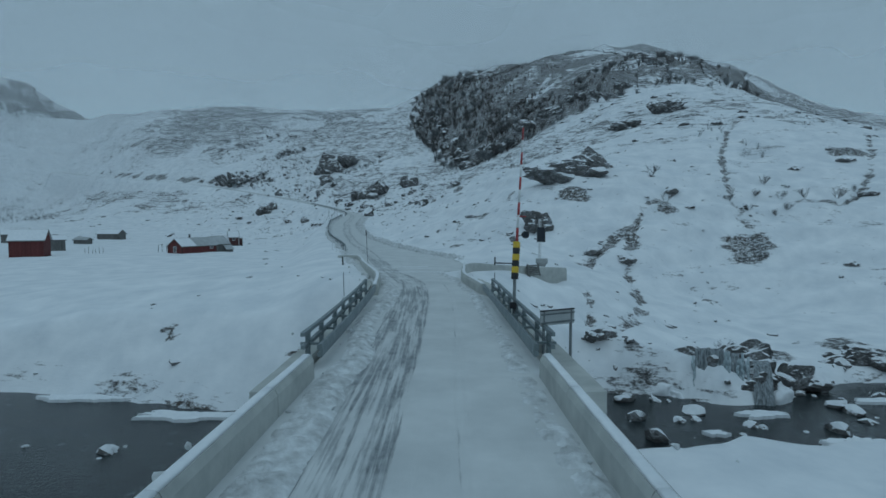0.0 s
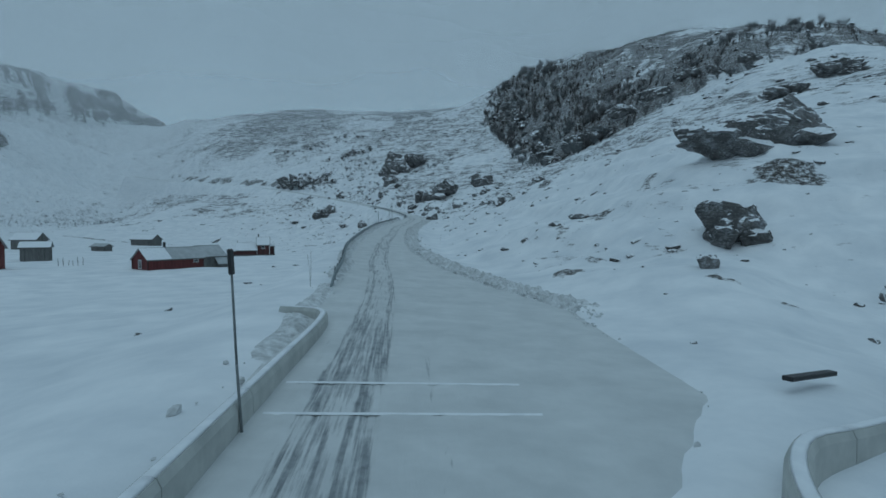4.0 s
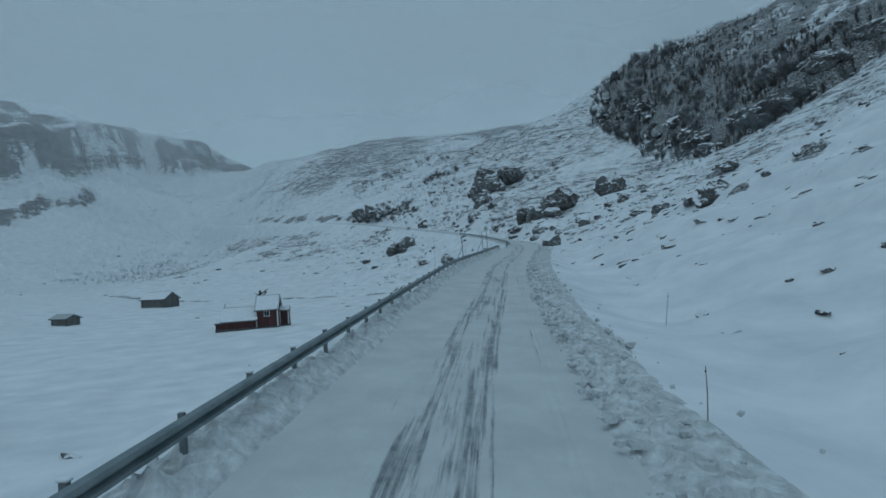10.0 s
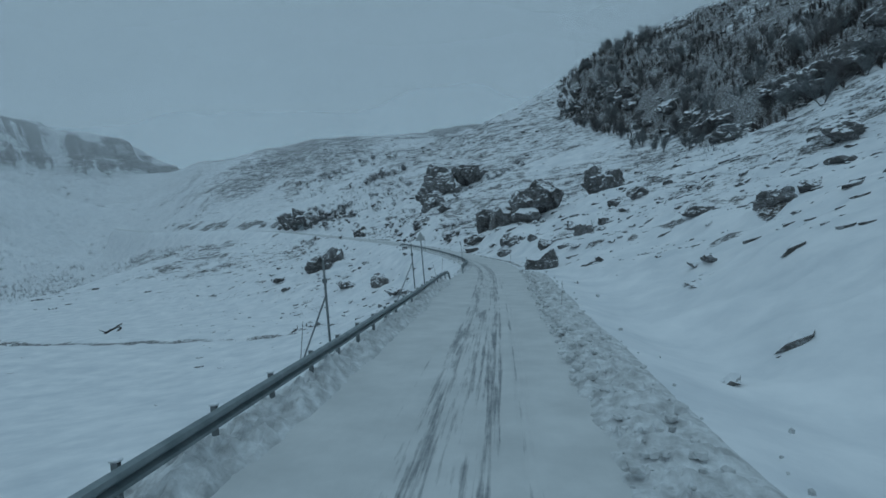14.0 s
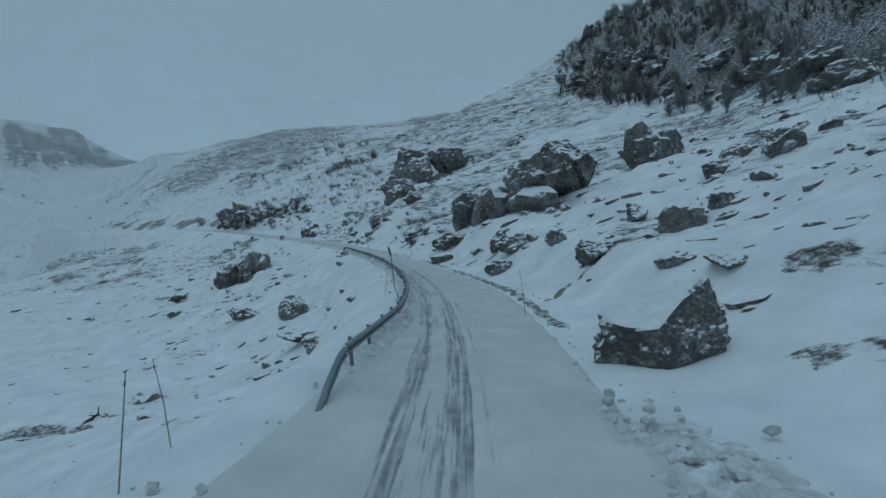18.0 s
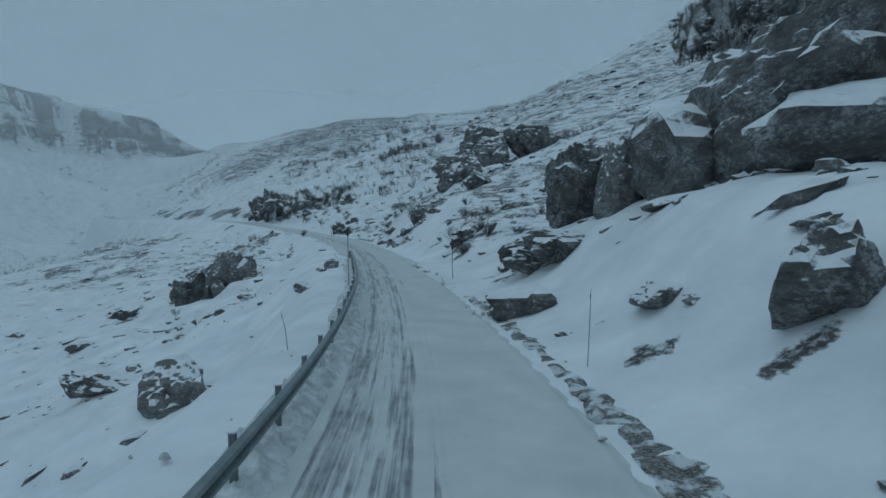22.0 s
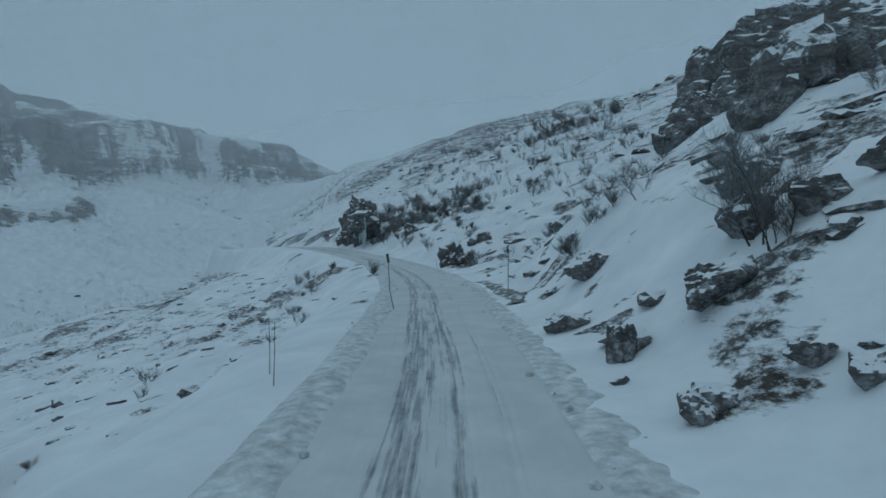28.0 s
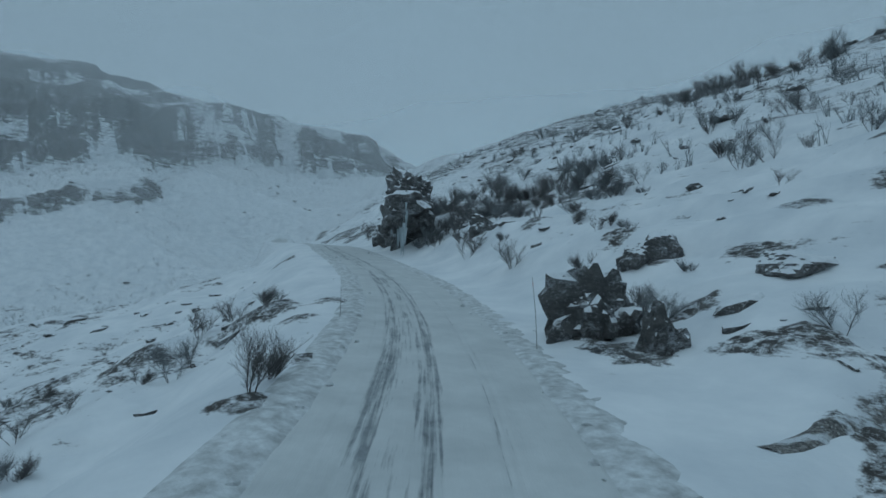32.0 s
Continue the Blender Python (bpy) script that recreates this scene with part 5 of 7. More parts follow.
def two_part_hut():
    ob = thing("hut", Matrix.Translation((-57.8, 143.2, -3.3)) @ pose(0, 0, 0, 0, 0, 26) @ Matrix.Diagonal((0.80, 0.80, 1.0, 1)), "small dark red hut of two blocks with snow-laden roofs", "house")
    gable_block(ob, -3.9, 0.9, -2.0, 2.0, 1.0, 2.35, M_DARKRED, M_TIN, snow=(True, True), low=-0.7)
    gable_block(ob, 0.95, 4.0, -1.75, 2.2, 2.1, 3.55, M_DARKRED, M_TIN, snow=((0.05, 0.95), True), low=-0.7, chimney=1.3, window=(("y0", 0.5, 0.75, 0.62, 1.55),))
    corner_boards(ob, 0.95, 4.02, -1.78, 2.2, 2.1, M_WHITE)
    gable_block(ob, 4.05, 5.3, 0.2, 1.9, 1.7, 2.1, M_DARKRED, M_TIN, snow=(True, True), low=-0.7, over=0.15)
    corner_boards(ob, 4.05, 5.3, 0.18, 1.9, 1.7, M_WHITE)
    gable_block(ob, -4.9, -3.95, -1.6, 0.0, 0.75, 1.05, M_DARKRED, M_TIN, snow=(True, True), low=-0.7, over=0.12)
    part("roof_pole", Tb((-3.9, -1.0, 1.3), (-3.85, 0.4, 2.9), 0.04, seg=6), M_BARK, ob)
    return ob


two_part_hut()


def plain_shed(name, loc, turn, lx, ly, wall_h, ridge_h, mat_w, label, snow=(True, True), window=None):
    ob = thing(name, Matrix.Translation(drop(*loc, 0.0)) @ pose(0, 0, 0, 0, 0, turn), label, "shed")
    gable_block(ob, -lx / 2, lx / 2, -ly / 2, ly / 2, wall_h, ridge_h, mat_w, M_TIN, snow=snow, low=-0.9, window=window, over=0.3)
    return ob


plain_shed("shed", (-111.5, 183.0), -8, 7.6, 3.6, 1.9, 3.2, M_GREYWOOD, "low grey boarded shed with snow on its roof")
plain_shed("barn", (-115.5, 148.0), 10, 5.6, 4.2, 2.4, 3.9, M_GREYWOOD, "small grey barn with a lean fence beside it", snow=(True, True))
plain_shed("shed", (-101.5, 153.5), -6, 3.9, 2.2, 1.2, 1.7, M_GREYWOOD, "tiny dark store hut half buried in snow", snow=(False, False))
plain_shed("house", (-73.7, 97.4), 24, 5.0, 4.8, 3.0, 4.7, M_RED, "tall dark red house with snowy roof on the valley floor", snow=(True, True))
plain_shed("shed", (-83.5, 117.0), 35, 4.0, 3.0, 2.4, 3.2, M_GREYWOOD, "grey store shed behind the red house")


def pole_fence(x0, y0, x1, y1, n, h, label):
    ob = thing("fence", Matrix.Translation(drop(x0, y0)), label, "fence")
    o = Vector(ob.location)
    for k in range(n):
        t = k / max(1, n - 1)
        x, y = x0 + (x1 - x0) * t, y0 + (y1 - y0) * t
        g = drop(x, y) - o
        part("fence_pole", Tb(g + Vector((0, 0, -0.3)), g + Vector((random.uniform(-0.12, 0.12), random.uniform(-0.1, 0.1), h * random.uniform(0.7, 1.1))), 0.045, 0.035, 6), M_BARK, ob)
    return ob


pole_fence(-54.5, 104.0, -51.0, 104.6, 6, 1.5, "row of crooked dark fence poles beside the red cabin")
pole_fence(-118.5, 144.5, -122.5, 147.0, 8, 1.0, "broken pole fence in the snow beside the barn")
pole_fence(-71.0, 108.0, -69.0, 110.5, 6, 1.2, "short pole fence beside the red house")


# ---- rock ----
def rock_bm(seed, size, subdiv=3, planes=14, rough=0.10, layer=0.0):
    """An angular block: a sphere cut back by random planes, then roughened."""
    rnd = random.Random(seed)
    bm = bmesh.new()
    bmesh.ops.create_icosphere(bm, subdivisions=subdiv, radius=1.0)
    cuts = []
    for k in range(planes):
        v = Vector((rnd.gauss(0, 1), rnd.gauss(0, 1), rnd.gauss(0, 0.8))).normalized()
        cuts.append((v, rnd.uniform(0.5, 0.95)))
    cuts.append((Vector((rnd.uniform(-0.3, 0.3), rnd.uniform(-0.3, 0.3), 1)).normalized(), rnd.uniform(0.76, 0.95)))
    off = Vector((seed * 3.7, seed * 1.3, 0))
    for v in bm.verts:
        d = v.co.normalized()
        r = 1.25
        for n, h in cuts:
            c = d.dot(n)
            if c > 0.05:
                r = min(r, h / c)
        p = d * r
        r *= 1 + rough * noise.fractal(p * 1.7 + off, 0.9, 2.2, 4) + rough * 0.45 * noise.noise(p * 7 + off) + rough * 0.3 * abs(noise.noise(Vector((p.x * 3, p.y * 3, p.z * 11)) + off))
        p = d * r
        if layer:
            s = (p.z * 5 + noise.noise(p * 1.3 + off) * 0.8) % 1.0
            p = p * (1 - layer * (0.5 - abs(s - 0.5)))
        v.co = Vector((p.x * size[0] / 2, p.y * size[1] / 2, p.z * size[2] / 2))
    return bm


ROCK_NO = [0]


def crag(x, y, w, h, d=None, turn=None, lean=(0, 0), material=None, label="", name="boulder", sub=4, layer=0.0, sink=0.28, group="", rough=0.15, up=0.0):
    """A single large rock standing in the snow."""
    ROCK_NO[0] += 1
    k = ROCK_NO[0]
    d = d or w * 0.8
    b = drop(x, y, h * (0.5 - sink) + up)
    turn = turn if turn is not None else heading(min(max(y, 0), 330))
    m = Matrix.Translation(b) @ pose(0, 0, 0, lean[0], lean[1], turn)
    if w >= 2.8 or name in ("crag", "outcrop"):
        # broken into blocks that share one tilt
        r = random.Random(k * 5 + 1)
        ob = thing(name, m, label or "angular dark boulder with snow lying on its top", "boulder", group or "large boulders")
        for j in range(3 + int(min(w, 4))):
            if j == 0:
                # the main mass, with lesser blocks broken off round it
                bs, m2 = Vector((w * 0.98, d * 0.95, h)), Matrix()
            else:
                side = -1 if j % 2 else 1
                f = r.uniform(0.30, 0.52)
                bs = Vector((w * f, d * r.uniform(0.5, 0.8), h * f * r.uniform(0.9, 1.3)))
                m2 = Matrix.Translation((side * w * r.uniform(0.16, 0.44), -d * r.uniform(0.0, 0.30), h * r.uniform(-0.36, 0.06))) @ pose(0, 0, 0, r.gauss(0, 8), r.gauss(0, 10), r.uniform(-25, 25))
            b2 = rock_bm(k * 31 + j, bs * 1.12, 5 if j == 0 and w > 4 else 4 if j == 0 else 3, 10, rough, layer)
            bmesh.ops.transform(b2, matrix=m2, verts=b2.verts)
            part("block", b2, material or M_ROCK, ob)
        return ob
    me = bpy.data.meshes.new(name)
    bm = rock_bm(k * 7 + 3, (w * 1.08, d * 1.08, h * 1.12), sub, 9, rough, layer)
    bm.to_mesh(me)
    bm.free()
    me.materials.append(material or M_ROCK)
    ob = new(name, me)
    ob.matrix_world = m
    return tagged(ob, label or "angular dark boulder with snow lying on its top", "boulder", group or "large boulders")


# below the road
crag(-65.3, 225.2, 3.2, 1.7, lean=(0, 12))
crag(-58.0, 223.4, 2.9, 3.0, material=M_ROCK_PALE, lean=(0, -8))
crag(-50.4, 210.0, 3.6, 1.3, lean=(0, 5))
crag(-48.0, 207.0, 1.7, 1.2)
crag(-85.4, 253.0, 4.0, 5.2, 3.4, turn=42, material=M_ROCK_BARE, label="half of a great split boulder with a dark cleft face", lean=(0, 9), rough=0.14, sink=0.24)
crag(-81.7, 254.7, 4.2, 4.9, 3.4, turn=42, material=M_ROCK_PALE, label="half of a great split boulder, pale and snow-capped", lean=(0, -7), rough=0.16, sink=0.26)
crag(-95.6, 253.4, 3.3, 1.9, material=M_ROCK_BARE)
crag(-67.0, 239.6, 1.4, 0.9)
crag(-56.9, 236.0, 0.9, 0.7)
crag(-54.6, 229.2, 1.0, 0.6)
crag(-53.0, 215.5, 1.5, 0.9)
crag(-46.5, 203.5, 1.0, 1.0)
# above the road: the fallen blocks under the brow
crag(-38.9, 233.4, 4.4, 5.0, 3.4, material=M_ROCK_BARE, label="dark block at the foot of the fallen rocks", lean=(0, 8))
crag(-37.0, 235.2, 3.2, 5.6, 2.8, material=M_ROCK, label="pointed block standing among the fallen rocks", lean=(-4, -6), sub=5)
crag(-37.4, 230.6, 2.7, 4.4, 2.4, material=M_ROCK_PALE, label="tall snow-capped block among the fallen rocks", sub=5)
crag(-31.8, 225.8, 12.0, 6.6, 5.4, turn=-62, material=M_ROCK, label="massive frosted rock leaning among fallen blocks", lean=(0, -6), rough=0.2)
crag(-27.0, 225.2, 6.6, 5.2, 3.2, turn=-50, up=2.0, material=M_ROCK_BARE, label="tilted slab perched on the fallen blocks", lean=(0, 28), rough=0.12)
crag(-16.6, 235.4, 11.0, 7.6, 5.4, turn=42, material=M_ROCK, label="huge dark boulder high on the slope", lean=(0, 8), rough=0.18)
crag(-39.2, 227.2, 3.4, 1.5, 2.0, material=M_ROCK, label="flat layered outcrop edged with snow", name="outcrop", layer=0.10)
crag(-41.0, 227.6, 2.4, 1.2, 1.8, material=M_ROCK, label="flat layered outcrop edged with snow", name="outcrop", layer=0.10)
crag(-42.2, 231.6, 2.5, 1.5, 1.9, sink=0.56, material=M_ROCK_BARE, label="layered outcrop jutting from the snow", name="outcrop", layer=0.06)
crag(-40.3, 220.8, 2.3, 1.5, 1.6, material=M_ROCK, label="low rock breaking through the roadside snow", name="outcrop", layer=0.08)
crag(-62.0, 281.0, 5.6, 6.0, 4.0, material=M_ROCK, label="dark crag standing out of the hillside scrub", turn=20)
crag(-57.0, 273.0, 3.4, 3.0, 2.4, material=M_ROCK_BARE, label="dark rock beside the hillside crag")
crag(-33.4, 212.6, 1.5, 1.8, 1.2, name="boulder", label="ragged rock in the snow slope above the road")
crag(-25.9, 179.2, 2.7, 2.4, 2.0, material=M_ROCK_SNOWY, label="big rounded boulder with a thick snow cap beside the road", rough=0.10, sub=5)
crag(-32.8, 205.8, 1.6, 1.2, label="dark boulder in a melted hollow of snow")
for x, y, w, h, lean in ((-26.7, 197.8, 2.2, 1.4, 6), (-23.3, 204.4, 1.9, 1.5, 4), (-21.5, 198.2, 2.6, 2.3, -24), (-19.2, 199.3, 1.5, 1.0, 0), (-31.9, 210.0, 2.4, 1.4, -10), (-17.0, 208.6, 2.5, 1.2, -14), (-28.6, 204.2, 1.2, 1.0, 10), (-22.9, 185.2, 1.3, 0.6, 0), (-24.3, 187.8, 1.2, 0.7, 0), (-14.5, 203.8, 2.7, 1.6, -12), (-14.0, 215.4, 2.6, 1.6, 0), (-36.0, 216.5, 1.5, 0.7, 0)):
    crag(x, y, w, h, lean=(0, lean), material=(M_ROCK, M_ROCK_BARE, M_ROCK_PALE)[int(10 * w) % 3])
crag(-30.5, 209.5, 1.2, 0.7)
crag(-49.4, 242.6, 2.1, 1.3, 1.5, layer=0.2, name="outcrop", label="ledge of dark rock hung with short icicles", material=M_ROCK_BARE)
crag(-47.5, 252.0, 1.8, 1.2, 1.4, name="outcrop", label="rounded dark crag on the slope", material=M_ROCK)
crag(-72.4, 320.0, 7.5, 8.0, 5.0, up=0.4, turn=10, name="crag", label="tall dark crag with snow on its ledges", material=M_ROCK_BARE, sub=5, layer=0.07)
crag(-66.0, 321.0, 8.0, 9.5, 5.5, up=0.4, turn=-8, name="crag", label="tall dark crag with snow on its ledges", material=M_ROCK, sub=5, layer=0.07)
crag(-71.5, 326.0, 10.0, 11.0, 6.0, up=2.0, turn=5, name="crag", label="tall dark crag with snow on its ledges", material=M_ROCK, sub=5, layer=0.08)
crag(-60.0, 327.0, 9.0, 9.0, 6.0, up=1.6, turn=5, name="crag", label="tall dark crag with snow on its ledges", material=M_ROCK_BARE, sub=5, layer=0.08)
crag(-76.4, 318.6, 2.6, 2.4, 2.0, name="outcrop", label="dark rock at the foot of a crag", material=M_ROCK_BARE)
for x, y, w, h in ((-5.9, 147.9, 3.4, 2.6), (2.0, 185.8, 3.6, 2.2), (-9.8, 168.4, 2.4, 1.4), (-7.6, 150.2, 2.2, 0.9), (-5.6, 173.0, 2.4, 1.0), (-12.6, 179.0, 2.4, 1.2), (-63.5, 267.2, 1.5, 1.2), (-64.0, 265.0, 1.7, 1.1), (-61.8, 265.8, 1.1, 0.8), (-65.9, 264.6, 0.9, 1.1), (-63.7, 261.2, 0.6, 0.6), (-68.7, 268.2, 1.2, 0.7), (-61.6, 261.0, 0.6, 0.6), (-69.5, 273.0, 1.6, 1.1), (-63.6, 270.2, 1.8, 1.0)):
    crag(x, y, w, h, material=(M_ROCK, M_ROCK_BARE)[int(10 * w) % 2])
crag(-65.8, 265.0, 0.9, 0.8)
crag(-63.5, 261.4, 0.6, 0.5)
crag(-62.2, 261.8, 0.6, 0.5)
crag(-60.5, 266.0, 1.6, 0.8)
crag(-91.9, 297.6, 2.4, 3.0, 2.0, rough=0.36, sink=0.40, name="outcrop", label="rust-brown rock face beside the road", material=M_ROCK_BARE)
crag(-89.6, 296.6, 0.9, 2.4, 1.0, sink=0.42, rough=0.3, name="outcrop", label="broken rock face beside the road", material=M_ROCK_BARE)
crag(-93.6, 304.4, 2.0, 1.3, 1.5, sink=0.42, name="outcrop", label="low rock grown with heather above the road", material=M_ROCK_BARE)
crag(-93.0, 305.3, 2.3, 1.5)
crag(-87.6, 302.0, 2.1, 1.0)
# broken ledges along the foot of the brow
rnd = random.Random(88)
for k in range(44, len(FOOT) - 40, 5):
    t = FOOT[k + 1] - FOOT[k - 1]
    t = t / np.linalg.norm(t)
    off = rnd.uniform(0, 7)
    x, y = FOOT[k][0] - t[1] * off, FOOT[k][1] + t[0] * off
    if 212 < y < 380 and x < 70:
        w = rnd.uniform(5, 11)
        crag(float(x), float(y), w, w * rnd.uniform(0.35, 0.6), w * 0.5, turn=math.degrees(math.atan2(t[1], t[0])) + rnd.uniform(-15, 15), lean=(rnd.uniform(-6, 6), rnd.uniform(-14, 14)), material=rnd.choice((M_ROCK_BARE, M_ROCK, M_ROCK)), name="outcrop", label="layered rock ledge under the wooded brow", layer=0.08, rough=0.2)
# slope above the junction
crag(17.5, 84.5, 10.0, 3.8, 4.0, name="outcrop", label="broad rock outcrop on the hillside", material=M_ROCK, sub=5, layer=0.08, turn=10)
crag(22.5, 88.0, 6.0, 3.4, 3.0, name="outcrop", label="pale slab on the hillside", material=M_ROCK_PALE, turn=20, lean=(0, 20))
crag(10.9, 69.3, 3.6, 2.9, 2.4, name="outcrop", label="dark undercut rock above the junction", material=M_ROCK_BARE, turn=0)
crag(7.2, 61.8, 1.0, 1.0, name="boulder", label="small pale boulder near the junction", material=M_ROCK_PALE)
crag(19.0, 60.0, 1.8, 0.9)
crag(58.0, 152.0, 9.0, 4.0, 5.0, name="outcrop", label="rock ledge high on the hillside", sub=4, layer=0.07, turn=20)
crag(44.0, 140.0, 8.0, 3.0, 4.0, name="outcrop", label="rock ledge high on the hillside", sub=4, layer=0.07, turn=-10)


def ice_crag():
    """The dark crag in the bend, hung with icicles."""
    ob = crag(-125.0, 321.4, 7.4, 8.0, 5.0, turn=-32, rough=0.3, up=0.2, name="crag", label="steep dark crag by the bend hung with long icicles", material=M_ROCK_BARE, sub=5, layer=0.1, sink=0.15)
    rnd = random.Random(5)
    inv = ob.matrix_world.inverted()
    for k in range(44):
        t = rnd.uniform(0, 1)
        top = Vector((-121.4 - 7.0 * t, 317.3 + 4.2 * t, 22.8 + 3.4 * rnd.random() + 1.0 * t))
        ln = rnd.uniform(0.9, 3.6)
        bm = bmesh.new()
        tube_bm(bm, inv @ top, inv @ (top - Vector((0, 0, ln))), rnd.uniform(0.07, 0.17), 0.01, 6)
        part("icicle", bm, M_ICE, ob, smooth=True)
    return ob


ice_crag()
crag(-133.5, 327.6, 8.0, 6.4, 4.0, turn=-32, sink=0.34, name="crag", label="dark crag behind the icy bend", material=M_ROCK_BARE, rough=0.26)
crag(-112.5, 318.0, 2.2, 1.8, name="outcrop", label="small dark rock in the snow above the road", material=M_ROCK_BARE)


# ---- loose boulders over the slopes ----
def boulder_protos():
    out = []
    for k in range(9):
        me = bpy.data.meshes.new("boulder")
        bm = rock_bm(100 + k, (1, random.Random(k).uniform(0.6, 0.95), random.Random(k + 9).uniform(0.35, 0.7)), 2, 12, 0.12)
        bm.to_mesh(me)
        bm.free()
        me.materials.append((M_ROCK, M_ROCK_BARE, M_ROCK_PALE)[k % 3] if k % 3 else M_ROCK)
        out.append(me)
    return out


PROTO = boulder_protos()
# fields of stones: centre, spread, count, smallest and largest width, richness of the far part
FIELDS = (((-30, 212), (12, 16), 60, 0.4, 1.7), ((-18, 165), (11, 26), 38, 0.3, 1.3), ((-10, 110), (9, 28), 32, 0.25, 0.9), ((-60, 232), (12, 18), 30, 0.35, 1.3), ((-55, 262), (10, 16), 24, 0.3, 1.2), ((-80, 292), (9, 12), 18, 0.3, 1.0),
          ((-95, 275), (12, 14), 24, 0.3, 1.2), ((8, 60), (12, 14), 30, 0.25, 0.8), ((-18, 40), (12, 14), 16, 0.25, 0.6), ((-48, 190), (6, 12), 12, 0.3, 0.9))
rnd = random.Random(77)
for (cx, cy), (sx, sy), n, lo, hi in FIELDS:
    made = 0
    while made < n * 0.55:
        x, y = rnd.gauss(cx, sx), rnd.gauss(cy, sy)
        i, u, dist = near_road(np.array([x]), np.array([y]))
        lim = (EDGE_R if u[0] > 0 else EDGE_L)[i[0]] + 1.6
        if dist[0] < lim or (abs(x + 43) < 9 and abs(y - 96) < 9):
            continue
        w = lo + (hi - lo) * rnd.random() ** 2.2
        me = PROTO[rnd.randrange(9)]
        ob = new("boulder", me)
        ob.matrix_world = Matrix.Translation(drop(x, y, w * rnd.uniform(-0.02, 0.14))) @ pose(0, 0, 0, rnd.uniform(-18, 18), rnd.uniform(-18, 18), rnd.uniform(0, 360)) @ Matrix.Diagonal((w, w, w, 1))
        tagged(ob, "weathered grey stone poking out of the snow slope", "boulder", "stones on the snow slopes")
        made += 1


def scatter_stones():
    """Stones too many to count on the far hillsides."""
    me = PROTO[0]
    base = np.array([v.co for v in me.vertices])
    tri = np.array([p.vertices[:] for p in me.polygons])
    V, F = [], []
    r = np.random.RandomState(4)
    made = 0
    while made < 2600:
        x, y = r.uniform(-400, 110), r.uniform(60, 470)
        bi = BARE[min(np.searchsorted(GY, y), len(GY) - 1), min(np.searchsorted(GX, x), len(GX) - 1)]
        if r.rand() > bi * 1.1 or bi < (0.25 if x > -230 else 0.1):
            continue
        i, u, dist = near_road(np.array([x]), np.array([y]))
        if dist[0] < 12:
            continue
        w = 0.5 + 2.2 * r.rand() ** 3
        a = r.rand() * 6.28
        R = np.array([[math.cos(a), -math.sin(a), 0], [math.sin(a), math.cos(a), 0], [0, 0, 1]])
        p = (base * [w, w, w * r.uniform(0.5, 1.0)]) @ R.T + [x, y, float(ground_z(x, y)) + 0.08 * w]
        F.append(tri + made * len(base))
        V.append(p)
        made += 1
    me2 = bpy.data.meshes.new("hillside_stones")
    me2.from_pydata(np.vstack(V).tolist(), [], np.vstack(F).tolist())
    me2.materials.append(M_ROCK)
    ob = new("hillside_stones", me2)
    return tagged(ob, "countless dark stones scattered over the snowy hillsides", "stones", kind="stuff")


scatter_stones()


# ---- birch scrub and trees ----
def stick(store, p, q, r0, r1, sides):
    """Adds a tapered stick to lists of verts and faces."""
    V, F = store
    d = (q - p).normalized()
    e = d.orthogonal()
    f = d.cross(e)
    n = len(V)
    for c, r in ((p, r0), (q, r1)):
        for k in range(sides):
            a = 6.2832 * k / sides
            V.append(c + (e * math.cos(a) + f * math.sin(a)) * r)
    for k in range(sides):
        j = (k + 1) % sides
        F.append((n + k, n + j, n + sides + j, n + sides + k))


def branch_lists(seed, height, stems, spread, twig_w, levels=3, kids=5, seg=4, lean=0.0, trunk=1.0):
    """Bare branching wood, as stout wood and twigs."""
    r = random.Random(seed)
    wood, twig = ([], []), ([], [])

    def grow(p, d, ln, rad, lev):
        n = seg if lev < 2 else 2
        for k in range(n):
            d = (d + Vector((r.gauss(0, 0.16), r.gauss(0, 0.16), 0.05 if lev else 0.02))).normalized()
            q = p + d * (ln / n)
            stick(wood if lev < 1 else twig, p, q, rad * (1 - 0.7 * k / n), rad * (1 - 0.7 * (k + 1) / n), 5 if lev < 1 else 3)
            if lev < levels and (k > 0 or lev):
                for _ in range(kids if lev < levels - 1 else kids + 1):
                    side = Vector((r.gauss(0, 1), r.gauss(0, 1), r.uniform(0.2, 0.9))).normalized()
                    grow(p.lerp(q, r.random()), (d * 0.55 + side * 0.75).normalized(), ln * r.uniform(0.32, 0.55), max(rad * 0.45, twig_w), lev + 1)
            p = q

    for s in range(stems):
        a = r.uniform(0, 6.28)
        d = Vector((math.cos(a) * spread + lean, math.sin(a) * spread, 1)).normalized()
        grow(Vector((0.08 * math.cos(a), 0.08 * math.sin(a), -0.15)), d, height * r.uniform(0.75, 1.0), trunk * (0.005 + height * 0.004), 0)
    return wood, twig


def shrub_proto(seed, height, stems, spread, mat_t, levels=2, kids=4, twig_w=0.0024):
    wood, twig = branch_lists(seed, height, stems, spread, twig_w, levels, kids)
    ob = thing("birch_shrub", Matrix.Translation((0, 0, -60)), "leafless mountain birch shrub with fine bare twigs", "shrub", "bare birch shrubs")
    link_mesh("stem", *wood, M_BARK, ob)
    link_mesh("crown", *twig, mat_t, ob)
    return ob


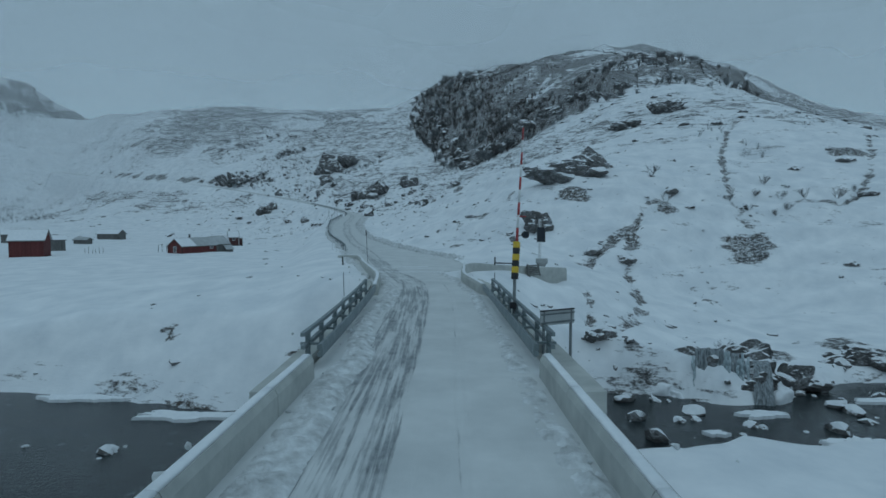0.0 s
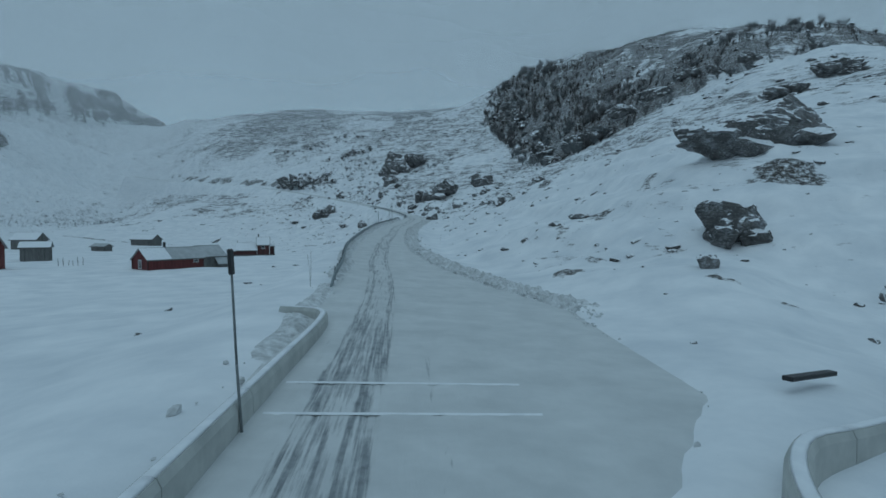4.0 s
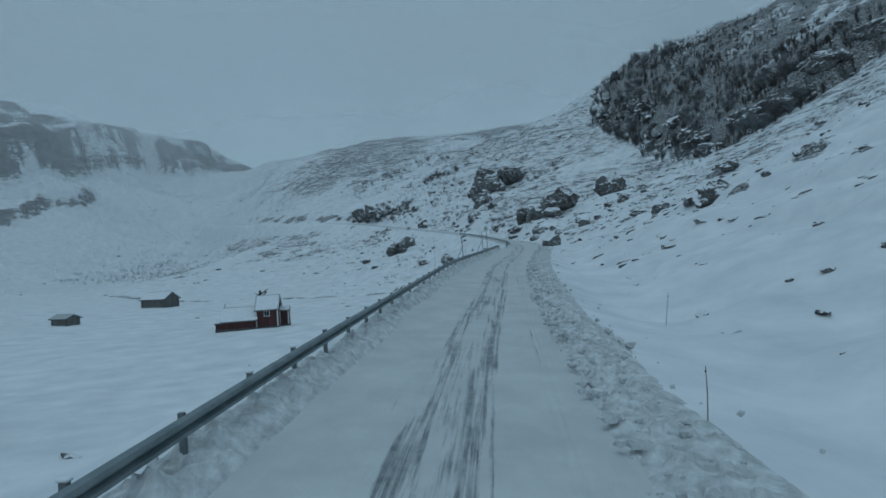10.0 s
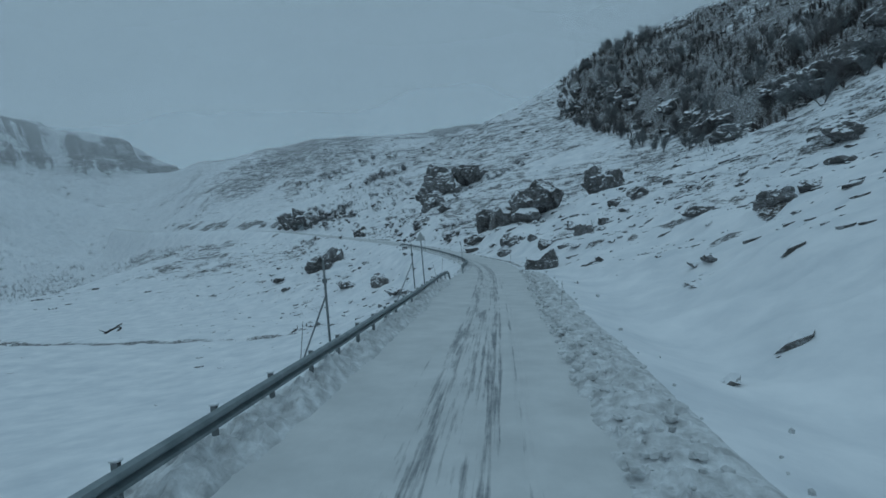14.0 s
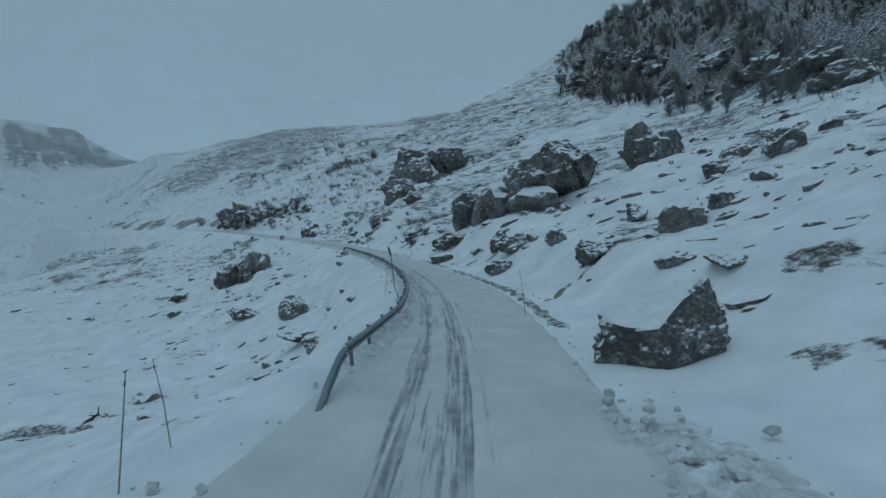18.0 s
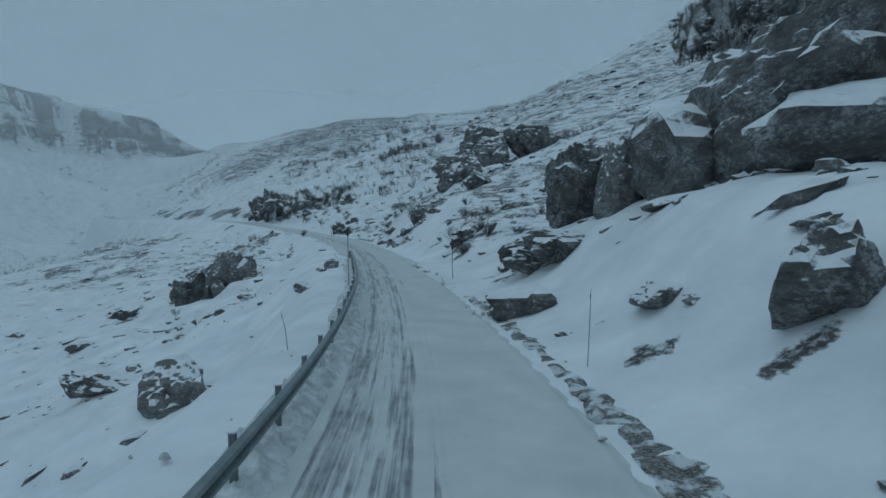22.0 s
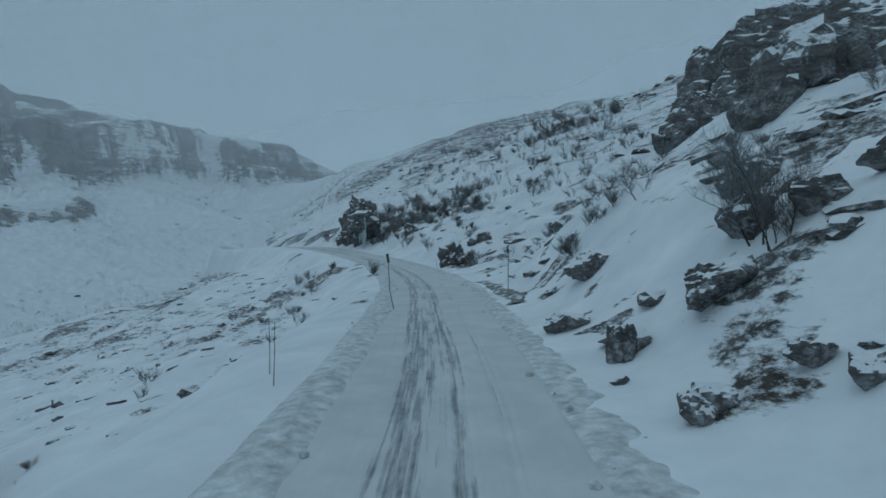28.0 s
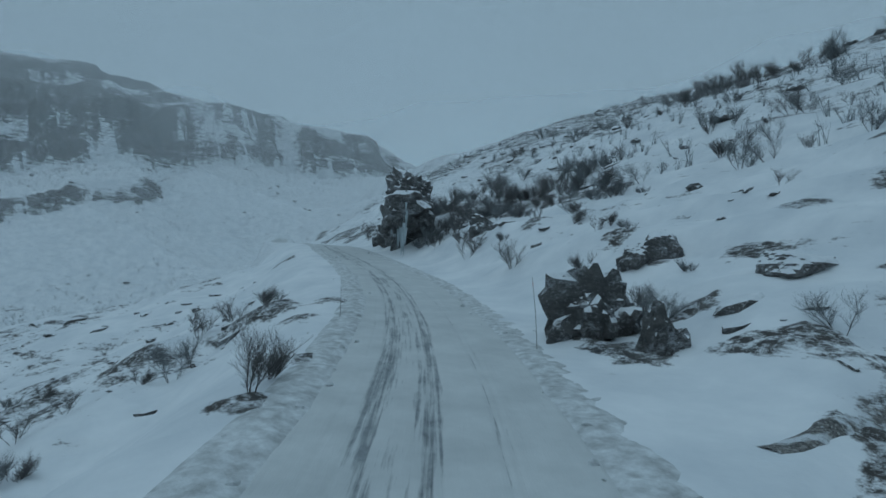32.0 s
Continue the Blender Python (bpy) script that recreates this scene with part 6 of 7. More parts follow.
SHRUBS = [shrub_proto(1, 1.3, 5, 0.5, M_BIRCH), shrub_proto(2, 0.95, 7, 0.9, M_BIRCH), shrub_proto(3, 1.7, 4, 0.4, M_FROST_HAZE), shrub_proto(4, 0.75, 8, 1.0, M_FROST_HAZE), shrub_proto(5, 1.15, 6, 0.7, M_FROST_HAZE), shrub_proto(6, 1.5, 3, 0.8, M_BIRCH)]
rnd = random.Random(21)


def plant(protos, x, y, s, used=set()):
    ob = protos[rnd.randrange(len(protos))]
    m = Matrix.Translation(drop(x, y, -0.02)) @ pose(0, 0, 0, rnd.uniform(-8, 8), rnd.uniform(-8, 8), rnd.uniform(0, 360)) @ Matrix.Diagonal((s, s, s, 1))
    if ob.location.z < -50:
        ob.matrix_world = m
        return ob
    o = copy_thing(ob, Matrix())
    o.matrix_basis = m
    return o


for x, y, s in ((-48.4, 239.6, 1.1), (-47.4, 241.5, 1.3), (-48.8, 243.5, 1.2), (-49.8, 242.5, 1.0), (-63.9, 270.6, 1.2), (-63.0, 269.8, 1.0), (-6.9, 28.4, 0.9), (-6.2, 29.2, 0.7), (-52.0, 252.5, 1.0), (-50.5, 255.0, 1.1), (-55.0, 262.0, 0.9), (-71.5, 281.0, 1.2), (-70.0, 282.5, 1.1),
                (-80.5, 291.5, 1.1), (-77.5, 289.0, 1.2), (-63.2, 266.2, 1.7), (-62.8, 265.4, 1.4), (-93.6, 287.4, 0.9), (-94.4, 288.2, 0.8)):
    plant(SHRUBS, x, y, s)
for (cx, cy), (sx, sy), n, s in (((-104, 294), (5, 6), 16, 1.0), ((-86, 264), (5, 8), 10, 0.7), ((-50, 250), (6, 9), 18, 0.9), ((-60, 285), (9, 9), 16, 1.1), ((-84, 305), (8, 6), 20, 1.2), ((-108, 316), (6, 4), 18, 1.4), ((-118, 322), (6, 4), 18, 1.7), ((-30, 240), (8, 10), 14, 1.1), ((45, 76), (6, 5), 14, 1.2), ((16, 34), (6, 3), 6, 0.7), ((-120, 326), (7, 4), 34, 2.0), ((-112, 328), (8, 5), 26, 1.8), ((-92, 330), (12, 6), 26, 1.7), ((-135, 334), (8, 5), 20, 2.0), ((-45, 300), (7, 8), 16, 2.2), ((-62, 322), (10, 6), 16, 1.8), ((-104, 357), (7, 5), 26, 2.3), ((-135, 396), (11, 6), 22, 2.5), ((-160, 389), (10, 8), 22, 2.3), ((-73, 277), (1.6, 1.4), 7, 1.0), ((-93, 298), (1.4, 1.0), 6, 1.0)):
    for _ in range(n):
        for tries in range(10):
            x, y = rnd.gauss(cx, sx), rnd.gauss(cy, sy)
            i, u, dist = near_road(np.array([x]), np.array([y]))
            if dist[0] > 6.0:
                plant(SHRUBS, x, y, s * rnd.uniform(0.45, 1.0))
                break


def tree_proto(seed, h):
    wood, twig = branch_lists(seed, h, 3 + seed % 2, 0.55, 0.012, 2, 5, 4, trunk=1.8)
    ob = thing("birch_tree", Matrix.Translation((0, 0, -60)), "dark leafless mountain birch on the rocky brow", "tree", "birches on the brow")
    link_mesh("trunk", *wood, M_BARK, ob)
    link_mesh("crown", *twig, M_FROST_HAZE if seed % 2 else M_BIRCH, ob)
    return ob


TREES = [tree_proto(11, 4.6), tree_proto(12, 5.6), tree_proto(13, 3.8), tree_proto(14, 5.0), tree_proto(15, 4.2)]
placed = 0
while placed < 300:
    k = rnd.randrange(len(FOOT))
    t = FOOT[min(k + 1, len(FOOT) - 1)] - FOOT[max(k - 1, 0)]
    t = t / np.linalg.norm(t)
    off = -7.0 + 42 * rnd.random() ** 1.3
    x, y = FOOT[k][0] - t[1] * off, FOOT[k][1] + t[0] * off
    if y > 430 or x > 130:
        continue
    plant(TREES, x, y, rnd.uniform(0.55, 1.0) * (0.7 if x > 25 else 1.0))
    placed += 1


def brow_woods():
    """The thicket that covers the brow behind its front trees, past counting."""
    V, F = [], []
    r = np.random.RandomState(19)
    nv = made = 0
    while made < 2600:
        k = r.randint(1, len(FOOT) - 1)
        t = FOOT[k + 1] - FOOT[k - 1]
        t = t / np.linalg.norm(t)
        off = -6 + 80 * r.rand() ** 1.3
        x, y = FOOT[k][0] - t[1] * off, FOOT[k][1] + t[0] * off
        if y > 440 or x > 150 or fbm(np.array([x / 20]), np.array([y / 20]), 3, 97)[0] < -0.10 + 0.10 * (x > 35):
            continue
        g = float(ground_z(x, y))
        h = r.uniform(1.6, 4.4) * (1.0 if off < 40 else 0.7) * (0.6 if x > 45 else 1.0)
        for _ in range(34):
            a, b = r.rand() * 6.28, r.uniform(0.05, 0.50)
            root = np.array([x, y, g - 0.1 + r.rand() * 0.5 * h])
            tip = np.array([x + math.cos(a) * b * h, y + math.sin(a) * b * h, min(root[2] + h * r.uniform(0.2, 0.5), g + h)])
            wv = np.array([-math.sin(a), math.cos(a), r.normal(0, 0.4)]) * r.uniform(0.02, 0.06)
            V += [root - wv, root + wv, tip]
            F.append((nv, nv + 1, nv + 2))
            nv += 3
        made += 1
    me = bpy.data.meshes.new("birch_thicket")
    me.from_pydata([tuple(v) for v in V], [], F)
    me.materials.append(M_TWIG)
    return tagged(new("birch_thicket", me), "dark leafless birch thicket covering the rocky brow", "thicket", kind="stuff")


brow_woods()


def slope_stones():
    """Flat stones and ledge ends that break the snow of the nearer slopes, past counting."""
    protos = []
    for k in range(5):
        bm = rock_bm(500 + k, (1, 0.55 + 0.08 * k, 0.30 + 0.05 * k), 2 if k < 2 else 1, 10, 0.2, 0.1)
        protos.append((np.array([v.co for v in bm.verts]), np.array([[v.index for v in f.verts] for f in bm.faces])))
        bm.free()
    r = np.random.RandomState(14)
    V, F = [], []
    nv = made = 0
    # centre, spread, count, largest width
    for (cx, cy), (sx, sy), n, hi in (((-22, 215), (16, 22), 820, 1.5), ((-10, 172), (12, 24), 620, 1.4), ((-5, 120), (12, 26), 200, 0.9), ((-45, 262), (14, 20), 560, 1.4), ((-62, 232), (16, 20), 620, 1.3), ((-98, 270), (16, 16), 330, 1.2),
                                      ((-80, 302), (16, 10), 330, 1.4), ((20, 75), (14, 16), 200, 1.0), ((14, 38), (12, 5), 150, 0.9), ((-130, 320), (22, 18), 300, 1.8), ((-112, 300), (10, 10), 180, 1.0), ((0, 235), (22, 14), 420, 1.8)):
        for _ in range(n):
            x, y = r.normal(cx, sx), r.normal(cy, sy)
            if fbm(np.array([x / 8]), np.array([y / 8]), 2, 99)[0] < r.uniform(-0.25, 0.1):
                continue
            i, u, dist = near_road(np.array([x]), np.array([y]))
            if dist[0] < (EDGE_R if u[0] > 0 else EDGE_L)[i[0]] + 5.0:
                continue
            base, tri = protos[r.randint(5)]
            w = 0.18 + hi * r.rand() ** 2.6
            a = math.radians(heading(min(max(y, 0), 330)) + r.normal(0, 35))
            R = np.array([[math.cos(a), -math.sin(a), 0], [math.sin(a), math.cos(a), 0], [0, 0, 1]])
            e = 0.8
            gx = (float(ground_z(x + e, y)) - float(ground_z(x - e, y))) / (2 * e)
            gy = (float(ground_z(x, y + e)) - float(ground_z(x, y - e))) / (2 * e)
            p = (base * [w * r.uniform(1.0, 1.6), w, w * r.uniform(0.6, 1.3)]) @ R.T
            p[:, 2] += 0.6 * (p[:, 0] * gx + p[:, 1] * gy) + float(ground_z(x, y)) + 0.02 * w
            V.append(p + [x, y, 0])
            F.append(tri + nv)
            nv += len(base)
    me = bpy.data.meshes.new("slope_stones")
    me.from_pydata(np.vstack(V).tolist(), [], np.vstack(F).tolist())
    me.materials.append(M_ROCK_BARE)
    return tagged(new("slope_stones", me), "countless flat dark stones breaking through the snow slopes", "stones", kind="stuff")


slope_stones()


def hill_scrub():
    """Low birch scrub on the far hills and along the ridge, past counting."""
    V, F = [], []
    r = np.random.RandomState(9)
    nv = 0
    want = 6400
    made = 0
    while made < want:
        zone = r.rand()
        if zone < 0.55:
            x, y = r.uniform(-300, -50), r.uniform(300, 600)
        elif zone < 0.72:
            x, y = r.uniform(-470, -280), r.uniform(300, 620)
        else:
            x, y = r.uniform(0, 190), r.uniform(90, 470)
        if fbm(np.array([x / 34]), np.array([y / 34]), 3, 91)[0] < 0.02 + 0.12 * (zone > 0.72):
            continue
        i, u, dist = near_road(np.array([x]), np.array([y]))
        if dist[0] < 9 or (x > 0 and y < 190 and x < 45):
            continue
        g = float(ground_z(x, y))
        h = r.uniform(0.8, 2.3)
        for _ in range(9):
            a, b = r.rand() * 6.28, r.uniform(0.1, 0.75)
            tip = np.array([x + math.cos(a) * b * h, y + math.sin(a) * b * h, g + h * r.uniform(0.6, 1.0)])
            root = np.array([x + r.normal(0, 0.1), y + r.normal(0, 0.1), g - 0.1])
            wv = np.array([-math.sin(a), math.cos(a), 0]) * r.uniform(0.014, 0.034)
            V += [root - wv, root + wv, tip]
            F.append((nv, nv + 1, nv + 2))
            up = np.array([0, 0, r.uniform(0.03, 0.06)])
            mid = root * 0.45 + tip * 0.55
            tip2 = mid + np.array([r.normal(0, 0.3), r.normal(0, 0.3), 0.5]) * h * 0.5
            V += [mid - wv * 0.7, mid + wv * 0.7 + up, tip2]
            F.append((nv + 3, nv + 4, nv + 5))
            nv += 6
        made += 1
    me = bpy.data.meshes.new("birch_scrub")
    me.from_pydata([tuple(v) for v in V], [], F)
    me.materials.append(M_FROST_HAZE)
    ob = new("birch_scrub", me)
    return tagged(ob, "frosted, haze-greyed low birch scrub dotted over the far hills", "scrub", kind="stuff")


hill_scrub()


# ---- ploughed snow along the road ----
def berm(y0, y1, side, width, height, seed, gap=0.0, fine=4, rough=1.0):
    i0, i1 = at_y(y0), at_y(y1)
    n = (i1 - i0) * fine
    s = np.linspace(i0, i1, n)
    c = np.linspace(0, 1, 30)
    SS, CC = np.meshgrid(s, c, indexing="ij")
    E = np.interp(s, np.arange(len(LINE)), EDGE_R if side > 0 else EDGE_L)[:, None]
    wob = fbm(SS / 9, CC * 0, 2, seed) * 0.5 * rough
    U = side * (E + gap + wob - 0.25 + CC * width)
    lx, ly, lz, rx, ry, tl = (np.interp(SS, np.arange(len(LINE)), a) for a in (LINE[:, 0], LINE[:, 1], LINE[:, 2], RIGHT[:, 0], RIGHT[:, 1], TILT_R))
    X2, Y2 = lx + rx * U, ly + ry * U
    rise = np.sin(np.pi * np.clip(CC, 0, 1)) ** 0.7
    ends = np.minimum(step(i0, i0 + 8, SS), 1 - step(i1 - 8, i1, SS))
    lump = np.maximum(fbm(X2 / 0.42, Y2 / 0.42, 4, seed + 3) + 0.15, 0) * 1.6 + np.maximum(fbm(X2 / 0.16, Y2 / 0.16, 3, seed + 5), 0) * 1.3
    zg = np.minimum(lz - U * tl, 1e9)
    zz = zg - 0.10 + (height * rise * (0.45 + rough * lump + 0.4 * (1 - rough)) + 0.02) * ends + 0.04 * CC
    ob = grid_mesh("snow_bank", np.stack([X2, Y2, zz], 2), M_BERM, smooth=rough < 0.8)
    return tagged(ob, "lumpy ploughed snow bank along the road edge", "snow bank", kind="structure")


berm(54, 86, 1, 2.3, 0.42, 1)
berm(85, 176, 1, 1.9, 0.26, 2)
berm(46, 63, -1, 1.0, 0.22, 3, 0.1)
berm(63, 168, -1, 1.2, 0.36, 4, -0.25)
berm(178, 246, -1, 1.1, 0.32, 5, -0.25)
berm(248, 330, -1, 1.2, 0.17, 6, 0.1, rough=0.5)
berm(236, 330, 1, 1.3, 0.14, 7, 0.1, rough=0.4)
berm(2, 40, 1, 0.65, 0.13, 8, -0.55, 10)
berm(2, 40, -1, 0.85, 0.16, 9, -0.75, 10)


def snow_lumps():
    """Broken lumps rolled off the plough."""
    bm0 = bmesh.new()
    bmesh.ops.create_icosphere(bm0, subdivisions=1, radius=0.5)
    base = np.array([v.co for v in bm0.verts])
    tri = np.array([[v.index for v in f.verts] for f in bm0.faces])
    bm0.free()
    r = np.random.RandomState(3)
    V, F = [], []
    for k in range(2600):
        if r.rand() < 0.7:
            y, side = r.uniform(52, 176), 1
        else:
            y, side = r.uniform(5, 320), (1 if r.rand() < 0.5 else -1)
        i = at_y(y)
        e = (EDGE_R if side > 0 else EDGE_L)[i]
        u = side * (e - 0.3 + abs(r.normal(0, 0.9)))
        w = 0.05 + 0.22 * r.rand() ** 3
        p = beside(y, u)
        a = base * [w * r.uniform(0.7, 1.3), w * r.uniform(0.7, 1.3), w * 0.8] + r.normal(0, 0.07, base.shape) * w
        V.append(a + [p.x, p.y, p.z + 0.02 + (0.14 if side > 0 and 54 < y < 176 else 0)])
        F.append(tri + k * len(base))
    me = bpy.data.meshes.new("snow_lumps")
    me.from_pydata(np.vstack(V).tolist(), [], np.vstack(F).tolist())
    me.materials.append(M_BERM)
    return tagged(new("snow_lumps", me), "broken lumps of ploughed snow beside the road", "snow lumps", kind="stuff")


snow_lumps()


# ---- wet gravel where water runs beside the road ----
def seep_bed(pts, wid, label):
    line = spline([(*p, 0) for p in pts], 0.25)
    t = np.gradient(line[:, :2], axis=0)
    t /= np.linalg.norm(t, axis=1)[:, None]
    c = np.linspace(-1, 1, 9)
    run = np.arange(len(line))[:, None]
    U = c[None] * wid * (0.55 + 1.6 * np.abs(fbm(run / 7.0, c[None] * 0, 2, 15))) + 0.5 * wid * fbm(run / 3.0, np.sign(c)[None] * 5.0, 3, 16)
    px, py = line[:, 0][:, None] + t[:, 1][:, None] * U, line[:, 1][:, None] - t[:, 0][:, None] * U
    g = ground_z(px, py)
    zz = g + 0.07 * (1 - np.abs(c)[None] ** 2) - 0.01 + 0.09 * fbm(px / 0.3, py / 0.3, 3, 17)
    return tagged(grid_mesh("gravel_seep", np.stack([px, py, zz], 2), M_GRAVEL), label, "gravel", kind="structure")


def ditch_line(y0, y1, off):
    return [tuple(beside(y, EDGE_R[at_y(y)] + off).to_2d()) for y in np.arange(y0, y1, 2.0)]


seep_bed(ditch_line(184, 226, 0.75), 0.34, "wet brown gravel in the roadside ditch")
seep_bed([(-52.3, 239.5), (-51.4, 238.1), (-50.5, 236.8)], 0.28, "wet brown gravel in a gap of the snow")
seep_bed([(-50.1, 235.8), (-49.6, 235.1), (-49.0, 234.4)], 0.26, "wet brown gravel in a gap of the snow")
seep_bed([(-26.6, 197), (-27.6, 195.7), (-28.5, 193.4), (-29.1, 191.3)], 0.25, "brown seep running down to the road ditch")
seep_bed([(-81.2, 284.2), (-79.6, 282.5), (-77.0, 279.2), (-75.4, 277.2), (-74.0, 275.4), (-73.2, 273.8)], 0.62, "brown gravel washed out beside the road")
seep_bed([(-84.6, 294.6), (-85.2, 292.9), (-86.0, 291.2)], 0.4, "brown gravel washed out beside the road")


# ---- stones, ice shelves and the little fall at the river ----
rnd = random.Random(40)
made = 0
BED = ([], [])
while made < 150:
    k = rnd.randrange(len(RIVER))
    x, y = RIVER[k][0] + rnd.gauss(0, 3.2), RIVER[k][1] + rnd.gauss(0, 3.6)
    if not (-32 < x < 40) or (x < 5 and made > 40) or (-3.2 < x < 3.2 and 8 < y < 33):
        continue
    w = 0.3 + 1.3 * rnd.random() ** 2.2
    me = PROTO[rnd.randrange(9)]
    b = drop(x, y)
    m = Matrix.Translation((x, y, max(b.z, WATER_Z - 0.1) + 0.12 * w)) @ pose(0, 0, 0, rnd.uniform(-15, 15), rnd.uniform(-15, 15), rnd.uniform(0, 360)) @ Matrix.Diagonal((w, w, w * 1.1, 1))
    made += 1
    if made <= 45:
        ob = new("boulder", me)
        ob.matrix_world = m
        tagged(ob, "snow-capped wet stone in the river bed", "boulder", "stones in the river")
    else:
        n0 = len(BED[0])
        BED[0].extend(tuple(m @ v.co) for v in me.vertices)
        BED[1].extend(tuple(n0 + i for i in p.vertices) for p in me.polygons)
me = bpy.data.meshes.new("river_stones")
me.from_pydata(BED[0], [], BED[1])
me.materials.append(M_ROCK)
tagged(new("river_stones", me), "snow-capped stones strewn along the river banks", "stones", kind="stuff")


def ice_shelf(cx, cy, rx, ry, seed):
    """A ragged plate of snow-covered ice on the water's edge."""
    n = 72
    bm = bmesh.new()
    top, low = [], []
    for k in range(n):
        a = 6.2832 * k / n
        r = 0.9 + 0.5 * noise.noise(Vector((math.cos(a) * 1.6 + seed, math.sin(a) * 1.6, 0))) + 0.3 * noise.noise(Vector((math.cos(a) * 6 + seed, math.sin(a) * 6, 3)))
        top.append(bm.verts.new((cx + rx * r * math.cos(a), cy + ry * r * math.sin(a), WATER_Z + 0.16)))
        low.append(bm.verts.new((cx + rx * r * 1.04 * math.cos(a), cy + ry * r * 1.04 * math.sin(a), WATER_Z - 0.04)))
    bm.faces.new(top)
    for k in range(n):
        j = (k + 1) % n
        bm.faces.new((low[k], low[j], top[j], top[k]))
    me = bpy.data.meshes.new("ice_shelf")
    bm.to_mesh(me)
    bm.free()
    me.materials.append(M_SNOW)
    return tagged(new("ice_shelf", me), "thin snow-covered ice shelf at the river's edge", "ice", "ice shelves on the river")


for cx, cy, rx, ry, sd in ((-13, 27.6, 3.0, 0.6, 1), (-20, 30.4, 2.4, 0.6, 2), (-9.5, 26.0, 1.4, 0.6, 3), (9.0, 22.6, 1.6, 0.8, 4), (12.5, 23.2, 1.3, 0.6, 5), (18.5, 24.4, 2.0, 0.9, 6), (12.6, 25.6, 0.5, 0.35, 7), (16.2, 28.2, 1.4, 0.5, 9), (26, 27.2, 2.0, 0.8, 8), (24, 30.4, 1.6, 0.5, 10)):
    ice_shelf(cx, cy, rx, ry, sd)


def small_fall():
    """Water half frozen over a dark ledge above the pool, between rounded drifts."""
    c = Vector((14.9, 30.9, WATER_Z))
    ob = thing("waterfall", Matrix.Translation(c) @ pose(0, 0, 0, 0, 0, -14), "small half-frozen waterfall over a dark rock ledge", "waterfall")
    r = random.Random(8)
    bm = rock_bm(301, (6.8, 2.6, 5.6), 5, 12, 0.2, 0.08)
    bmesh.ops.translate(bm, vec=(0.3, 1.25, 0.3), verts=bm.verts)
    part("ledge", bm, M_ROCK_BARE, ob, "dark wet rock ledge")
    for x0, x1, top, lean in ((-0.9, 0.55, 2.85, 0.35), (0.75, 1.35, 2.6, 0.5), (2.05, 2.9, 2.3, 0.9)):
        n, k = 26, 22
        P = np.zeros((n, k, 3))
        X1, T1 = np.meshgrid(np.linspace(x0, x1, k), np.linspace(0, 1, n))
        P[..., 0] = X1 + 0.25 * T1 * (X1 - (x0 + x1) / 2)
        P[..., 1] = 0.45 - lean * T1**0.6 - 0.16 * np.abs(fbm(X1 / 0.14, T1 * 0.7, 3, 121)) - 0.10 * fbm(X1 / 0.5, T1 * 3, 2, 123)
        P[..., 2] = top * (1 - T1) - 0.05 + 0.2 * fbm(X1 / 0.4, T1 * 0, 2, 125)
        sheet = grid_mesh("falling_water", P, M_FALL)
        sheet.parent = ob
        sheet["label"] = "streaked sheet of falling water and ice"
    for k in range(22):
        x = r.choice((r.uniform(-1.7, -0.9), r.uniform(0.5, 0.9), r.uniform(1.2, 1.9)))
        top, low = 2.5 + r.uniform(-0.5, 0.2), r.uniform(-0.05, 1.0)
        w, y0 = r.uniform(0.04, 0.10), r.uniform(-0.1, 0.15)
        bm = bmesh.new()
        q0 = Vector((x, y0 + 0.25, top))
        for j in range(5):
            t = (j + 1) / 5
            q = Vector((x + r.gauss(0, 0.05), y0 + 0.25 - 0.5 * t, top + (low - top) * t))
            tube_bm(bm, q0, q, w * (1.2 - 0.2 * j), w * (1.0 - 0.2 * j) + 0.01, 7)
            q0 = q
        part("icicle", bm, M_ICE, ob, "pale icicle", True)
    for k, (x, y, z, sz) in enumerate(((-1.7, 0.3, 0.0, (1.3, 1.2, 1.0)), (1.75, 0.2, 0.4, (0.6, 0.8, 2.2)), (-2.6, 0.6, 0.2, (1.6, 1.2, 1.2)), (3.3, 0.5, 0.2, (1.6, 1.2, 1.4)))):
        bm = rock_bm(330 + k, sz, 4, 5, 0.07)
        bmesh.ops.translate(bm, vec=(x, y, z), verts=bm.verts)
        part("snow_mound", bm, M_SNOW, ob, "rounded drift of snow", True)
    return ob


small_fall()
crag(20.5, 32.6, 3.0, 1.6, 1.4, name="outcrop", label="dark wet ledge above the river", material=M_ROCK_BARE, turn=10)
crag(27.0, 36.0, 4.0, 1.8, 2.0, name="outcrop", label="dark wet ledge above the river", material=M_ROCK_BARE, turn=-15)
crag(9.6, 34.6, 2.0, 1.0, 1.4, name="outcrop", label="brown rock at the gully's mouth", material=M_ROCK, turn=30)


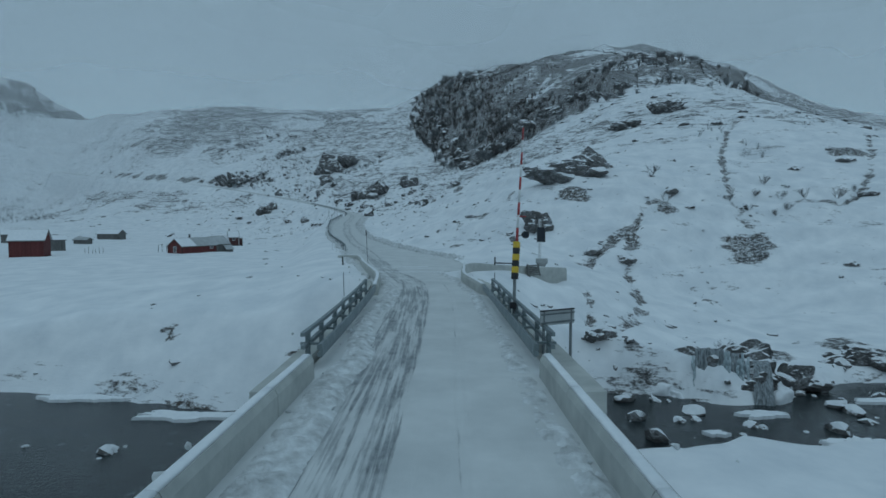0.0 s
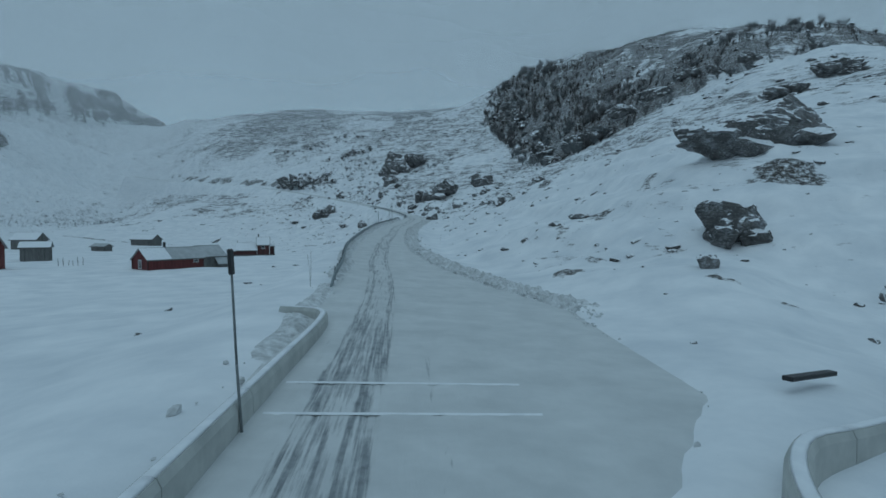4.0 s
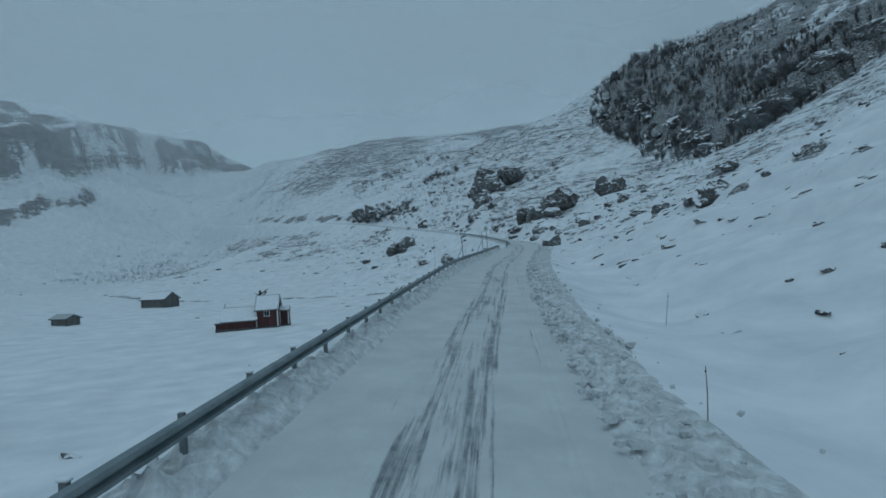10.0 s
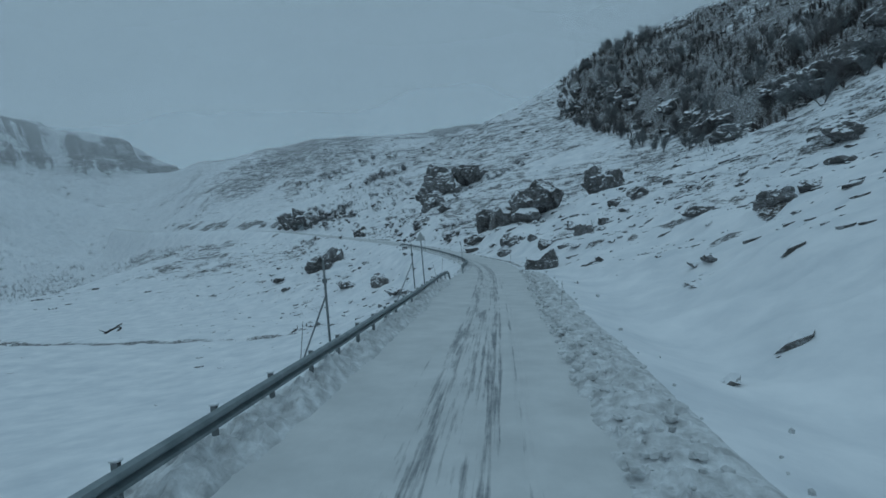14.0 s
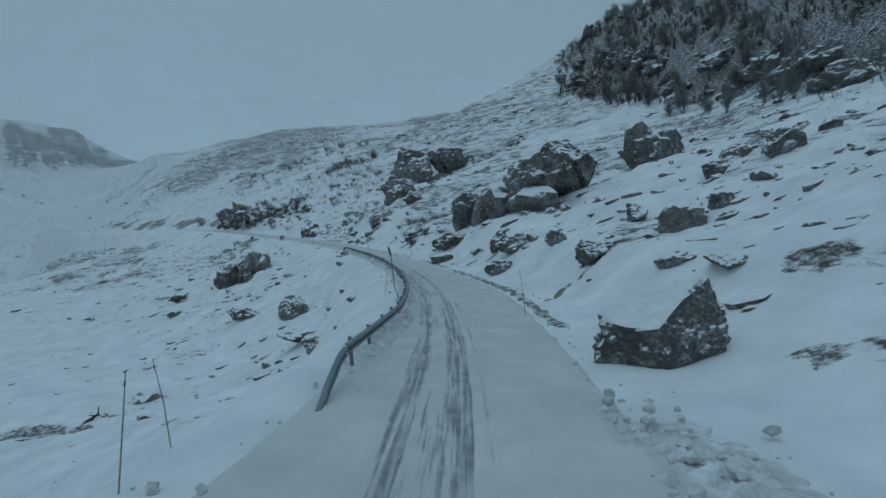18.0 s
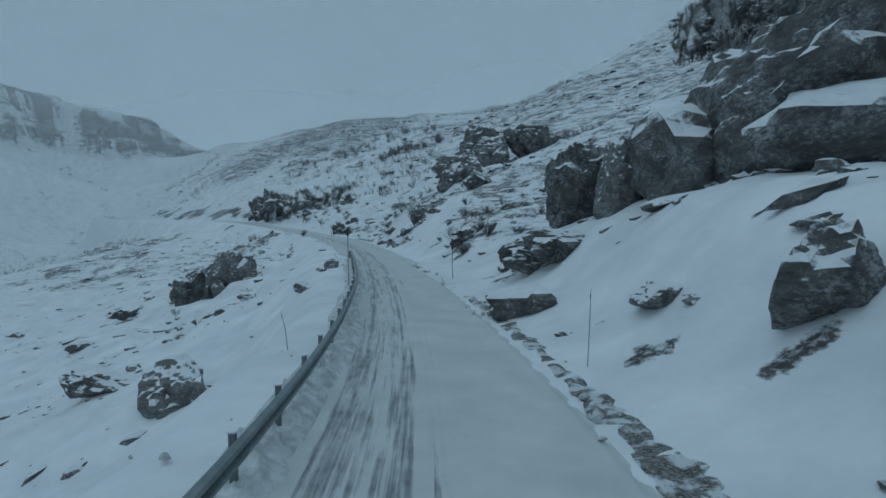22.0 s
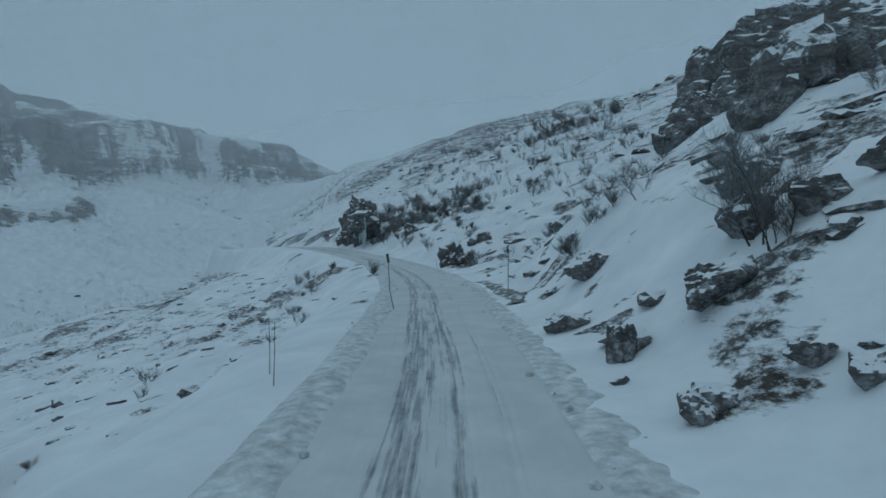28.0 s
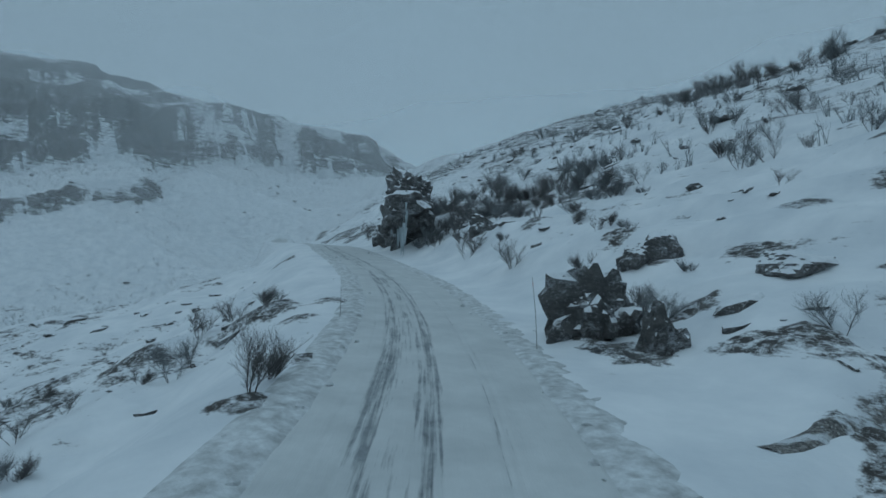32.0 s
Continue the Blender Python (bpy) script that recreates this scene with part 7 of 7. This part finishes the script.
# ---- single stones and dead wood, placed to fit the camera's view ----
rnd = random.Random(61)
for x, y, w in ((-3.4, 83.8, 0.9), (4.1, 69.6, 0.8), (-8.5, 136.8, 1.1), (-13.8, 135, 0.6), (-13.8, 131.9, 0.6), (-15.5, 31.4, 0.7), (-24.3, 32.4, 0.3), (-7.3, 35.2, 0.3), (-12.6, 39.3, 0.1), (6.8, 39.4, 0.4), (-16.2, 45.5, 0.5), (-7.4, 88.6, 0.4), (-8.4, 91, 0.4), (-8.2, 98, 0.3), (-8.3, 107.5, 0.6), (-17.2, 155.9, 0.8), (-16.1, 161.7, 0.9), (-56.9, 234.8, 0.7), (-47.5, 238.2, 0.4), (-46.9, 239, 0.7), (-50.5, 241.7, 0.8), (-60.7, 242.3, 0.7), (-47, 243.4, 0.6), (-51.3, 244.8, 0.9), (-61.5, 261.6, 0.4), (-63.7, 261.7, 0.7), (-65.5, 263.2, 0.4), (-61.6, 264.6, 0.8), (-66.3, 265.8, 0.9), (-65.8, 267.3, 0.9), (-74.9, 279.4, 0.8), (-74.5, 280.1, 0.8), (-78.3, 283.2, 0.7), (-78.3, 286, 0.7)):
    ob = new("boulder", PROTO[rnd.randrange(9)])
    w *= 0.95
    ob.matrix_world = Matrix.Translation(drop(x, y, 0.10 * w)) @ pose(0, 0, 0, rnd.uniform(-12, 12), rnd.uniform(-12, 12), rnd.uniform(0, 360)) @ Matrix.Diagonal((w * 1.2, w * 1.2, w, 1))
    tagged(ob, "weathered grey stone poking out of the snow slope", "boulder", "stones on the snow slopes")


def dead_wood(x, y, s, seed):
    """A weathered root stump thrown up by the creek."""
    r = random.Random(seed)
    ob = thing("stump", Matrix.Translation(drop(x, y)), "weathered driftwood stump lying by the creek", "stump", "driftwood by the creek")
    p, d = Vector((0, 0, -0.1)), Vector((0.5, 0.2, 0.6))
    for k in range(5):
        q = p + d * s * 0.4
        part("root", Tb(p, q, s * (0.20 - 0.03 * k), s * (0.17 - 0.03 * k), 7), M_BARK, ob, smooth=True)
        if k:
            e = Vector((r.gauss(0, 1), r.gauss(0, 1), r.uniform(0.2, 1))).normalized()
            part("limb", Tb(p, p + e * s * r.uniform(0.5, 1.1), s * 0.09, s * 0.03, 6), M_BARK, ob, smooth=True)
        p, d = q, (d + Vector((r.gauss(0, 0.4), r.gauss(0, 0.4), r.gauss(0, 0.3))))
    return ob


dead_wood(-107.8, 211.9, 1.3, 1)
dead_wood(-109.0, 216.0, 1.0, 2)
dead_wood(-63.8, 200.5, 0.8, 3)


# ---- see-through sheets that imitate haze and low cloud on the far hills ----
def haze_material():
    m, n, l, b = mat("haze_and_cloud")
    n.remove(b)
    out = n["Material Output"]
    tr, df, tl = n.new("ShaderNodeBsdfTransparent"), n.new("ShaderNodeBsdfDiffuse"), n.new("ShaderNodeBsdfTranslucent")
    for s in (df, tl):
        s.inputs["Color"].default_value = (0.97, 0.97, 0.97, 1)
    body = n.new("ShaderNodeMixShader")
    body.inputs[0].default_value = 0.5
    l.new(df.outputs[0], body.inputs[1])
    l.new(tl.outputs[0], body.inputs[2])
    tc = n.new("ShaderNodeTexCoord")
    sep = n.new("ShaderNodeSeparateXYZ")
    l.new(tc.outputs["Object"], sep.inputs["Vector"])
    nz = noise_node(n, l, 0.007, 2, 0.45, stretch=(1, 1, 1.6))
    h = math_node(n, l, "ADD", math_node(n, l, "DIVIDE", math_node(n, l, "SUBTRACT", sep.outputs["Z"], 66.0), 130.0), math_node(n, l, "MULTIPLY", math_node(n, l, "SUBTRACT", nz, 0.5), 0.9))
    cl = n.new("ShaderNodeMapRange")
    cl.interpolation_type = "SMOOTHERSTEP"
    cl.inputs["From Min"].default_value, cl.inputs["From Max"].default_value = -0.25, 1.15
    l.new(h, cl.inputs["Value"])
    # opacity painted as thin haze low down, thickening to cloud with height
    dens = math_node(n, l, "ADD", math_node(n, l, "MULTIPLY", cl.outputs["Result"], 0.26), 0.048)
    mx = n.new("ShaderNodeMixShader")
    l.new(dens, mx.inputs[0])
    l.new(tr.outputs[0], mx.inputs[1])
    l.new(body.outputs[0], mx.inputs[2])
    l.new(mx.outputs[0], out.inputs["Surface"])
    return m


M_HAZE = haze_material()
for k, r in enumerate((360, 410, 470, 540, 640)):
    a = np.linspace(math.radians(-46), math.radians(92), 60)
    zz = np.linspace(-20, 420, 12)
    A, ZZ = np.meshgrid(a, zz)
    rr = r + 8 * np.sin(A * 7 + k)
    # bowed haze sheets round the head of the valley
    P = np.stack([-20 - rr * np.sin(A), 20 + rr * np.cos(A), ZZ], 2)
    tagged(grid_mesh("haze_cloud_sheet", P, M_HAZE), "see-through sheet imitating haze and low cloud over the far hills", "cloud", kind="structure")
